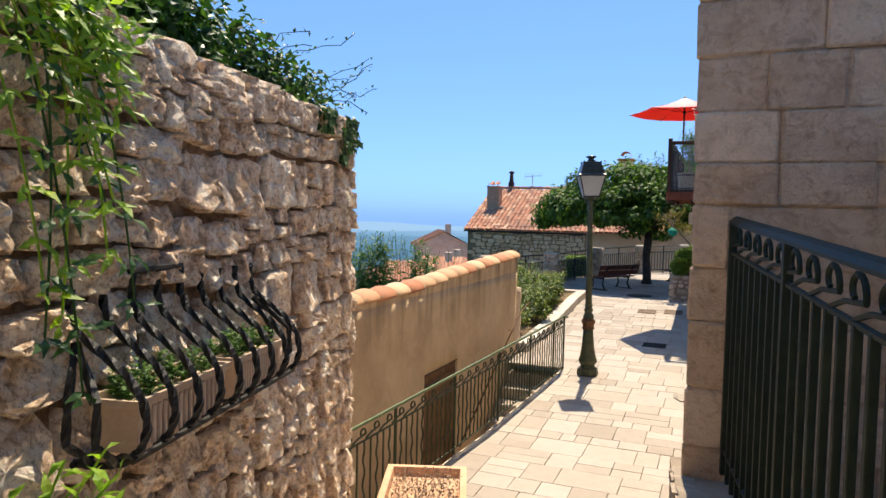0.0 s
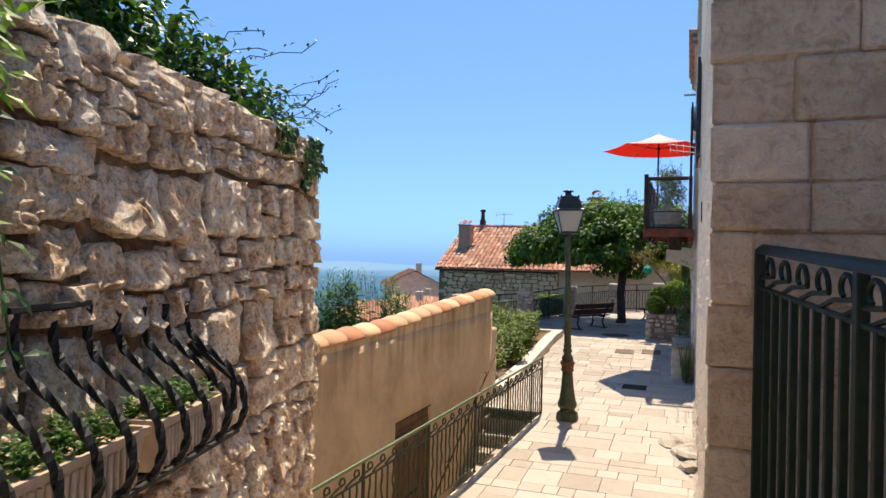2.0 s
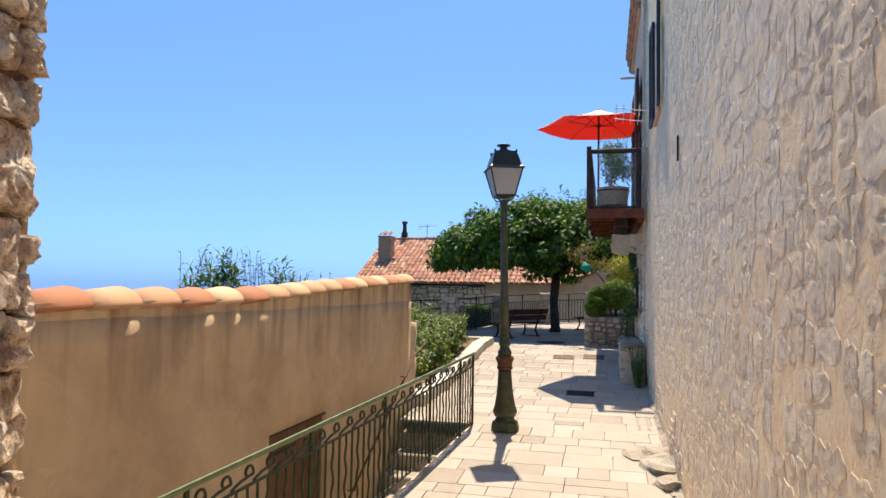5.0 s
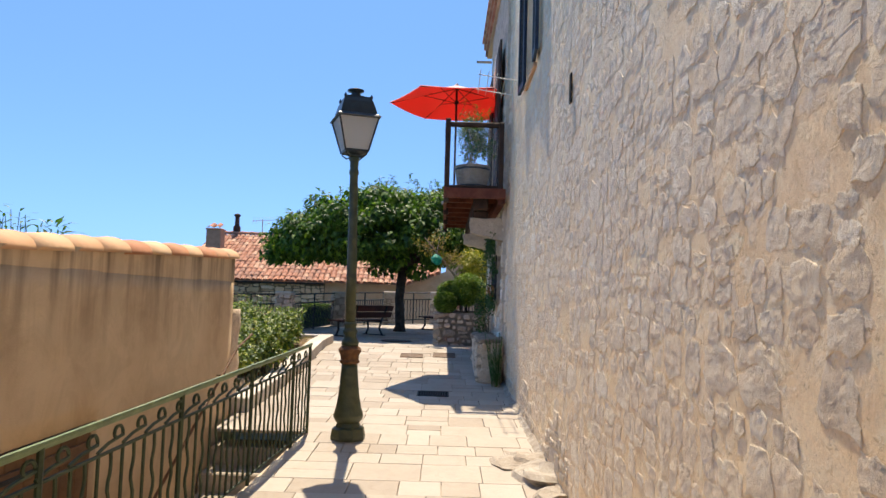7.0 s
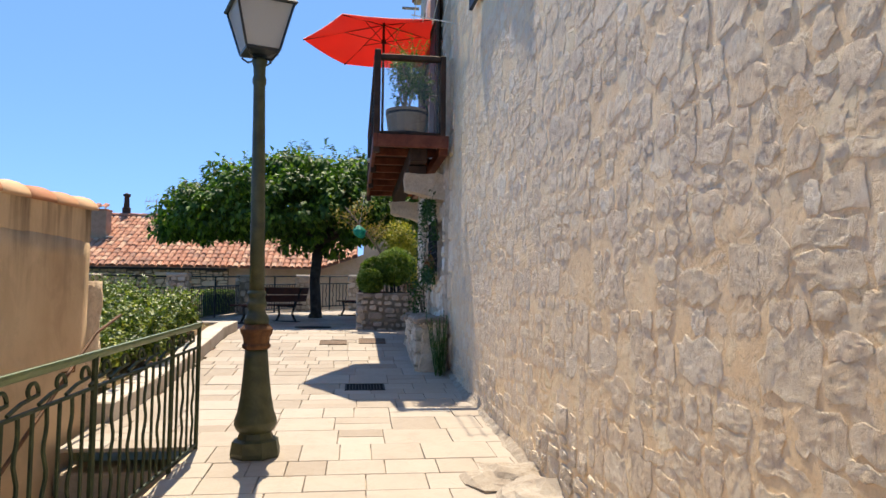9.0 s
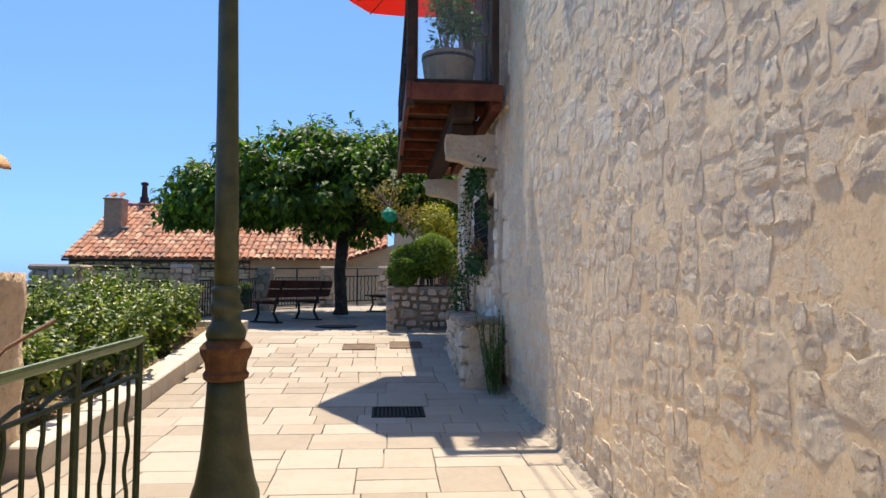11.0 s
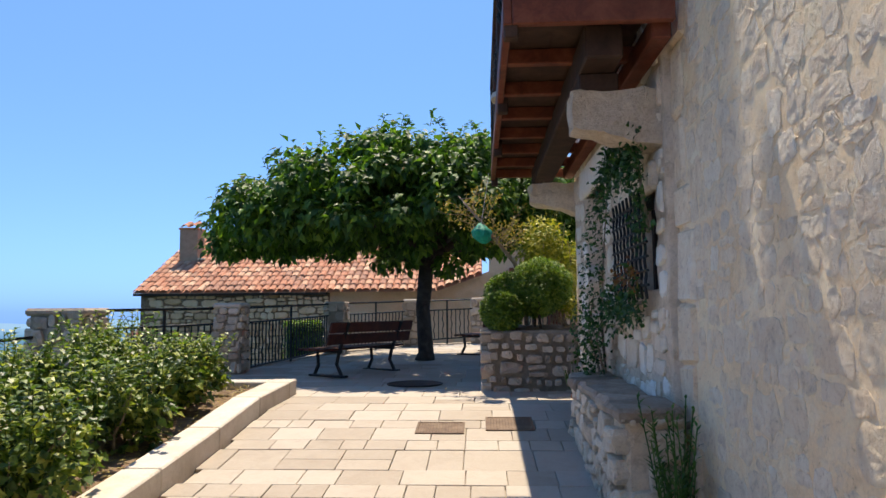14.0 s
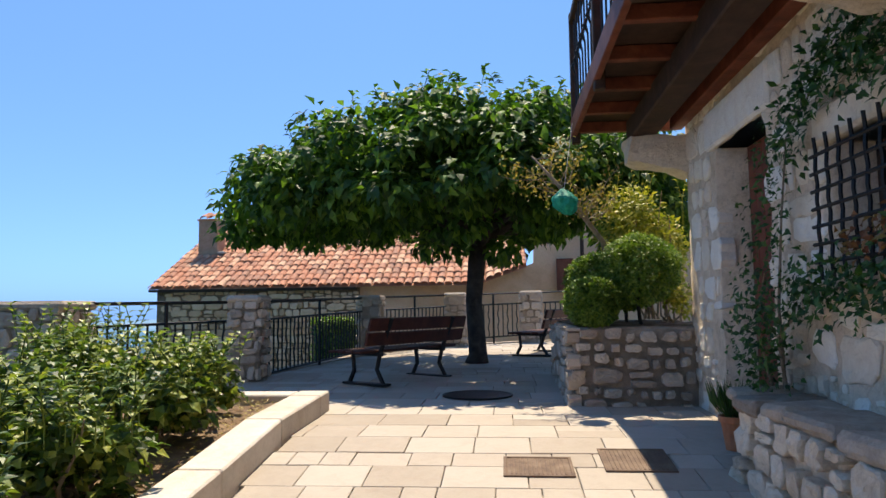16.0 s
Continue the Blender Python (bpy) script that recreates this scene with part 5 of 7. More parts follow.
def big_tree():
    rng = random.Random(11)
    t = thing("mulberry_tree", TREE, "broad mulberry tree pruned into a low umbrella crown", "tree")
    g = Geo()
    fork = TREE + Vector((0.05, 0, 1.75))
    g.tube([TREE, TREE + Vector((0.02, 0, 0.15)), TREE + Vector((-0.03, 0.02, 0.9)), fork], [0.18, 0.135, 0.12, 0.135], 12)
    part("trunk", g, M_BARK, t, smooth=True)
    leaves = Geo()
    tips = []
    for k in range(9):
        a = k / 9 * 2 * math.pi + rng.uniform(-0.2, 0.2)
        r = rng.uniform(1.3, 1.8)
        e = fork + Vector((math.cos(a) * r, math.sin(a) * r * 0.8, rng.uniform(0.55, 0.95)))
        b = Geo()
        limb(b, bent(fork - Vector((0, 0, 0.08)), e, rng, 5, 0.1), 0.085, 0.03)
        part("limb", b, M_BARK, t, smooth=True)
        tips.append(e)
        for _ in range(3):
            q = e + Vector((math.cos(a + rng.uniform(-0.8, 0.8)) * rng.uniform(0.6, 1.4), math.sin(a + rng.uniform(-0.8, 0.8)) * rng.uniform(0.6, 1.2), rng.uniform(-0.4, 0.0)))
            b = Geo()
            limb(b, bent(e, q, rng, 4, 0.06), 0.03, 0.01, 5)
            part("branch", b, M_BARK, t)
    for k in range(330):
        a, r = rng.uniform(0, 2 * math.pi), math.sqrt(rng.random())
        x = r * math.cos(a) * 3.2 - 0.26
        y = r * math.sin(a) * 2.45
        dome = 3.86 - 1.22 * r ** 2.4 + 0.05 * x
        z = dome - rng.random() ** 1.1 * (2.6 - 2.0 * r + 0.12 * max(0.0, x))
        c = TREE + Vector((x, y, z))
        cloud(leaves, c, (rng.uniform(0.3, 0.5), rng.uniform(0.3, 0.5), rng.uniform(0.18, 0.28)), 115, 0.18, rng, 0.3, 0.7, 0.55)
    for k in range(46):
        a, r = rng.uniform(0, 2 * math.pi), math.sqrt(rng.random()) * 0.92
        x, y = r * math.cos(a) * 3.05 - 0.26, r * math.sin(a) * 2.4
        c = TREE + Vector((x, y, 3.93 - 1.22 * r ** 2.4 + 0.05 * x))
        top = c + Vector((rng.uniform(-0.1, 0.1), rng.uniform(-0.1, 0.1), rng.uniform(0.08, 0.26)))
        leaves.tube([c, top], 0.006, 4)
        for j in range(9):
            p = lerp(c, top, j / 8)
            q = rng.uniform(0, 6.28)
            leaves.leaf(p, Vector((math.cos(q), math.sin(q), 0.3)), Vector((0, 0, 1)), 0.13, 0.075)
    part("crown", leaves, M_LEAF_TREE, t, "dense crown of glossy green leaves")


big_tree()


def shrub(name, at, r, n, size, mat, seed, label, category="shrub", group="", stems=9, ratio=0.6, shell=0.35, shoots=10, reach=0.75):
    rng = random.Random(seed)
    at = Vector(at)
    t = thing(name, at, label, category, group)
    g = Geo()
    for k in range(stems):
        e = at + Vector((rng.uniform(-0.7, 0.7) * r[0], rng.uniform(-0.7, 0.7) * r[1], rng.uniform(1.0, 1.7) * r[2]))
        g.tube(bent(at + Vector((rng.uniform(-0.1, 0.1), rng.uniform(-0.1, 0.1), 0)), e, rng, 4, 0.05), [0.012, 0.010, 0.008, 0.006, 0.004], 4)
    tagged(part("stem", g, M_TWIG, t), kind="stuff")
    g = Geo()
    c = at + Vector((0, 0, r[2]))
    for k in range(14):
        d = Vector((rng.gauss(0, 1), rng.gauss(0, 1), rng.gauss(0.25, 0.8))).normalized()
        cloud(g, c + Vector((d.x * r[0], d.y * r[1], d.z * r[2])) * rng.uniform(0.25, 0.75), (r[0] * 0.42, r[1] * 0.42, r[2] * 0.4), n // 14, size, rng, shell, 0.2, ratio)
    for k in range(shoots):
        p = c + Vector((rng.uniform(-0.8, 0.8) * r[0], rng.uniform(-0.8, 0.8) * r[1], 0.55 * r[2]))
        e = p + Vector((rng.uniform(-0.15, 0.15), rng.uniform(-0.15, 0.15), rng.uniform(0.3, reach) * r[2]))
        g.tube([p - Vector((0, 0, 0.3 * r[2])), p, e], 0.0035, 4)
        for j in range(8):
            q = rng.uniform(0, 6.28)
            g.leaf(lerp(p, e, j / 7), Vector((math.cos(q), math.sin(q), 0.4)), Vector((0, 0, 1)), size * 0.9, size * 0.9 * ratio)
    tagged(part("leaves", g, mat, t), kind="stuff")
    return t


# raised bed of roses behind its kerb
bed = Geo()
bed.grid(20, 36, lambda u, v: (lerp(-6.5, -3.3, u), lerp(12.3, 18.2, v), ground(lerp(12.3, 18.2, v)) + 0.09 + noise.noise(Vector((u * 9, v * 16, 0))) * 0.05))
solid("ground_bed", bed, M_SOIL, "dry brown soil with fallen petals in the rose bed", "soil", smooth=True)
litter = Geo()
rng = random.Random(8)
for _ in range(1500):
    x, y = rng.uniform(-4.2, -3.34), rng.uniform(12.6, 18.1)
    a = rng.uniform(0, 6.28)
    litter.leaf(Vector((x, y, ground(y) + 0.10 + rng.uniform(0, 0.03))), Vector((math.cos(a), math.sin(a), rng.uniform(-0.1, 0.5))), Vector((0, 0, 1)), 0.05, 0.02)
tagged(new("leaf_litter", litter.mesh("leaf_litter", M_LEAF_DRY)), "dry fallen leaves and stalks on the soil", "litter", kind="stuff")
kerb = thing("kerb", (-3.2, 15, ground(15)), "pale stone kerb round the rose bed", "kerb", kind="structure")
y = 12.15
while y < 18.25:
    y1 = min(y + 0.98, 18.32)
    m = pose(0, 0, 0)
    z0, z1 = ground(y), ground(y1)
    g = Geo().box(-3.36, y + 0.003, -0.25, -3.10, y1 - 0.003, 0.165, 0.012)
    g.v = [(a, b, c + lerp(z0, z1, (b - y) / (y1 - y))) for a, b, c in g.v]
    part("kerb_stone", g, M_KERB, kerb)
    y = y1
for k in range(4):
    x = -3.365 - k * 0.7
    part("kerb_stone", Geo().box(x - 0.694, 18.06, ground(18.2) - 0.2, x, 18.31, ground(18.2) + 0.163, 0.012), M_KERB, kerb)
k = 0
for x, y, r, h in ((-3.95, 13.3, 0.55, 0.42), (-4.9, 13.6, 0.6, 0.5), (-3.9, 14.5, 0.52, 0.45), (-4.8, 14.9, 0.62, 0.55), (-5.7, 14.6, 0.55, 0.5), (-3.95, 15.7, 0.5, 0.42), (-4.75, 16.1, 0.6, 0.5), (-5.6, 15.9, 0.55, 0.48), (-4.05, 16.75, 0.5, 0.42), (-4.9, 17.2, 0.6, 0.5), (-5.8, 17.1, 0.5, 0.42), (-4.15, 17.5, 0.38, 0.36)):
    k += 1
    shrub("rose_bush", (x + 0.20, y, ground(y) + 0.08), (r, r, h * (0.5 if x < -5.3 else 0.72)), 1500, 0.082, M_LEAF_ROSE, 100 + k, "leafy green rose bush in the kerbed bed", "rose bush", "roses in the bed", ratio=0.72, shell=0.15, shoots=40, reach=0.85)

# ---- pillars and guard rail of the terrace ----
PILLARS = (("a", -5.86, 18.5, 0.70, 0.55, 1.43), ("b", -4.62, 20.4, 0.40, 0.40, 1.50), ("c", -3.86, 24.0, 0.42, 0.40, 1.55), ("d", -2.56, 26.0, 0.40, 0.40, 1.62), ("e", -1.05, 27.0, 0.45, 0.40, 1.66))
stone_seed = 300
for tag, x, y, w, d, top in PILLARS:
    stone_seed += 1
    b = ground(y) - 0.1
    core = Geo().box(x - w / 2 + 0.03, y - d / 2 + 0.03, b - (1.2 if tag == "a" else 0.2), x + w / 2 - 0.03, y + d / 2 - 0.03, top - 0.03, 0.03)
    t = tagged(new("pillar", core.mesh("pillar", M_GREYMORTAR)), "stone pillar of the terrace railing, shade put into its grey colour", "pillar", "terrace pillars")
    h = top - b
    for o, al, ww in (((x - w / 2, y - d / 2, b), (1, 0), w), ((x + w / 2, y - d / 2, b), (0, 1), d), ((x - w / 2, y + d / 2, b), (0, -1), d)):
        rubble(t, o, al, ww, h - 0.04, M_GREYSTONE, stone_seed * 7 + int(ww * 50), (0.10, 0.20), (0.8, 1.9), 0.10, 0.008, limit=40, rough=0.12, swell=(0.03, 0.12), gap=0.014)
    part("cap", Geo().box(x - w / 2 - 0.01, y - d / 2 - 0.01, top - 0.09, x + w / 2 + 0.01, y + d / 2 + 0.01, top, 0.03), M_GREYSTONE, t)


def guard(a, b, zt_a, zt_b, group="terrace railing"):
    t = thing("guard_rail", ((a[0] + b[0]) / 2, (a[1] + b[1]) / 2, ground((a[1] + b[1]) / 2)), "black iron guard rail with straight and wavy bars", "railing", group)
    A, B = Vector((*a, zt_a)), Vector((*b, zt_b))
    L = (B - A).length
    al = Vector((B.x - A.x, B.y - A.y, 0)).normalized()
    down = lambda p, h: p - Vector((0, 0, h))
    part("top_rail", Geo().tube([A, B], 0.026, 6, flat=0.6), M_IRON, t)
    for h in (0.22, 0.88):
        part("rail_bar", Geo().tube([down(A, h), down(B, h)], 0.016, 5), M_IRON, t)
    n = max(2, round(L / 0.115))
    for k in range(1, n):
        p = lerp(A, B, k / n)
        if k == n // 2:
            part("post", Geo().tube([p, down(p, 1.0)], 0.022, 6), M_IRON, t)
        elif k % 2:
            part("bar", wavy(down(p, 0.22), down(p, 0.88), 0.012, 2.5, 0.016, al, 14), M_IRON, t)
        else:
            part("bar", Geo().tube([down(p, 0.22), down(p, 0.88)], 0.012, 5), M_IRON, t)


guard((-5.55, 18.65), (-4.80, 20.3), 1.40, 1.42)
guard((-4.5, 20.6), (-3.98, 23.85), 1.43, 1.50)
guard((-3.7, 24.2), (-2.72, 25.85), 1.52, 1.57)
guard((-2.4, 26.1), (-1.25, 26.95), 1.58, 1.62)
guard((-0.85, 27.1), (0.9, 27.8), 1.63, 1.68)
guard((-6.35, 15.3), (-6.1, 18.25), 1.02, 1.10)
guard((-3.5, 12.75), (-6.3, 15.25), 0.98, 1.02)
edge = Geo()
for (x0, y0), (x1, y1) in (((-6.2, 18.7), (-4.75, 20.6)), ((-4.75, 20.6), (-4.0, 24.1)), ((-4.0, 24.1), (-2.6, 26.2)), ((-2.6, 26.2), (-1.0, 27.2)), ((-1.0, 27.2), (1.2, 28.0)), ((-6.6, 15.2), (-6.3, 18.8)), ((-3.55, 12.6), (-6.6, 15.2))):
    z0, z1 = ground(y0) + 0.02, ground(y1) + 0.02
    d = Vector((y0 - y1, x1 - x0, 0)).normalized() * 0.14
    a = [(x0 - d.x, y0 - d.y, -3), (x1 - d.x, y1 - d.y, -3), (x1 - d.x, y1 - d.y, z1), (x0 - d.x, y0 - d.y, z0)]
    b = [(x0 + d.x, y0 + d.y, -3), (x1 + d.x, y1 + d.y, -3), (x1 + d.x, y1 + d.y, z1), (x0 + d.x, y0 + d.y, z0)]
    edge.add(a + b, [(0, 3, 2, 1), (4, 5, 6, 7), (3, 7, 6, 2), (0, 1, 5, 4), (0, 4, 7, 3), (1, 2, 6, 5)])
solid("wall_terrace_edge", edge, M_GREYMORTAR, "low stone edge under the terrace railing", "wall")


def bench(x, y, turn, group="benches under the tree"):
    """A slatted bench; its front looks along local +y."""
    z = ground(y)
    m = pose(x, y, z, 0, 0, turn) @ Matrix.Diagonal((1, 1, 0.84, 1))
    t = thing("bench", (x, y, z), "red-brown slatted wooden bench on dark cast legs", "bench", group, turn=turn)
    for k in range(4):
        part("seat_slat", Geo().box(-0.85, -0.16 + k * 0.125, 0.42, 0.85, -0.055 + k * 0.125, 0.455, 0.008, m=m), M_BENCH, t)
    for k in range(2):
        part("back_slat", Geo().box(-0.85, -0.02, 0.02 + k * 0.19, 0.85, 0.02, 0.185 + k * 0.19, 0.008, m=m @ pose(0, -0.22, 0.50, 14, 0, 0)), M_BENCH, t)
    for s in (-0.55, 0.55):
        for pts in (((s, 0.30, 0.0), (s, 0.22, 0.18), (s, 0.24, 0.41)), ((s, -0.22, 0.0), (s, -0.12, 0.2), (s, -0.17, 0.42), (s, -0.24, 0.60), (s, -0.34, 0.86)), ((s, -0.2, 0.40), (s, 0.28, 0.41))):
            part("leg", Geo().tube([m @ Vector(p) for p in pts], 0.026, 6), M_IRON, t)
        part("foot", Geo().box(s - 0.06, -0.28, 0.0, s + 0.06, 0.36, 0.03, 0.01, m=m), M_IRON, t)


bench(-2.78, 20.35, 58)
bench(-0.95, 23.9, 70)

# drain covers and tree grate
def cover(name, x, y, w, d, label, mat, bars):
    m = ground_pose(x, y)
    t = thing(name, (x, y, ground(y)), label, "drain cover")
    part("frame", Geo().box(-w / 2, -d / 2, 0.0, w / 2, -d / 2 + 0.02, 0.012, 0.002, m=m).box(-w / 2, d / 2 - 0.02, 0.0, w / 2, d / 2, 0.012, 0.002, m=m).box(-w / 2, -d / 2 + 0.02, 0, -w / 2 + 0.02, d / 2 - 0.02, 0.012, 0.002, m=m).box(w / 2 - 0.02, -d / 2 + 0.02, 0, w / 2, d / 2 - 0.02, 0.012, 0.002, m=m), mat, t)
    # negative bars: a black plate paints the shade of the open drain
    part("plate", Geo().box(-w / 2 + 0.02, -d / 2 + 0.02, 0.0, w / 2 - 0.02, d / 2 - 0.02, 0.007, 0.001, m=m), M_SLOT if bars < 0 else mat, t)
    for k in range(abs(bars)):
        x0 = lerp(-w / 2 + 0.03, w / 2 - 0.045, (k + 0.5) / abs(bars))
        part("rib", Geo().box(x0, -d / 2 + 0.03, 0.006, x0 + 0.012, d / 2 - 0.03, 0.0115, 0.002, m=m), M_GRATE if bars > 0 else M_IRON, t)


cover("drain_cover", -0.96, 13.72, 0.44, 0.36, "dark iron grating over a black plate painting the drain's shade", M_IRON, -11)
cover("drain_cover", -1.40, 16.63, 0.41, 0.33, "brown cast-iron drain cover set in the paving", M_GRATE, 13)
cover("drain_cover", -0.81, 16.76, 0.41, 0.40, "brown cast-iron grating set in the paving", M_GRATE, 13)
t = thing("tree_grate", (-1.86, 19.15, ground(19.15)), "round black iron plate in the paving", "manhole cover")
part("plate", Geo().lathe([(0.34, 0.0), (0.34, 0.012), (0.32, 0.016), (0.30, 0.012), (0.0, 0.012)], 28, (-1.86, 19.15, ground(19.15))), M_IRON, t)

# ---- raised planter with clipped box ----
PX0, PY0, PTOP = -1.04, 18.5, 1.18
core = Geo().box(PX0 + 0.06, PY0 + 0.06, 0.3, 0.3, PY0 + 2.4, PTOP - 0.04, 0.02)
planter = tagged(new("raised_planter", core.mesh("raised_planter", M_GREYMORTAR)), "raised planter walled in grey rubble stone", "planter")
rubble(planter, (PX0, PY0, ground(PY0) - 0.05), (1, 0), 1.08, PTOP - ground(PY0) + 0.02, M_GREYSTONE, 41, (0.09, 0.19), (0.8, 2.0), 0.11, 0.006, limit=120, swell=(0.02, 0.08), gap=0.030, rough=0.1)
rubble(planter, (PX0, PY0 + 2.4, ground(PY0) - 0.05), (0, -1), 2.4, PTOP - ground(PY0) + 0.02, M_GREYSTONE, 42, (0.09, 0.19), (0.8, 2.0), 0.11, 0.006, limit=120, swell=(0.02, 0.08), gap=0.030, rough=0.1)
soil = Geo()
soil.grid(8, 16, lambda u, v: (lerp(PX0 + 0.08, 0.28, u), lerp(PY0 + 0.08, PY0 + 2.4, v), PTOP - 0.03 + 0.04 * noise.noise(Vector((u * 5, v * 9, 1)))))
part("soil", soil, M_SOIL, planter, "dark soil")
rng = random.Random(77)
for x, y, z, r in ((-0.80, 18.68, 1.36, 0.25), (-0.72, 19.15, 1.58, 0.27), (-0.33, 18.95, 1.66, 0.37), (-0.35, 19.6, 1.55, 0.3)):
    t = thing("box_ball", (x, y, PTOP - 0.03), "clipped round boxwood ball with fine bright leaves", "boxwood", "clipped box balls")
    part("stem", Geo().tube(bent(Vector((x, y, PTOP - 0.05)), Vector((x, y, z)), rng, 4, 0.03), 0.018, 6), M_BARK, t)
    g = Geo()
    cloud(g, Vector((x, y, z)), (r, r, r * 0.88), int(4200 * r / 0.3), 0.038, rng, 0.86, -0.1, 0.62)
    cloud(g, Vector((x, y, z)), (r * 0.85, r * 0.85, r * 0.75), 900, 0.07, rng, 0.7, 0.0, 0.8)
    part("leaves", g, M_LEAF_BOX, t)
shrub("yellow_shrub", (-0.05, 19.9, PTOP), (0.55, 0.6, 0.8), 5600, 0.07, M_LEAF_YEL, 55, "airy yellow-green leafed shrub in the planter", stems=12, ratio=0.5)
shrub("yellow_shrub", (0.06, 19.35, PTOP - 0.02), (0.24, 0.4, 0.30), 1300, 0.06, M_LEAF_YEL, 56, "low yellow-green shrub between the box balls and the wall", stems=8, ratio=0.5)


def dry_tree():
    rng = random.Random(21)
    base = Vector((-0.45, 19.7, PTOP))
    t = thing("thin_tree", base, "small leaning tree with sparse ochre leaves", "tree")
    g = Geo()
    k1, k2 = Vector((-0.62, 19.2, 1.95)), Vector((-1.02, 18.9, 2.42))
    g.tube([base, Vector((-0.5, 19.5, 1.6)), k1, k2, Vector((-1.3, 18.9, 2.75))], [0.035, 0.03, 0.026, 0.02, 0.008], 7)
    part("trunk", g, M_TWIG, t, smooth=True)
    lv, br = Geo(), Geo()
    for k in range(26):
        a = lerp(k1, Vector((-1.3, 18.9, 2.75)), rng.uniform(0.15, 1))
        e = a + Vector((rng.uniform(-0.55, 0.35), rng.uniform(-0.4, 0.4), rng.uniform(-0.05, 0.5)))
        br.tube(bent(a, e, rng, 3, 0.04), [0.007, 0.005, 0.004, 0.002], 4)
        for j in range(26):
            p = lerp(a, e, rng.uniform(0.3, 1.05)) + Vector((rng.gauss(0, 0.05), rng.gauss(0, 0.05), rng.gauss(0, 0.05)))
            lv.leaf(p, rv(1), rv(1), rng.uniform(0.03, 0.06), 0.025)
    part("twig_work", br, M_TWIG, t)
    part("leaves", lv, M_LEAF_DRY, t, "sparse ochre leaves")
    n = thing("net_bag", (-1.02, 18.62, 2.16), "bright green net bag hanging on a string", "net bag")
    g = Geo()
    def bag(u, v):
        a = u * 2 * math.pi
        r = 0.115 * math.sin(math.pi * min(1, v * 0.93 + 0.05)) ** 0.8 * (1 + 0.25 * noise.noise(Vector((math.cos(a) * 2, math.sin(a) * 2, v * 4))))
        return (-1.02 + r * math.cos(a) + 0.05 * (0.5 - v), 18.62 + r * math.sin(a), 2.14 + v * 0.24)
    g.grid(18, 12, bag)
    part("net", g, M_NET, n)
    part("string", Geo().tube([(-1.03, 18.62, 2.37), (-0.93, 18.7, 3.0)], 0.003, 4), M_WHITEWIRE, n)


dry_tree()

# ---- stone ledge by the house ----
LX, LY0, LY1, LT = -0.30, 14.55, 16.62, 0.84
core = Geo().box(LX + 0.05, LY0 + 0.05, 0.0, 0.08, LY1 - 0.02, LT - 0.05, 0.02)
bench_wall = tagged(new("stone_ledge", core.mesh("stone_ledge", M_MORTAR2)), "low rubble stone ledge built against the house", "stone ledge")
rubble(bench_wall, (LX, LY1, ground(LY1) - 0.22), (0, -1), LY1 - LY0, LT - ground(LY1) + 0.16, M_LEDGE, 51, (0.10, 0.22), (0.8, 1.9), 0.11, 0.014, limit=110, swell=(0.03, 0.12), gap=0.02)
rubble(bench_wall, (LX, LY0, ground(LY0) - 0.05), (1, 0), 0.36, LT - ground(LY0), M_LEDGE, 52, (0.14, 0.26), (0.9, 1.6), 0.11, 0.014, limit=30, swell=(0.03, 0.12), gap=0.02)
y = LY0 - 0.03
k = 0
while y < LY1:
    w = random.uniform(0.25, 0.5)
    part("cap_stone", uneven(Geo().box(LX - 0.005 + random.uniform(-0.03, 0.02), y + 0.006, LT - random.uniform(0.05, 0.09), 0.05, min(y + w, LY1 + 0.02) - 0.006, LT + random.uniform(-0.02, 0.015), 0.022), 0.032), M_FLAG, bench_wall)
    y += w
rng = random.Random(31)
t = thing("rosemary", (-0.02, 14.42, ground(14.4)), "upright rosemary-like weed growing at the wall foot", "plant")
g = Geo()
for k in range(20):
    a = Vector((-0.04 + rng.uniform(-0.06, 0.06), 14.38 + rng.uniform(-0.12, 0.1), ground(14.3)))
    h = rng.uniform(0.35, 0.78)
    e = a + Vector((rng.uniform(-0.14, 0.06), rng.uniform(-0.15, 0.12), h))
    g.tube([a, e], 0.004, 4)
    for j in range(26):
        q = rng.uniform(0, 6.28)
        g.leaf(lerp(a, e, 0.15 + 0.85 * j / 25), Vector((math.cos(q), math.sin(q), 0.9)), Vector((0, 0, 1)), 0.06, 0.016)
part("leaves", g, M_LEAF_OLE, t)
t = thing("flower_pot", (-0.15, 16.98, ground(16.98)), "small terracotta pot with dark green grass", "flower pot")
part("pot", Geo().lathe([(0.06, 0), (0.085, 0.17), (0.10, 0.175), (0.10, 0.21), (0.085, 0.21), (0.08, 0.19)], 16, (-0.15, 16.98, ground(16.98))), M_POT, t, smooth=False)
g = Geo()
for k in range(120):
    q, h = rng.uniform(0, 6.28), rng.uniform(0.1, 0.28)
    p = Vector((-0.15 + rng.uniform(-0.06, 0.06), 16.98 + rng.uniform(-0.06, 0.06), ground(16.98) + 0.19))
    g.leaf(p, Vector((math.cos(q) * 0.6, math.sin(q) * 0.6, 1)), Vector((math.cos(q), math.sin(q), 0)), h, 0.012)
part("grass", g, M_LEAF_IVY, t)


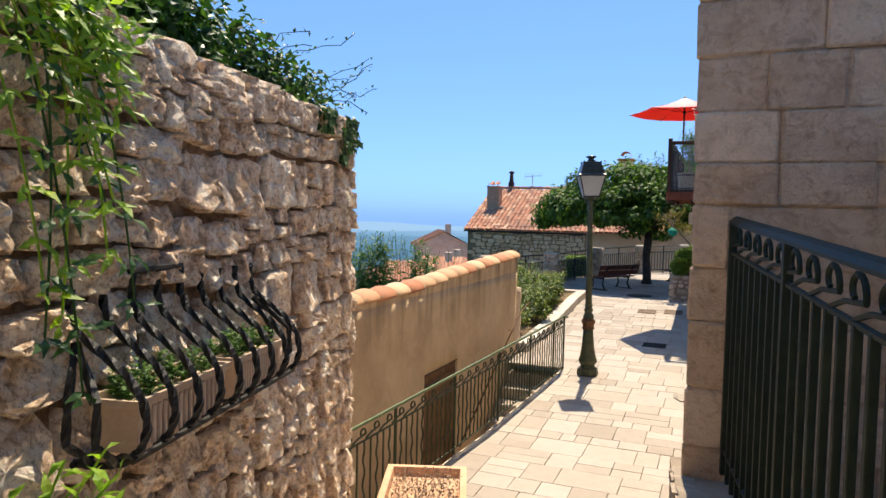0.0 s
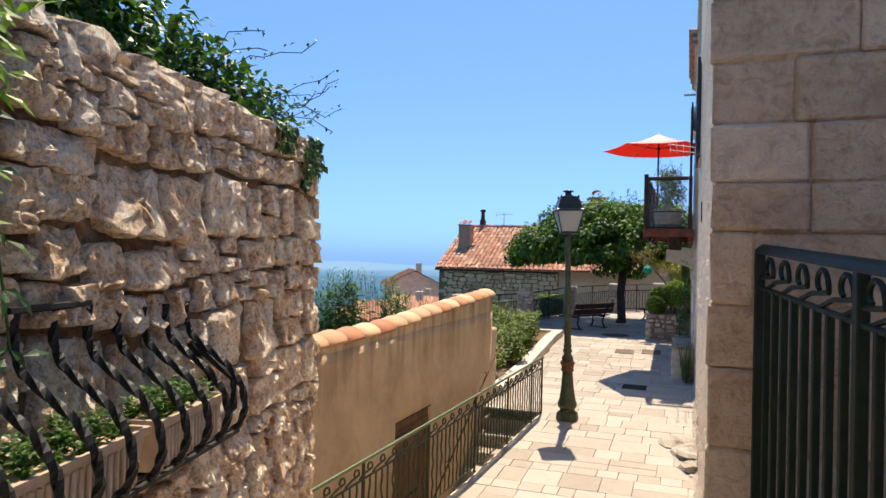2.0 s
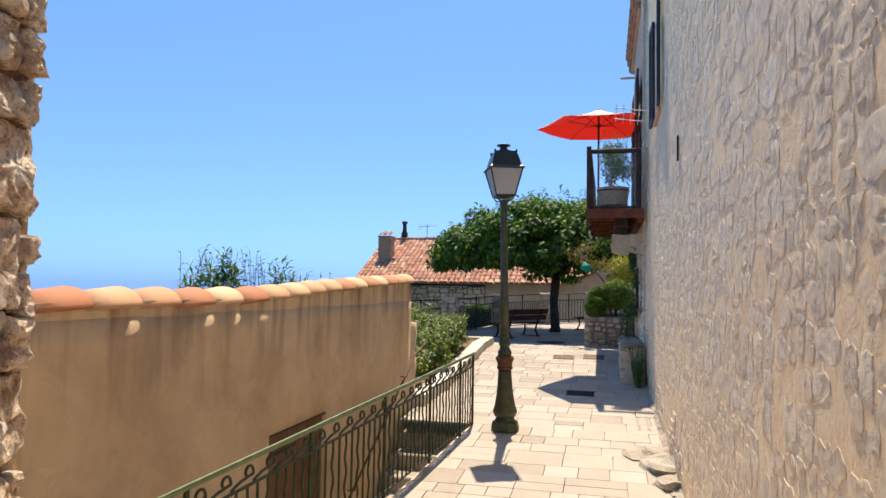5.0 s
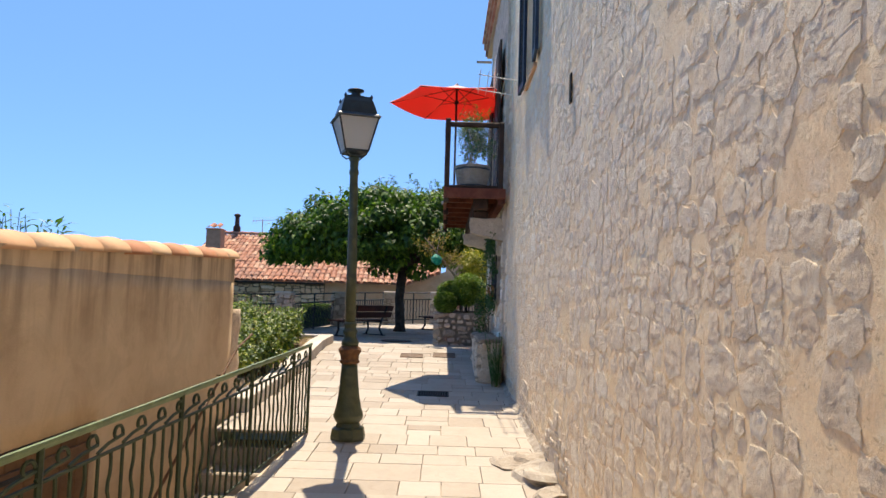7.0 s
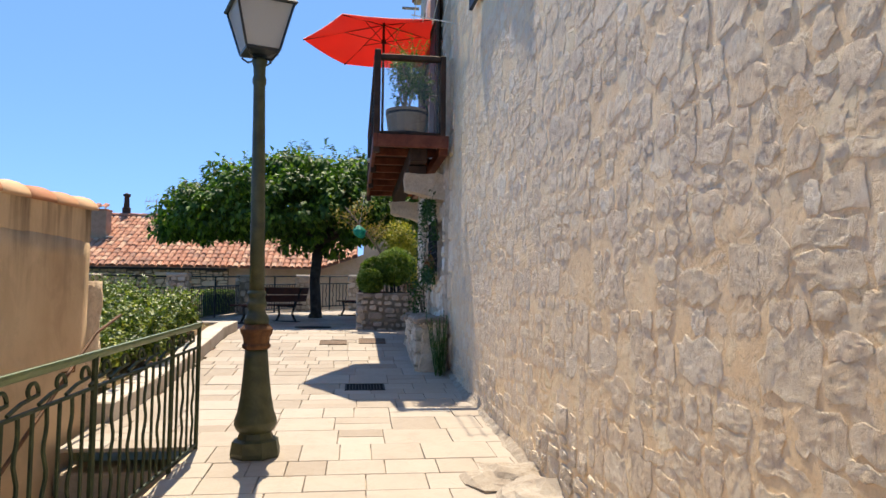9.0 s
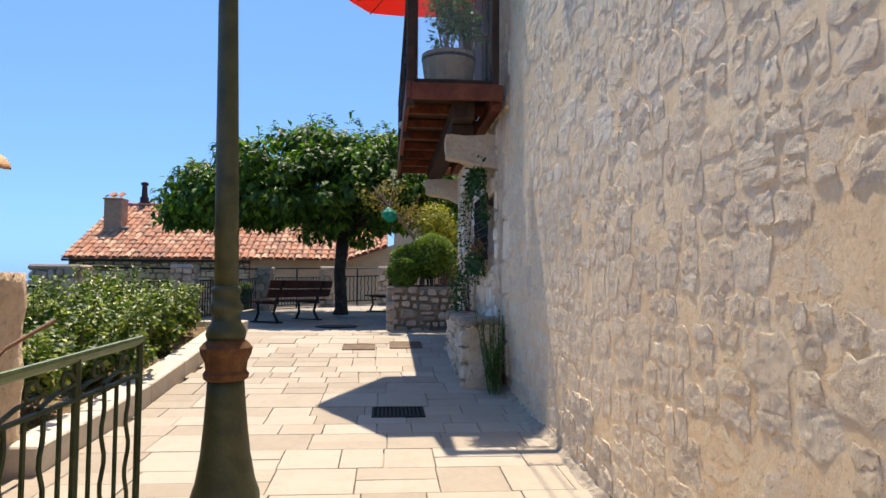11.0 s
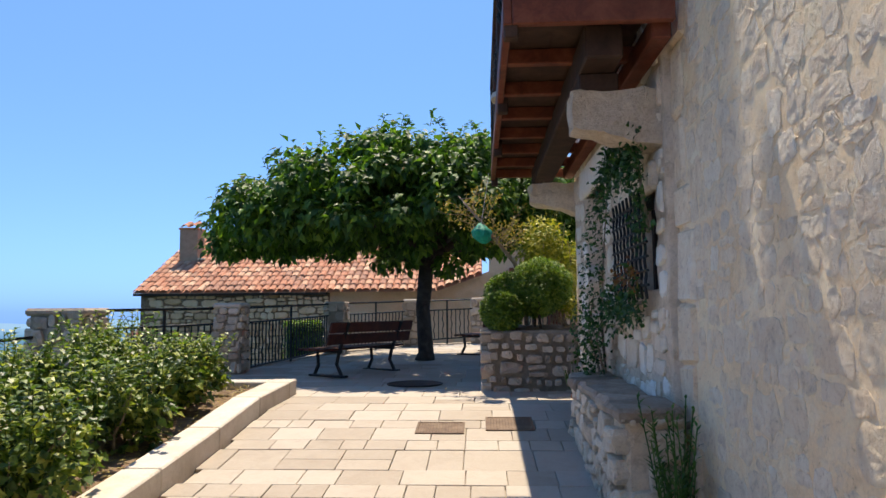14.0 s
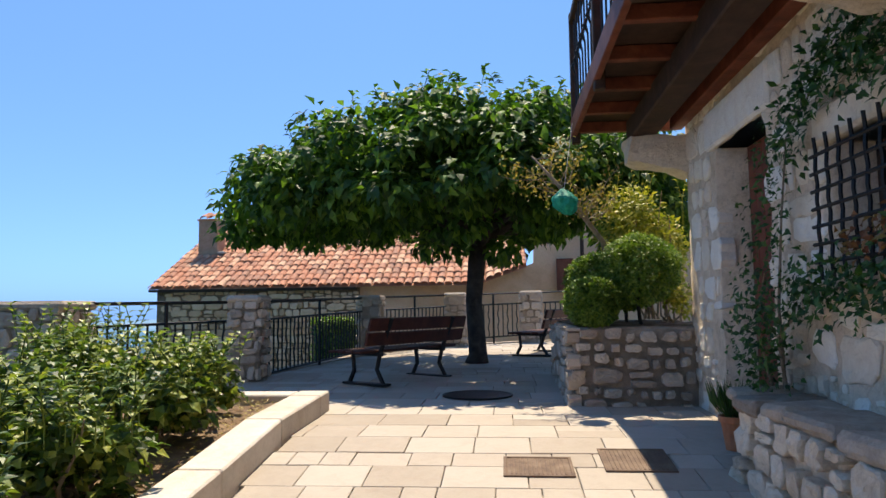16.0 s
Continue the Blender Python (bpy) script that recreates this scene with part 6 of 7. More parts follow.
def climber(name, label, paths, mat, n, size, seed, spread=0.12, out=0.08):
    rng = random.Random(seed)
    p0 = Vector(paths[0][0])
    t = thing(name, p0, label, "climbing plant")
    st, lv = Geo(), Geo()
    for pts in paths:
        pts = [Vector(p) for p in pts]
        st.tube(pts, [lerp(0.012, 0.004, k / (len(pts) - 1)) for k in range(len(pts))], 5)
        for a, b in zip(pts, pts[1:]):
            for _ in range(int(n * (b - a).length)):
                p = lerp(a, b, rng.random()) + Vector((rng.uniform(-out, 0.02), rng.gauss(0, spread), rng.gauss(0, spread)))
                lv.leaf(p, Vector((rng.uniform(-1, 0.3), rng.uniform(-1, 1), rng.uniform(-1, 0.5))), Vector((-1, 0, 0.6)) + rv(0.5), size * rng.uniform(0.6, 1.2), size * 0.55)
    tagged(part("stem", st, M_TWIG, t), kind="stuff")
    tagged(part("leaves", lv, mat, t), kind="stuff")


climber("window_creeper", "green creeper hanging round the window grille", (((0.0, 14.98, 1.85), (-0.05, 14.92, 2.1), (-0.06, 14.97, 2.4), (-0.06, 15.3, 2.52), (-0.05, 15.8, 2.42), (-0.04, 16.3, 2.2)), ((-0.05, 14.95, 2.45), (-0.08, 15.2, 2.3), (-0.06, 15.5, 2.35)), ((-0.02, 15.1, 1.42), (-0.03, 15.6, 1.4), (-0.02, 16.2, 1.38))), M_LEAF_IVY, 470, 0.06, 61, 0.085)
climber("honeysuckle", "straggling dark green shrub climbing beside the door", (((-0.02, 16.5, 0.85), (-0.05, 16.45, 1.3), (-0.03, 16.4, 1.8), (0.0, 16.35, 2.25)), ((-0.05, 16.4, 0.85), (-0.12, 16.3, 1.15), (-0.06, 16.1, 1.3)), ((-0.05, 16.6, 0.85), (-0.14, 16.55, 1.2), (-0.1, 16.5, 1.5))), M_LEAF_IVY, 300, 0.055, 62, 0.10, 0.16)
climber("red_creeper", "a few reddish leaves caught in the grille", (((-0.03, 15.1, 1.55), (-0.03, 15.35, 1.62), (-0.03, 15.6, 1.55)),), M_LEAF_RED, 170, 0.06, 63, 0.06)

# balcony plants
t = thing("barrel_planter", (-0.5, 14.95, 3.135), "weathered half-barrel planter on the balcony", "planter")
bx, by, bz = -0.45, 14.85, 3.135
for k in range(16):
    a = k / 16 * 2 * math.pi
    m = pose(bx, by, bz, 0, 0, math.degrees(a))
    g = Geo().box(0.205, -0.048, 0.0, 0.23, 0.048, 0.40, 0.004)
    g.v = [(x + 0.05 * (z / 0.4), y * (1 + 0.25 * z / 0.4), z) for x, y, z in g.v]
    g.v = [tuple(m @ Vector(p)) for p in g.v]
    part("stave", g, M_TWIG, t)
for z, r in ((0.06, 0.241), (0.33, 0.274)):
    part("hoop", Geo().lathe([(r, z), (r + 0.006, z), (r + 0.01, z + 0.03), (r + 0.002, z + 0.03)], 20, (bx, by, bz)), M_IRON, t)
part("soil", Geo().lathe([(0.2, 0.3), (0.24, 0.36), (0.0, 0.37)], 16, (bx, by, bz)), M_SOIL, t)
shrub("balcony_shrub", (bx, by, bz + 0.36), (0.36, 0.34, 0.46), 1800, 0.08, M_LEAF_OLE, 71, "feathery shrub with a few orange tips in the barrel", ratio=0.28, shell=0.2, stems=10)
shrub("balcony_bloom", (bx + 0.05, by + 0.25, bz + 0.9), (0.28, 0.2, 0.16), 240, 0.06, M_LEAF_DRY, 72, "orange-tipped airy foliage above the barrel", ratio=0.3, stems=4)


# ---- plants on and over the garden wall ----
def ivy_top():
    rng = random.Random(91)
    t = thing("wall_ivy", left_at(2.0, -0.2, 3.2), "dark glossy ivy spilling over the top of the rubble wall", "ivy")
    g = Geo()
    for k in range(200):
        y = rng.uniform(-0.6, 4.25)
        o = rng.uniform(-0.68, -0.2)
        c = left_at(y, o, 3.22 + rng.uniform(-0.02, 0.34) * (1.0 if y < 3.4 else 0.75))
        cloud(g, c, (0.22, 0.26, 0.15), 62, 0.07, rng, 0.2, 0.4, 0.7)
    for y, drop in ((4.02, 0.34), (4.2, 0.22), (3.7, 0.16), (0.6, 0.25)):
        for j in range(70):
            k = rng.random()
            g.leaf(left_at(y + rng.gauss(0, 0.05), 0.02 + rng.uniform(0, 0.05), 3.25 - drop * k), Vector((rng.uniform(0, 1), rng.uniform(-1, 1), -1)), Vector((1, 0, 0.3)) + rv(0.3), 0.065, 0.045)
    part("leaves", g, M_LEAF_IVY, t)
    for k in range(12):
        y = rng.uniform(2.4, 4.2)
        a = left_at(y, -0.1, 3.35)
        e = a + Vector((rng.uniform(0.0, 0.35), rng.uniform(0.2, 0.6), rng.uniform(-0.12, 0.3)))
        b = Geo().tube(bent(a, e, rng, 6, 0.03), 0.003, 4)
        for j in range(9):
            b.leaf(lerp(a, e, 0.2 + 0.8 * j / 8) + rv(0.02), rv(1), Vector((0, 0, 1)), 0.035, 0.02)
        part("tendril", b, M_LEAF_IVY, t)


ivy_top()


def jasmine():
    """Bright sprays hanging in front of the wall, close to the lane's start."""
    rng = random.Random(92)
    t = thing("jasmine", left_at(0.4, 0.1, 3.2), "bright yellow-green jasmine sprays hanging down the rubble wall", "climbing plant")
    for k in range(19):
        y = rng.uniform(0.85, 1.38)
        a = left_at(y, rng.uniform(-0.05, 0.12), 3.3 - rng.uniform(0, 0.1))
        e = left_at(y + rng.uniform(-0.15, 0.35), rng.uniform(0.08, 0.22), 3.1 - rng.random() ** 1.6 * (1.15 if y < 1.35 else 0.45))
        mid = lerp(a, e, 0.35) + Vector((LEFT_DIR.y, -LEFT_DIR.x, 0)) * 0.1
        pts = [lerp(lerp(a, mid, s), lerp(mid, e, s), s) for s in (k / 8 for k in range(9))]
        b = Geo().tube(pts, 0.0035, 4)
        for i in range(1, 9):
            for s in (-1, 1):
                d = Vector((rng.uniform(0.1, 0.9), s * rng.uniform(0.4, 1), rng.uniform(-1, 0.3)))
                for q in range(2):
                    b.leaf(pts[i] + d.normalized() * 0.035 * q, d + rv(0.5), Vector((1, 0, 0.6)) + rv(0.3), 0.075 * rng.uniform(0.7, 1.2), 0.026)
        tagged(part("spray", b, M_LEAF_BRIGHT if k % 4 else M_LEAF_IVY, t), kind="stuff")
    for k in range(7):
        a = left_at(rng.uniform(0.95, 1.15), 0.12, 1.5)
        e = a + Vector((rng.uniform(0, 0.25), rng.uniform(-0.1, 0.25), rng.uniform(0.1, 0.35)))
        b = Geo().tube([a, e], 0.004, 4)
        for j in range(14):
            b.leaf(lerp(a, e, j / 13), rv(1) + Vector((0.3, 0, 0.2)), Vector((0, 0, 1)), 0.09, 0.03)
        part("low_spray", b, M_LEAF_BRIGHT, t)


jasmine()
shrub("oleander", (-5.5, 10.6, -0.6), (0.66, 0.66, 1.42), 6000, 0.16, M_LEAF_OLE, 81, "upright oleander behind the ochre wall", ratio=0.22, shoots=26, stems=16, reach=0.45)
shrub("oleander", (-4.75, 11.0, -0.6), (0.5, 0.5, 1.3), 3200, 0.15, M_LEAF_OLE, 82, "upright oleander behind the ochre wall", ratio=0.22, shoots=16, stems=10, reach=0.45)

# hedge beyond the rail
rng = random.Random(83)
t = thing("hedge", (-4.2, 25.4, -0.2), "clipped dark hedge with sunlit yellow-green top", "hedge")
g = Geo()
for _ in range(5200):
    p = Vector((rng.uniform(-5.1, -3.9), rng.uniform(24.6, 25.6), rng.uniform(-0.2, 1.12)))
    if rng.random() < 0.45:
        p.z = 1.12 + rng.uniform(-0.05, 0.03)
    elif rng.random() < 0.7:
        p.y = 24.6 + rng.uniform(0, 0.06)
    g.leaf(p, rv(1), Vector((0, 0, 1)) + rv(0.5), 0.06, 0.04)
part("leaves", g, M_LEAF_BOX, t)
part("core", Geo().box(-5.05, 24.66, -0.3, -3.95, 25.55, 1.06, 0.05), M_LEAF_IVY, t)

# ---- tiled house below the square ----
def tile_field(parent, a, b, c, d, mat_o, mat_s, cols, rows, limit, seed):
    """Canal tiles on a sloping quad: a, b along the eave, d, c along the ridge."""
    rng = random.Random(seed)
    a, b, c, d = (Vector(p) for p in (a, b, c, d))
    unit = half_tile(0.5, 0.42, 1.0, 5, 0.07, 0.09)
    me = unit.mesh("roof_tile", mat_o, False)
    rest, count = Geo(), 0
    for r in range(rows):
        for k in range(cols):
            u, v = (k + 0.5) / cols, r / rows
            p = lerp(lerp(a, b, u), lerp(d, c, u), v)
            q = lerp(lerp(a, b, u), lerp(d, c, u), v + 1.0 / rows)
            e = lerp(b - a, c - d, v) / cols
            y = q - p
            x = e.normalized()
            n = x.cross(y).normalized()
            yn = n.cross(x).normalized()
            m = Matrix((x * e.length * 1.02, y * 1.12, n * e.length * 0.75)).transposed().to_4x4()
            m.translation = p + n * rng.uniform(0.0, 0.02) + x * rng.uniform(-0.012, 0.012)
            if count < limit:
                part("roof_tile", me, mat_o, parent, m=m)
            else:
                rest.add(unit.v, unit.f, m)
            count += 1
    if rest.v:
        tagged(part("roof_tiles", rest, mat_s, parent), "further rows of terracotta canal tiles", kind="stuff")


def tiled_house():
    t = thing("tiled_house", (-7, 32, -3), "stone house with a faded terracotta canal-tile roof", "house")
    x0, xm, xk, x1, y0, yr = -11.1, -5.45, -2.3, -1.0, 30.0, 34.2
    ez, rz = 1.93, 4.0
    wall = rough_wall("wall", (x0 + 0.15, y0 + 0.22, -3.5), (1, 0), xm - x0 - 0.1, ez + 3.46, 0.5, M_MORTAR, "coursed rubble wall", 0.01, 0.35)
    wall.parent = t
    wall.matrix_parent_inverse = t.matrix_basis.inverted()
    del wall["category"], wall["kind"]
    rubble(wall, (x0 + 0.15, y0 + 0.2, -0.6), (1, 0), xm - x0 - 0.1, ez + 0.5, M_WARMSTONE, 401, (0.12, 0.22), (1.0, 2.8), 0.10, 0.02, limit=160, near=(2.5, 2.0), rough=0.1)
    part("gable", Geo().add([(x0 + 0.16, y0 + 0.25, -3.5), (x0 + 0.16, yr + 4, -3.5), (x0 + 0.16, yr + 4, ez), (x0 + 0.16, yr, rz - 0.1), (x0 + 0.16, y0 + 0.25, ez), (x0 + 0.5, y0 + 0.25, -3.5), (x0 + 0.5, yr + 4, -3.5), (x0 + 0.5, yr + 4, ez), (x0 + 0.5, yr, rz - 0.1), (x0 + 0.5, y0 + 0.25, ez)], [(4, 3, 2, 1, 0), (5, 6, 7, 8, 9), (0, 5, 9, 4), (4, 9, 8, 3), (3, 8, 7, 2)]), M_MORTAR2, t)
    part("front_wall", Geo().add([(xm, y0 + 0.3, -3.5), (x1 + 9, y0 + 3.2, -3.5), (x1 + 9, y0 + 3.2, 3.9), (x1 + 0.25, y0 + 1.0, 3.9), (x1 + 0.2, y0 + 1.0, 2.5), (xk, y0 + 0.8, 1.95), (xm, y0 + 0.3, 1.9), (xm, y0 + 0.7, -3.5), (x1 + 9, y0 + 3.6, -3.5), (x1 + 9, y0 + 3.6, 3.9), (x1 + 0.25, y0 + 1.4, 3.9), (x1 + 0.2, y0 + 1.4, 2.5), (xk, y0 + 1.2, 1.95), (xm, y0 + 0.7, 1.9)], [(0, 1, 2, 3, 4, 5, 6), (13, 12, 11, 10, 9, 8, 7), (6, 5, 12, 13), (5, 4, 11, 12), (4, 3, 10, 11), (3, 2, 9, 10), (1, 8, 9, 2), (0, 6, 13, 7)]), M_PINK, t, "peach rendered wall")
    part("roof_board", Geo().add([(x0, y0, ez - 0.03), (xm, y0, ez - 0.03), (xm, yr, rz - 0.03), (x0, yr, rz - 0.03), (x0, yr + 4.2, ez - 0.03), (x1, yr + 4.2, ez - 0.03), (x1, yr, rz - 0.03), (x1, y0 + 0.8, 2.38), (xk, y0 + 0.1, ez - 0.03), (xk, yr, rz - 0.03)], [(0, 1, 2, 3), (3, 2, 9, 6, 5, 4), (1, 8, 9, 2), (8, 7, 6, 9)]), M_TILE_S, t)
    part("eave_board", Geo().box(x0, y0 + 0.02, ez - 0.10, xm, y0 + 0.24, ez - 0.035, 0.01), M_DKWOOD, t)
    tile_field(t, (x0, y0, ez), (xm, y0, ez), (xm, yr, rz), (x0, yr, rz), M_TILE, M_TILE_S, 27, 14, 300, 1)
    tile_field(t, (xm, y0, ez), (xk, y0 + 0.1, ez), (xk, yr, rz), (xm, yr, rz), M_TILE, M_TILE_S, 15, 14, 0, 2)
    tile_field(t, (xk, y0 + 0.1, ez), (x1, y0 + 0.8, 2.42), (x1, yr, rz), (xk, yr, rz), M_TILE, M_TILE_S, 6, 13, 0, 3)
    for k in range(24):
        part("ridge_tile", half_tile(0.15, 0.13, 0.46, 5, 0.016, 0.02).mesh("ridge_tile", M_TILE), M_TILE, t, m=pose(x0 + k * 0.41, yr, rz + 0.02, 0, 0, -90))
    ch = part("chimney", Geo().box(-10.95 - 0.3 + 0.6, 32.0, 2.4, -10.05, 32.55, 4.0, 0.02), M_OCHREFAR, t, "brown rendered chimney")
    part("chimney_cap", Geo().box(-10.68, 31.97, 3.99, -10.03, 32.58, 4.05, 0.01), M_COPING, ch)
    for s in (-0.14, 0.14):
        part("cap_tile", half_tile(0.12, 0.11, 0.5, 5).mesh("cap_tile", M_TILE), M_TILE, ch, m=pose(-10.36 + s * 1.0, 32.02, 4.06, 20, 0, 0))
    part("flashing", Geo().box(-10.02, 31.9, 3.0, -9.8, 32.5, 3.06, 0.01, m=None), M_PLASTERFAR, ch)
    part("stove_pipe", Geo().lathe([(0.16, 0), (0.16, 0.45), (0.11, 0.5), (0.09, 0.9), (0.14, 0.92), (0.14, 1.0), (0.02, 1.05)], 12, (-10.1, 34.3, 3.9)), M_DKWOOD, t, "dark flue pipe on the ridge")
    ant = part("aerial", Geo().tube([(-9.0, 34.4, 3.9), (-9.0, 34.4, 4.75)], 0.02, 5), M_CONCRETE, t, "roof aerial")
    part("boom", Geo().tube([(-9.45, 34.4, 4.65), (-8.5, 34.4, 4.7)], 0.012, 4), M_CONCRETE, ant)
    for k in range(7):
        x = lerp(-9.4, -8.55, k / 6)
        part("element", Geo().tube([(x, 34.25, 4.5 + 0.04 * k), (x, 34.5, 4.85)], 0.008, 4), M_CONCRETE, ant)
    c2 = part("chimney", Geo().box(-4.7, 34.6, 3.4, -4.05, 35.2, 5.45, 0.02), M_PINK, t, "tall brick chimney behind the tree")
    part("chimney_cap", Geo().box(-4.78, 34.52, 5.45, -3.97, 35.28, 5.55, 0.01), M_COPING, c2)
    part("cap_tile", half_tile(0.25, 0.22, 0.7, 6).mesh("cap_tile", M_TILE), M_TILE, c2, m=pose(-4.37, 34.55, 5.7, 0, 0, 0))
    part("window", Geo().box(-0.2, 30.93, 1.7, 0.25, 31.0, 2.6, 0.01, m=None), M_WOOD, t, "red-brown shutter")
    part("window", Geo().box(0.9, 31.05, 0.6, 1.3, 31.2, 2.5, 0.01), M_WOOD, t, "red-brown shutter")
    part("down_pipe", Geo().tube([(0.5, 31.05, 3.2), (0.5, 31.05, -1)], 0.05, 8), M_DKWOOD, t)


tiled_house()


def village_house(x, y, z, w, d, h, roof_h, turn, label):
    m = pose(x, y, z, 0, 0, turn)
    t = thing("village_house", (x, y, z), label, "house", "houses below the terrace", turn=turn)
    part("wall", Geo().add([(-w / 2, -d / 2, 0), (w / 2, -d / 2, 0), (w / 2, d / 2, 0), (-w / 2, d / 2, 0), (-w / 2, -d / 2, h), (w / 2, -d / 2, h), (w / 2, d / 2, h), (-w / 2, d / 2, h), (-w / 2, 0, h + roof_h), (w / 2, 0, h + roof_h)], [(0, 1, 5, 4), (2, 3, 7, 6), (1, 2, 6, 9, 5), (3, 0, 4, 8, 7), (3, 2, 1, 0)], m), M_PLASTERFAR, t)
    o = 0.3
    rt = Geo()
    rt.add([(-w / 2 - o, -d / 2 - o, h - 0.1), (w / 2 + o, -d / 2 - o, h - 0.1), (w / 2 + o, 0, h + roof_h + 0.12), (-w / 2 - o, 0, h + roof_h + 0.12), (w / 2 + o, d / 2 + o, h - 0.1), (-w / 2 - o, d / 2 + o, h - 0.1)], [(0, 1, 2, 3), (3, 2, 4, 5)], m)
    n = int(w / 0.3)
    for k in range(n):
        xx = lerp(-w / 2 - o, w / 2 + o, (k + 0.5) / n)
        rt.tube([m @ Vector((xx, -d / 2 - o, h - 0.06)), m @ Vector((xx, 0, h + roof_h + 0.16))], 0.11, 5)
    tagged(part("roof", rt, M_TILE_S, t), kind="stuff")
    for xx in (-w / 4, w / 4):
        wi = part("window", Geo().box(xx - 0.4, -d / 2 - 0.03, h * 0.45, xx + 0.4, -d / 2 + 0.05, h * 0.45 + 1.1, 0.02, m=m), M_SHUTTER, t)
        part("sill", Geo().box(xx - 0.5, -d / 2 - 0.12, h * 0.45 - 0.1, xx + 0.5, -d / 2 - 0.035, h * 0.45 - 0.01, 0.01, m=m), M_CONCRETE, wi)
    part("chimney", Geo().box(w / 5, 0.3, h, w / 5 + 0.6, 0.9, h + roof_h + 0.9, 0.02, m=m), M_PLASTERFAR, t)


village_house(-29.5, 72, -7.0, 4.6, 6, 6.3, 1.4, -60, "pale village house with a terracotta roof lower down the slope")
village_house(-26.5, 66, -8.0, 4.4, 5, 4.9, 1.2, 18, "small village house with a terracotta roof lower down the slope")
village_house(-21.5, 50, -8.0, 6.5, 4.5, 5.6, 1.1, 22, "low terracotta roof just below the terrace")
village_house(-30.5, 62, -9.5, 5.0, 4.5, 5.4, 1.1, 10, "low terracotta roof among trees on the slope")

# ---- slope and distance ----
slope = Geo()
slope.grid(40, 40, lambda u, v: (lerp(-130, 60, u), lerp(-8, 130, v), -3.6 - max(0, lerp(-8, 130, v) - 26) * 0.16 - max(0, -9 - lerp(-130, 60, u)) * 0.10 + noise.noise(Vector((u * 14, v * 14, 0))) * 0.8))
solid("ground", slope, M_LEAF_IVY, "wooded slope falling away below the village", "ground", smooth=True)
scrub = Geo()
rng = random.Random(97)
for k in range(420):
    x, y = rng.uniform(-75, -8), rng.uniform(38, 125)
    c = Vector((x, y, -3.6 - max(0, y - 26) * 0.16 - max(0, -9 - x) * 0.10 + 0.6))
    cloud(scrub, c, (1.8, 1.8, 1.5), 46, 0.9, rng, 0.6, 0.2, 0.7)
tagged(new("woodland", scrub.mesh("woodland", M_LEAF_OLE)), "dense green woodland on the slope below", "woodland", kind="stuff")
hill = Geo()
def hill_pt(u, v):
    d = 120 + (v ** 2.2) * 4400
    x = (u * 2 - 1) * (d * 1.5 + 80)
    n = noise.noise(Vector((x * 0.0016, d * 0.0016, 0))) * 26 * min(1, d / 900) + noise.noise(Vector((x * 0.006, d * 0.006, 4))) * 9 * min(1, d / 500)
    return (x - 60, d, -22 - 70 * min(1, d / 900) + n + (d / 4500) * 22)
hill.grid(70, 70, hill_pt)
solid("backdrop", hill, M_FAR, "wooded hills sinking towards the sea, blue haze painted into their colour", "backdrop", smooth=True)


# ---- single stones and slabs ----
# rubble of the garden wall, its end and its top
rubble(wall_left, LEFT_A, LEFT_DIR, LEFT_LEN - 0.02, 3.2, M_STONE, 7, (0.15, 0.34), (0.75, 1.5), 0.16, 0.010, limit=300, near=(4.6, 2.2), split=0.32, gap=0.012, rough=0.17, tilt=8, swell=(0.08, 0.20), fine=0.2, lean=(-0.08, -0.13), jag=0.05, chip=(0.03, 0.14))
end_c = LEFT_A + LEFT_DIR * LEFT_LEN
rubble(wall_left, (end_c.x, end_c.y, 0.0), (-1, -0.225), 0.75, 3.2, M_STONE, 8, (0.13, 0.26), (0.8, 1.7), 0.15, 0.04, limit=0)
cap_stones = [g.mesh("cap_stone", M_STONE, False) for g in rough_stones(6, 77, 0.2)]
s = 0.3
while s < LEFT_LEN:
    w = random.uniform(0.3, 0.55)
    c = LEFT_A + LEFT_DIR * (s + w / 2) - Vector((LEFT_DIR.y, -LEFT_DIR.x, 0)) * 0.13
    part("cap_stone", random.choice(cap_stones), M_STONE, wall_left, m=Matrix.Translation((c.x, c.y, 3.16)) @ pose(0, 0, 0, 0, 0, math.degrees(math.atan2(LEFT_DIR.y, LEFT_DIR.x))) @ Matrix.Diagonal((w * 1.02, 0.36, random.uniform(0.2, 0.26), 1)))
    s += w

# dressed blocks of the shaded end wall
blocks(wall_gable, (0.05, 3.385, 0.4), (1, 0), 3.4, 6.4, M_DRESSED, 17, proud=0.018)
blocks(wall_gable, (0.089, 3.875, 0.4), (0, -1), 0.48, 6.4, M_DRESSED, 18, ws=(0.18, 0.5), proud=0.014)
# stones that show through the render of the house wall
keep = random.Random(12)
rubble(wall_house, (HOUSE_X, 14.75, -0.2), (0, -1), 11.1, 5.8, M_HOUSESTONE, 23, (0.10, 0.22), (0.7, 1.8), 0.06, 0.0015, limit=290, near=(3.6, 1.8), split=0.35, gap=0.016, rough=0.03, tilt=0.1, swell=(0.008, 0.02), fine=0.32, jag=0.11, rest_mat=M_HOUSESTONE_S, skip=lambda u, v: keep.random() < 0.16 or (1.6 < u < 3.5 and v > 4.0))
# bare stones at the foot of the house wall
rubble(wall_house, (HOUSE_X, 14.5, 0.02), (0, -1), 5.2, 0.5, M_LEDGE, 27, (0.10, 0.2), (0.7, 1.6), 0.08, 0.006, limit=0, gap=0.02, rough=0.07, tilt=1, swell=(0.03, 0.08), skip=lambda u, v: v > 0.25 + 0.2 * math.sin(u * 3.1))
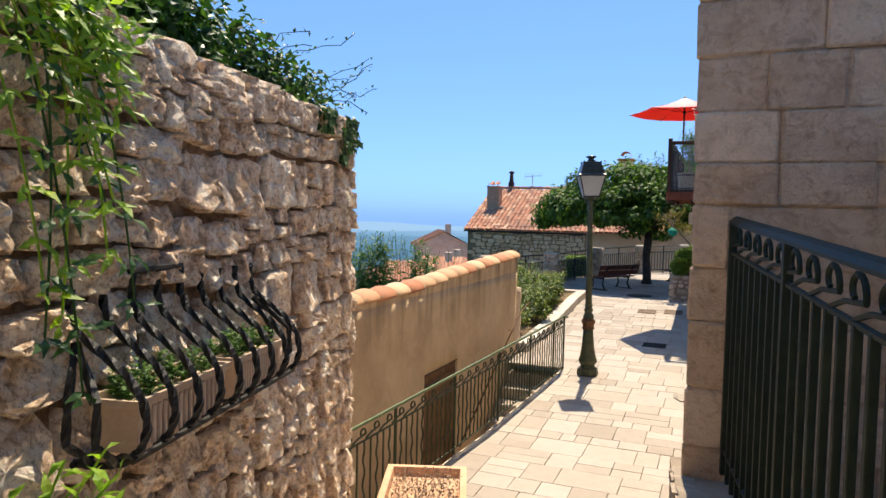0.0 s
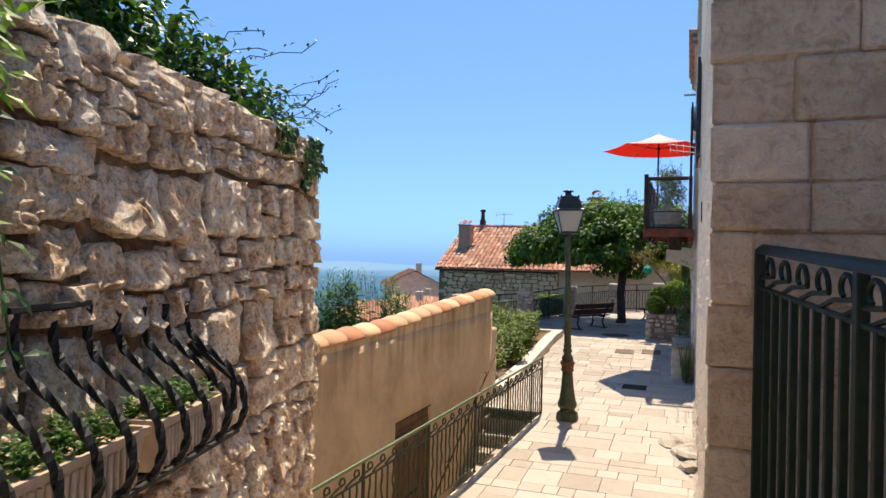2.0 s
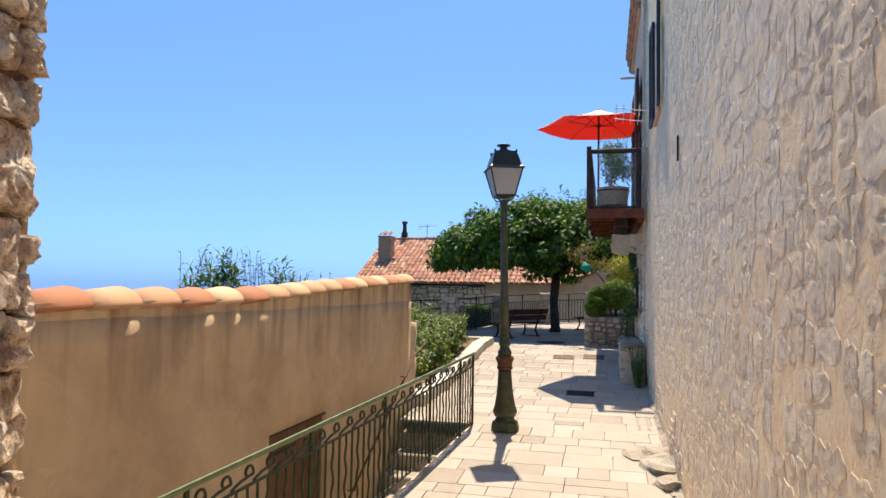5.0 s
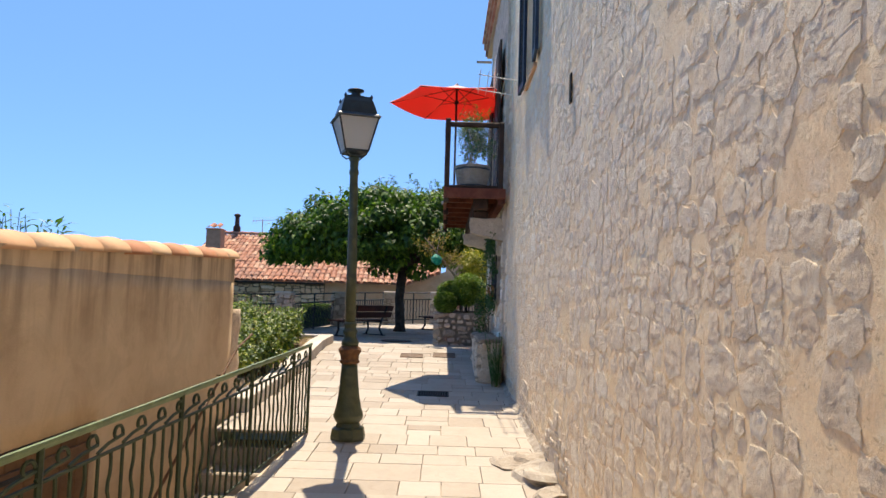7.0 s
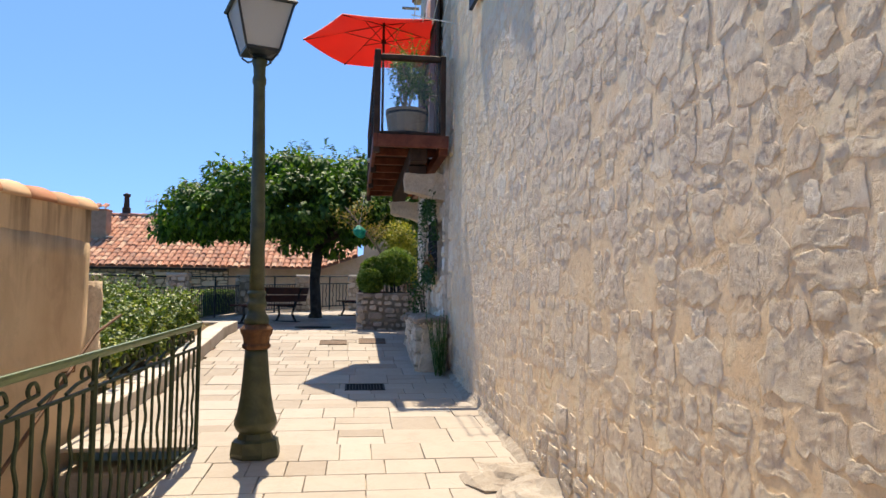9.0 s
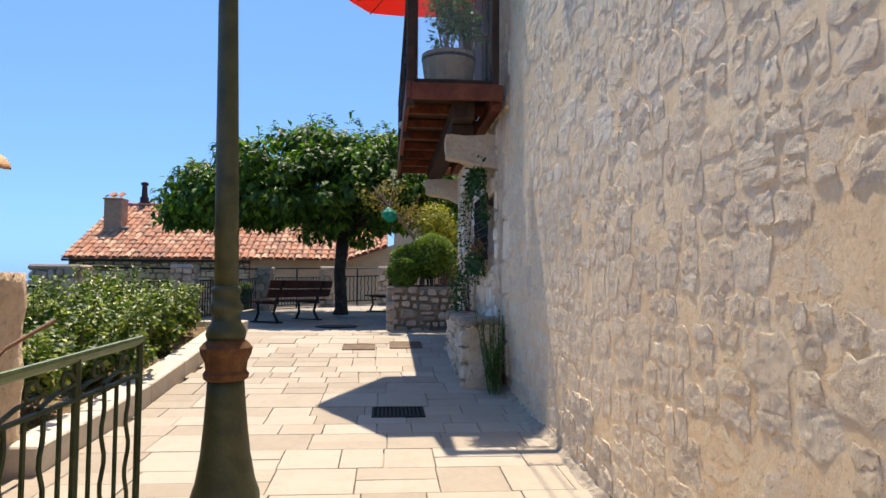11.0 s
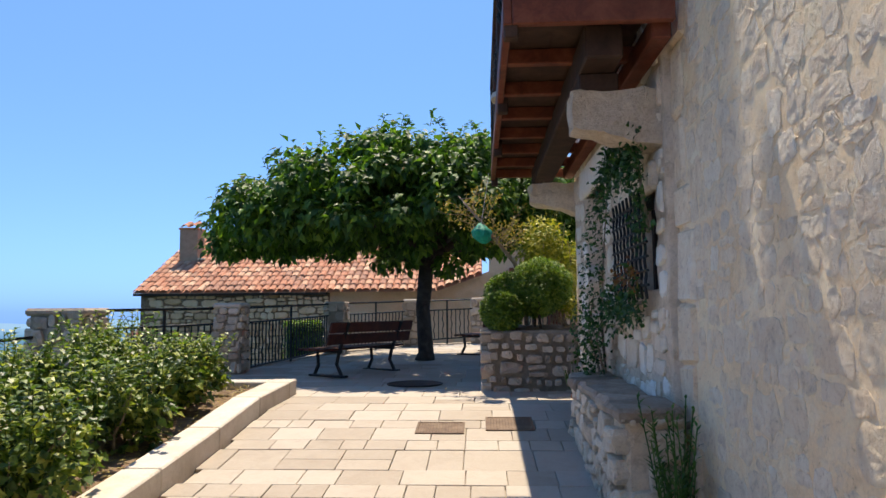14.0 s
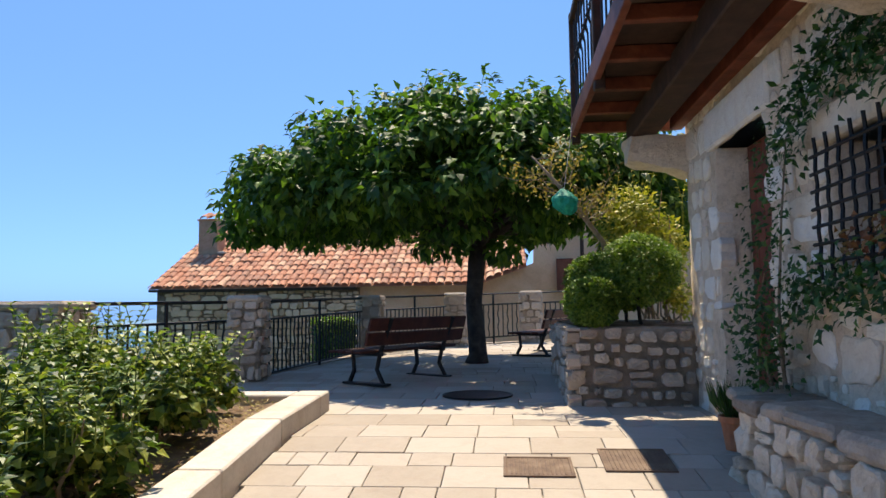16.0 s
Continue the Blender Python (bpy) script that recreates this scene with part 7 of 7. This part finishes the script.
# quoins where the two houses meet
z = 0.25
while z < 6.5:
    h = random.uniform(0.22, 0.5)
    part("quoin", uneven(Geo().box(HOUSE_X - 0.012 - random.uniform(0, 0.01), 14.78 - random.uniform(0.16, 0.36), z, HOUSE_X + 0.2, 14.765, z + h - 0.008, 0.025), 0.03), M_HOUSESTONE, wall_house)
    z += h
# stones of the house with the balcony
rubble(wall_stone, (0.06, 18.65, 0.2), (0, -1), 3.86, 4.6, M_STONE2, 29, (0.14, 0.30), (0.7, 1.7), 0.11, 0.010, limit=300, near=(2.5, 1.6), gap=0.034, rough=0.09, tilt=2, swell=(0.03, 0.10), skip=lambda u, v: (0.78 < u < 1.92 and v < 2.62) or (2.64 < u < 3.68 and 1.25 < v < 2.1))
rubble(wall_stone, (0.07, 17.79, 0.35), (1, 0), 0.22, 2.15, M_STONE2, 31, (0.14, 0.26), (1.0, 2.0), 0.08, 0.008, limit=30, gap=0.02, rough=0.09, tilt=2, swell=(0.03, 0.10))
# stone face of the low ledge under the railing
rubble(wall_left, (0.45, 0.5, 0.3), (-0.13, 1), 3.0, 1.0, M_GREYSTONE, 33, (0.12, 0.22), (0.9, 2.0), 0.10, 0.02, limit=0)

# paving slabs in uneven bands
def slab(w, d, rng):
    return Geo().box(-w / 2, -d / 2, -0.03, w / 2, d / 2, 0.0, 0.004)


SLABS = {}


def paving():
    rng = random.Random(3)
    rest, near_count = Geo(), 0
    y = 4.9
    bands = []
    while y < 28:
        d = rng.choice((0.24, 0.3, 0.34, 0.42, 0.46))
        bands.append((y, d))
        y += d
    for y, d in bands:
        yc = y + d / 2
        def side(yy):
            if yy < 11.3:
                return lerp(-2.80, -2.22, (yy - 4.4) / 6.8)
            if yy < 12.2:
                return -2.24 if yy < 11.5 else -3.2
            if yy < 18.2:
                return -3.10
            return profile(EDGE, yy)
        x = side(yc) - rng.uniform(0, 0.3)
        right = HOUSE_X + 0.05 if yc < 18.4 else (-1.0 if yc < 21 else 2.5)
        while x < right:
            w = d * rng.uniform(0.75, 1.5)
            x0, x1 = max(x, side(yc)), min(x + w, right)
            if x1 - x0 > 0.06:
                cells = [(x0, y, x1, y + d)]
                if d > 0.4 and rng.random() < 0.3:
                    cells = [(x0, y, x1, y + d / 2), (x0, y + d / 2, x1, y + d)]
                elif x1 - x0 > 0.5 and rng.random() < 0.25:
                    k = lerp(x0, x1, rng.uniform(0.4, 0.6))
                    cells = [(x0, y, k, y + d), (k, y, x1, y + d)]
                for a, b, c, e in cells:
                    w1, d1 = round(c - a - 0.005, 3), round(e - b - 0.004, 3)
                    if w1 < 0.04:
                        continue
                    m = ground_pose((a + c) / 2, (b + e) / 2, rng.uniform(-0.4, 0.4))
                    m.translation.z += rng.uniform(-0.002, 0.003)
                    if near_count < 300 and 8.6 < yc < 18.4:
                        key = (w1, d1)
                        if key not in SLABS:
                            SLABS[key] = slab(w1, d1, rng).mesh("slab", M_PAVER)
                        part("slab", SLABS[key], M_PAVER, floor, m=m)
                        near_count += 1
                    else:
                        g = slab(w1, d1, rng)
                        rest.add(g.v, g.f, m)
            x += w
    tagged(part("slabs", rest, M_PAVER_S, floor), "further paving slabs of the same sandstone", kind="stuff")


paving()
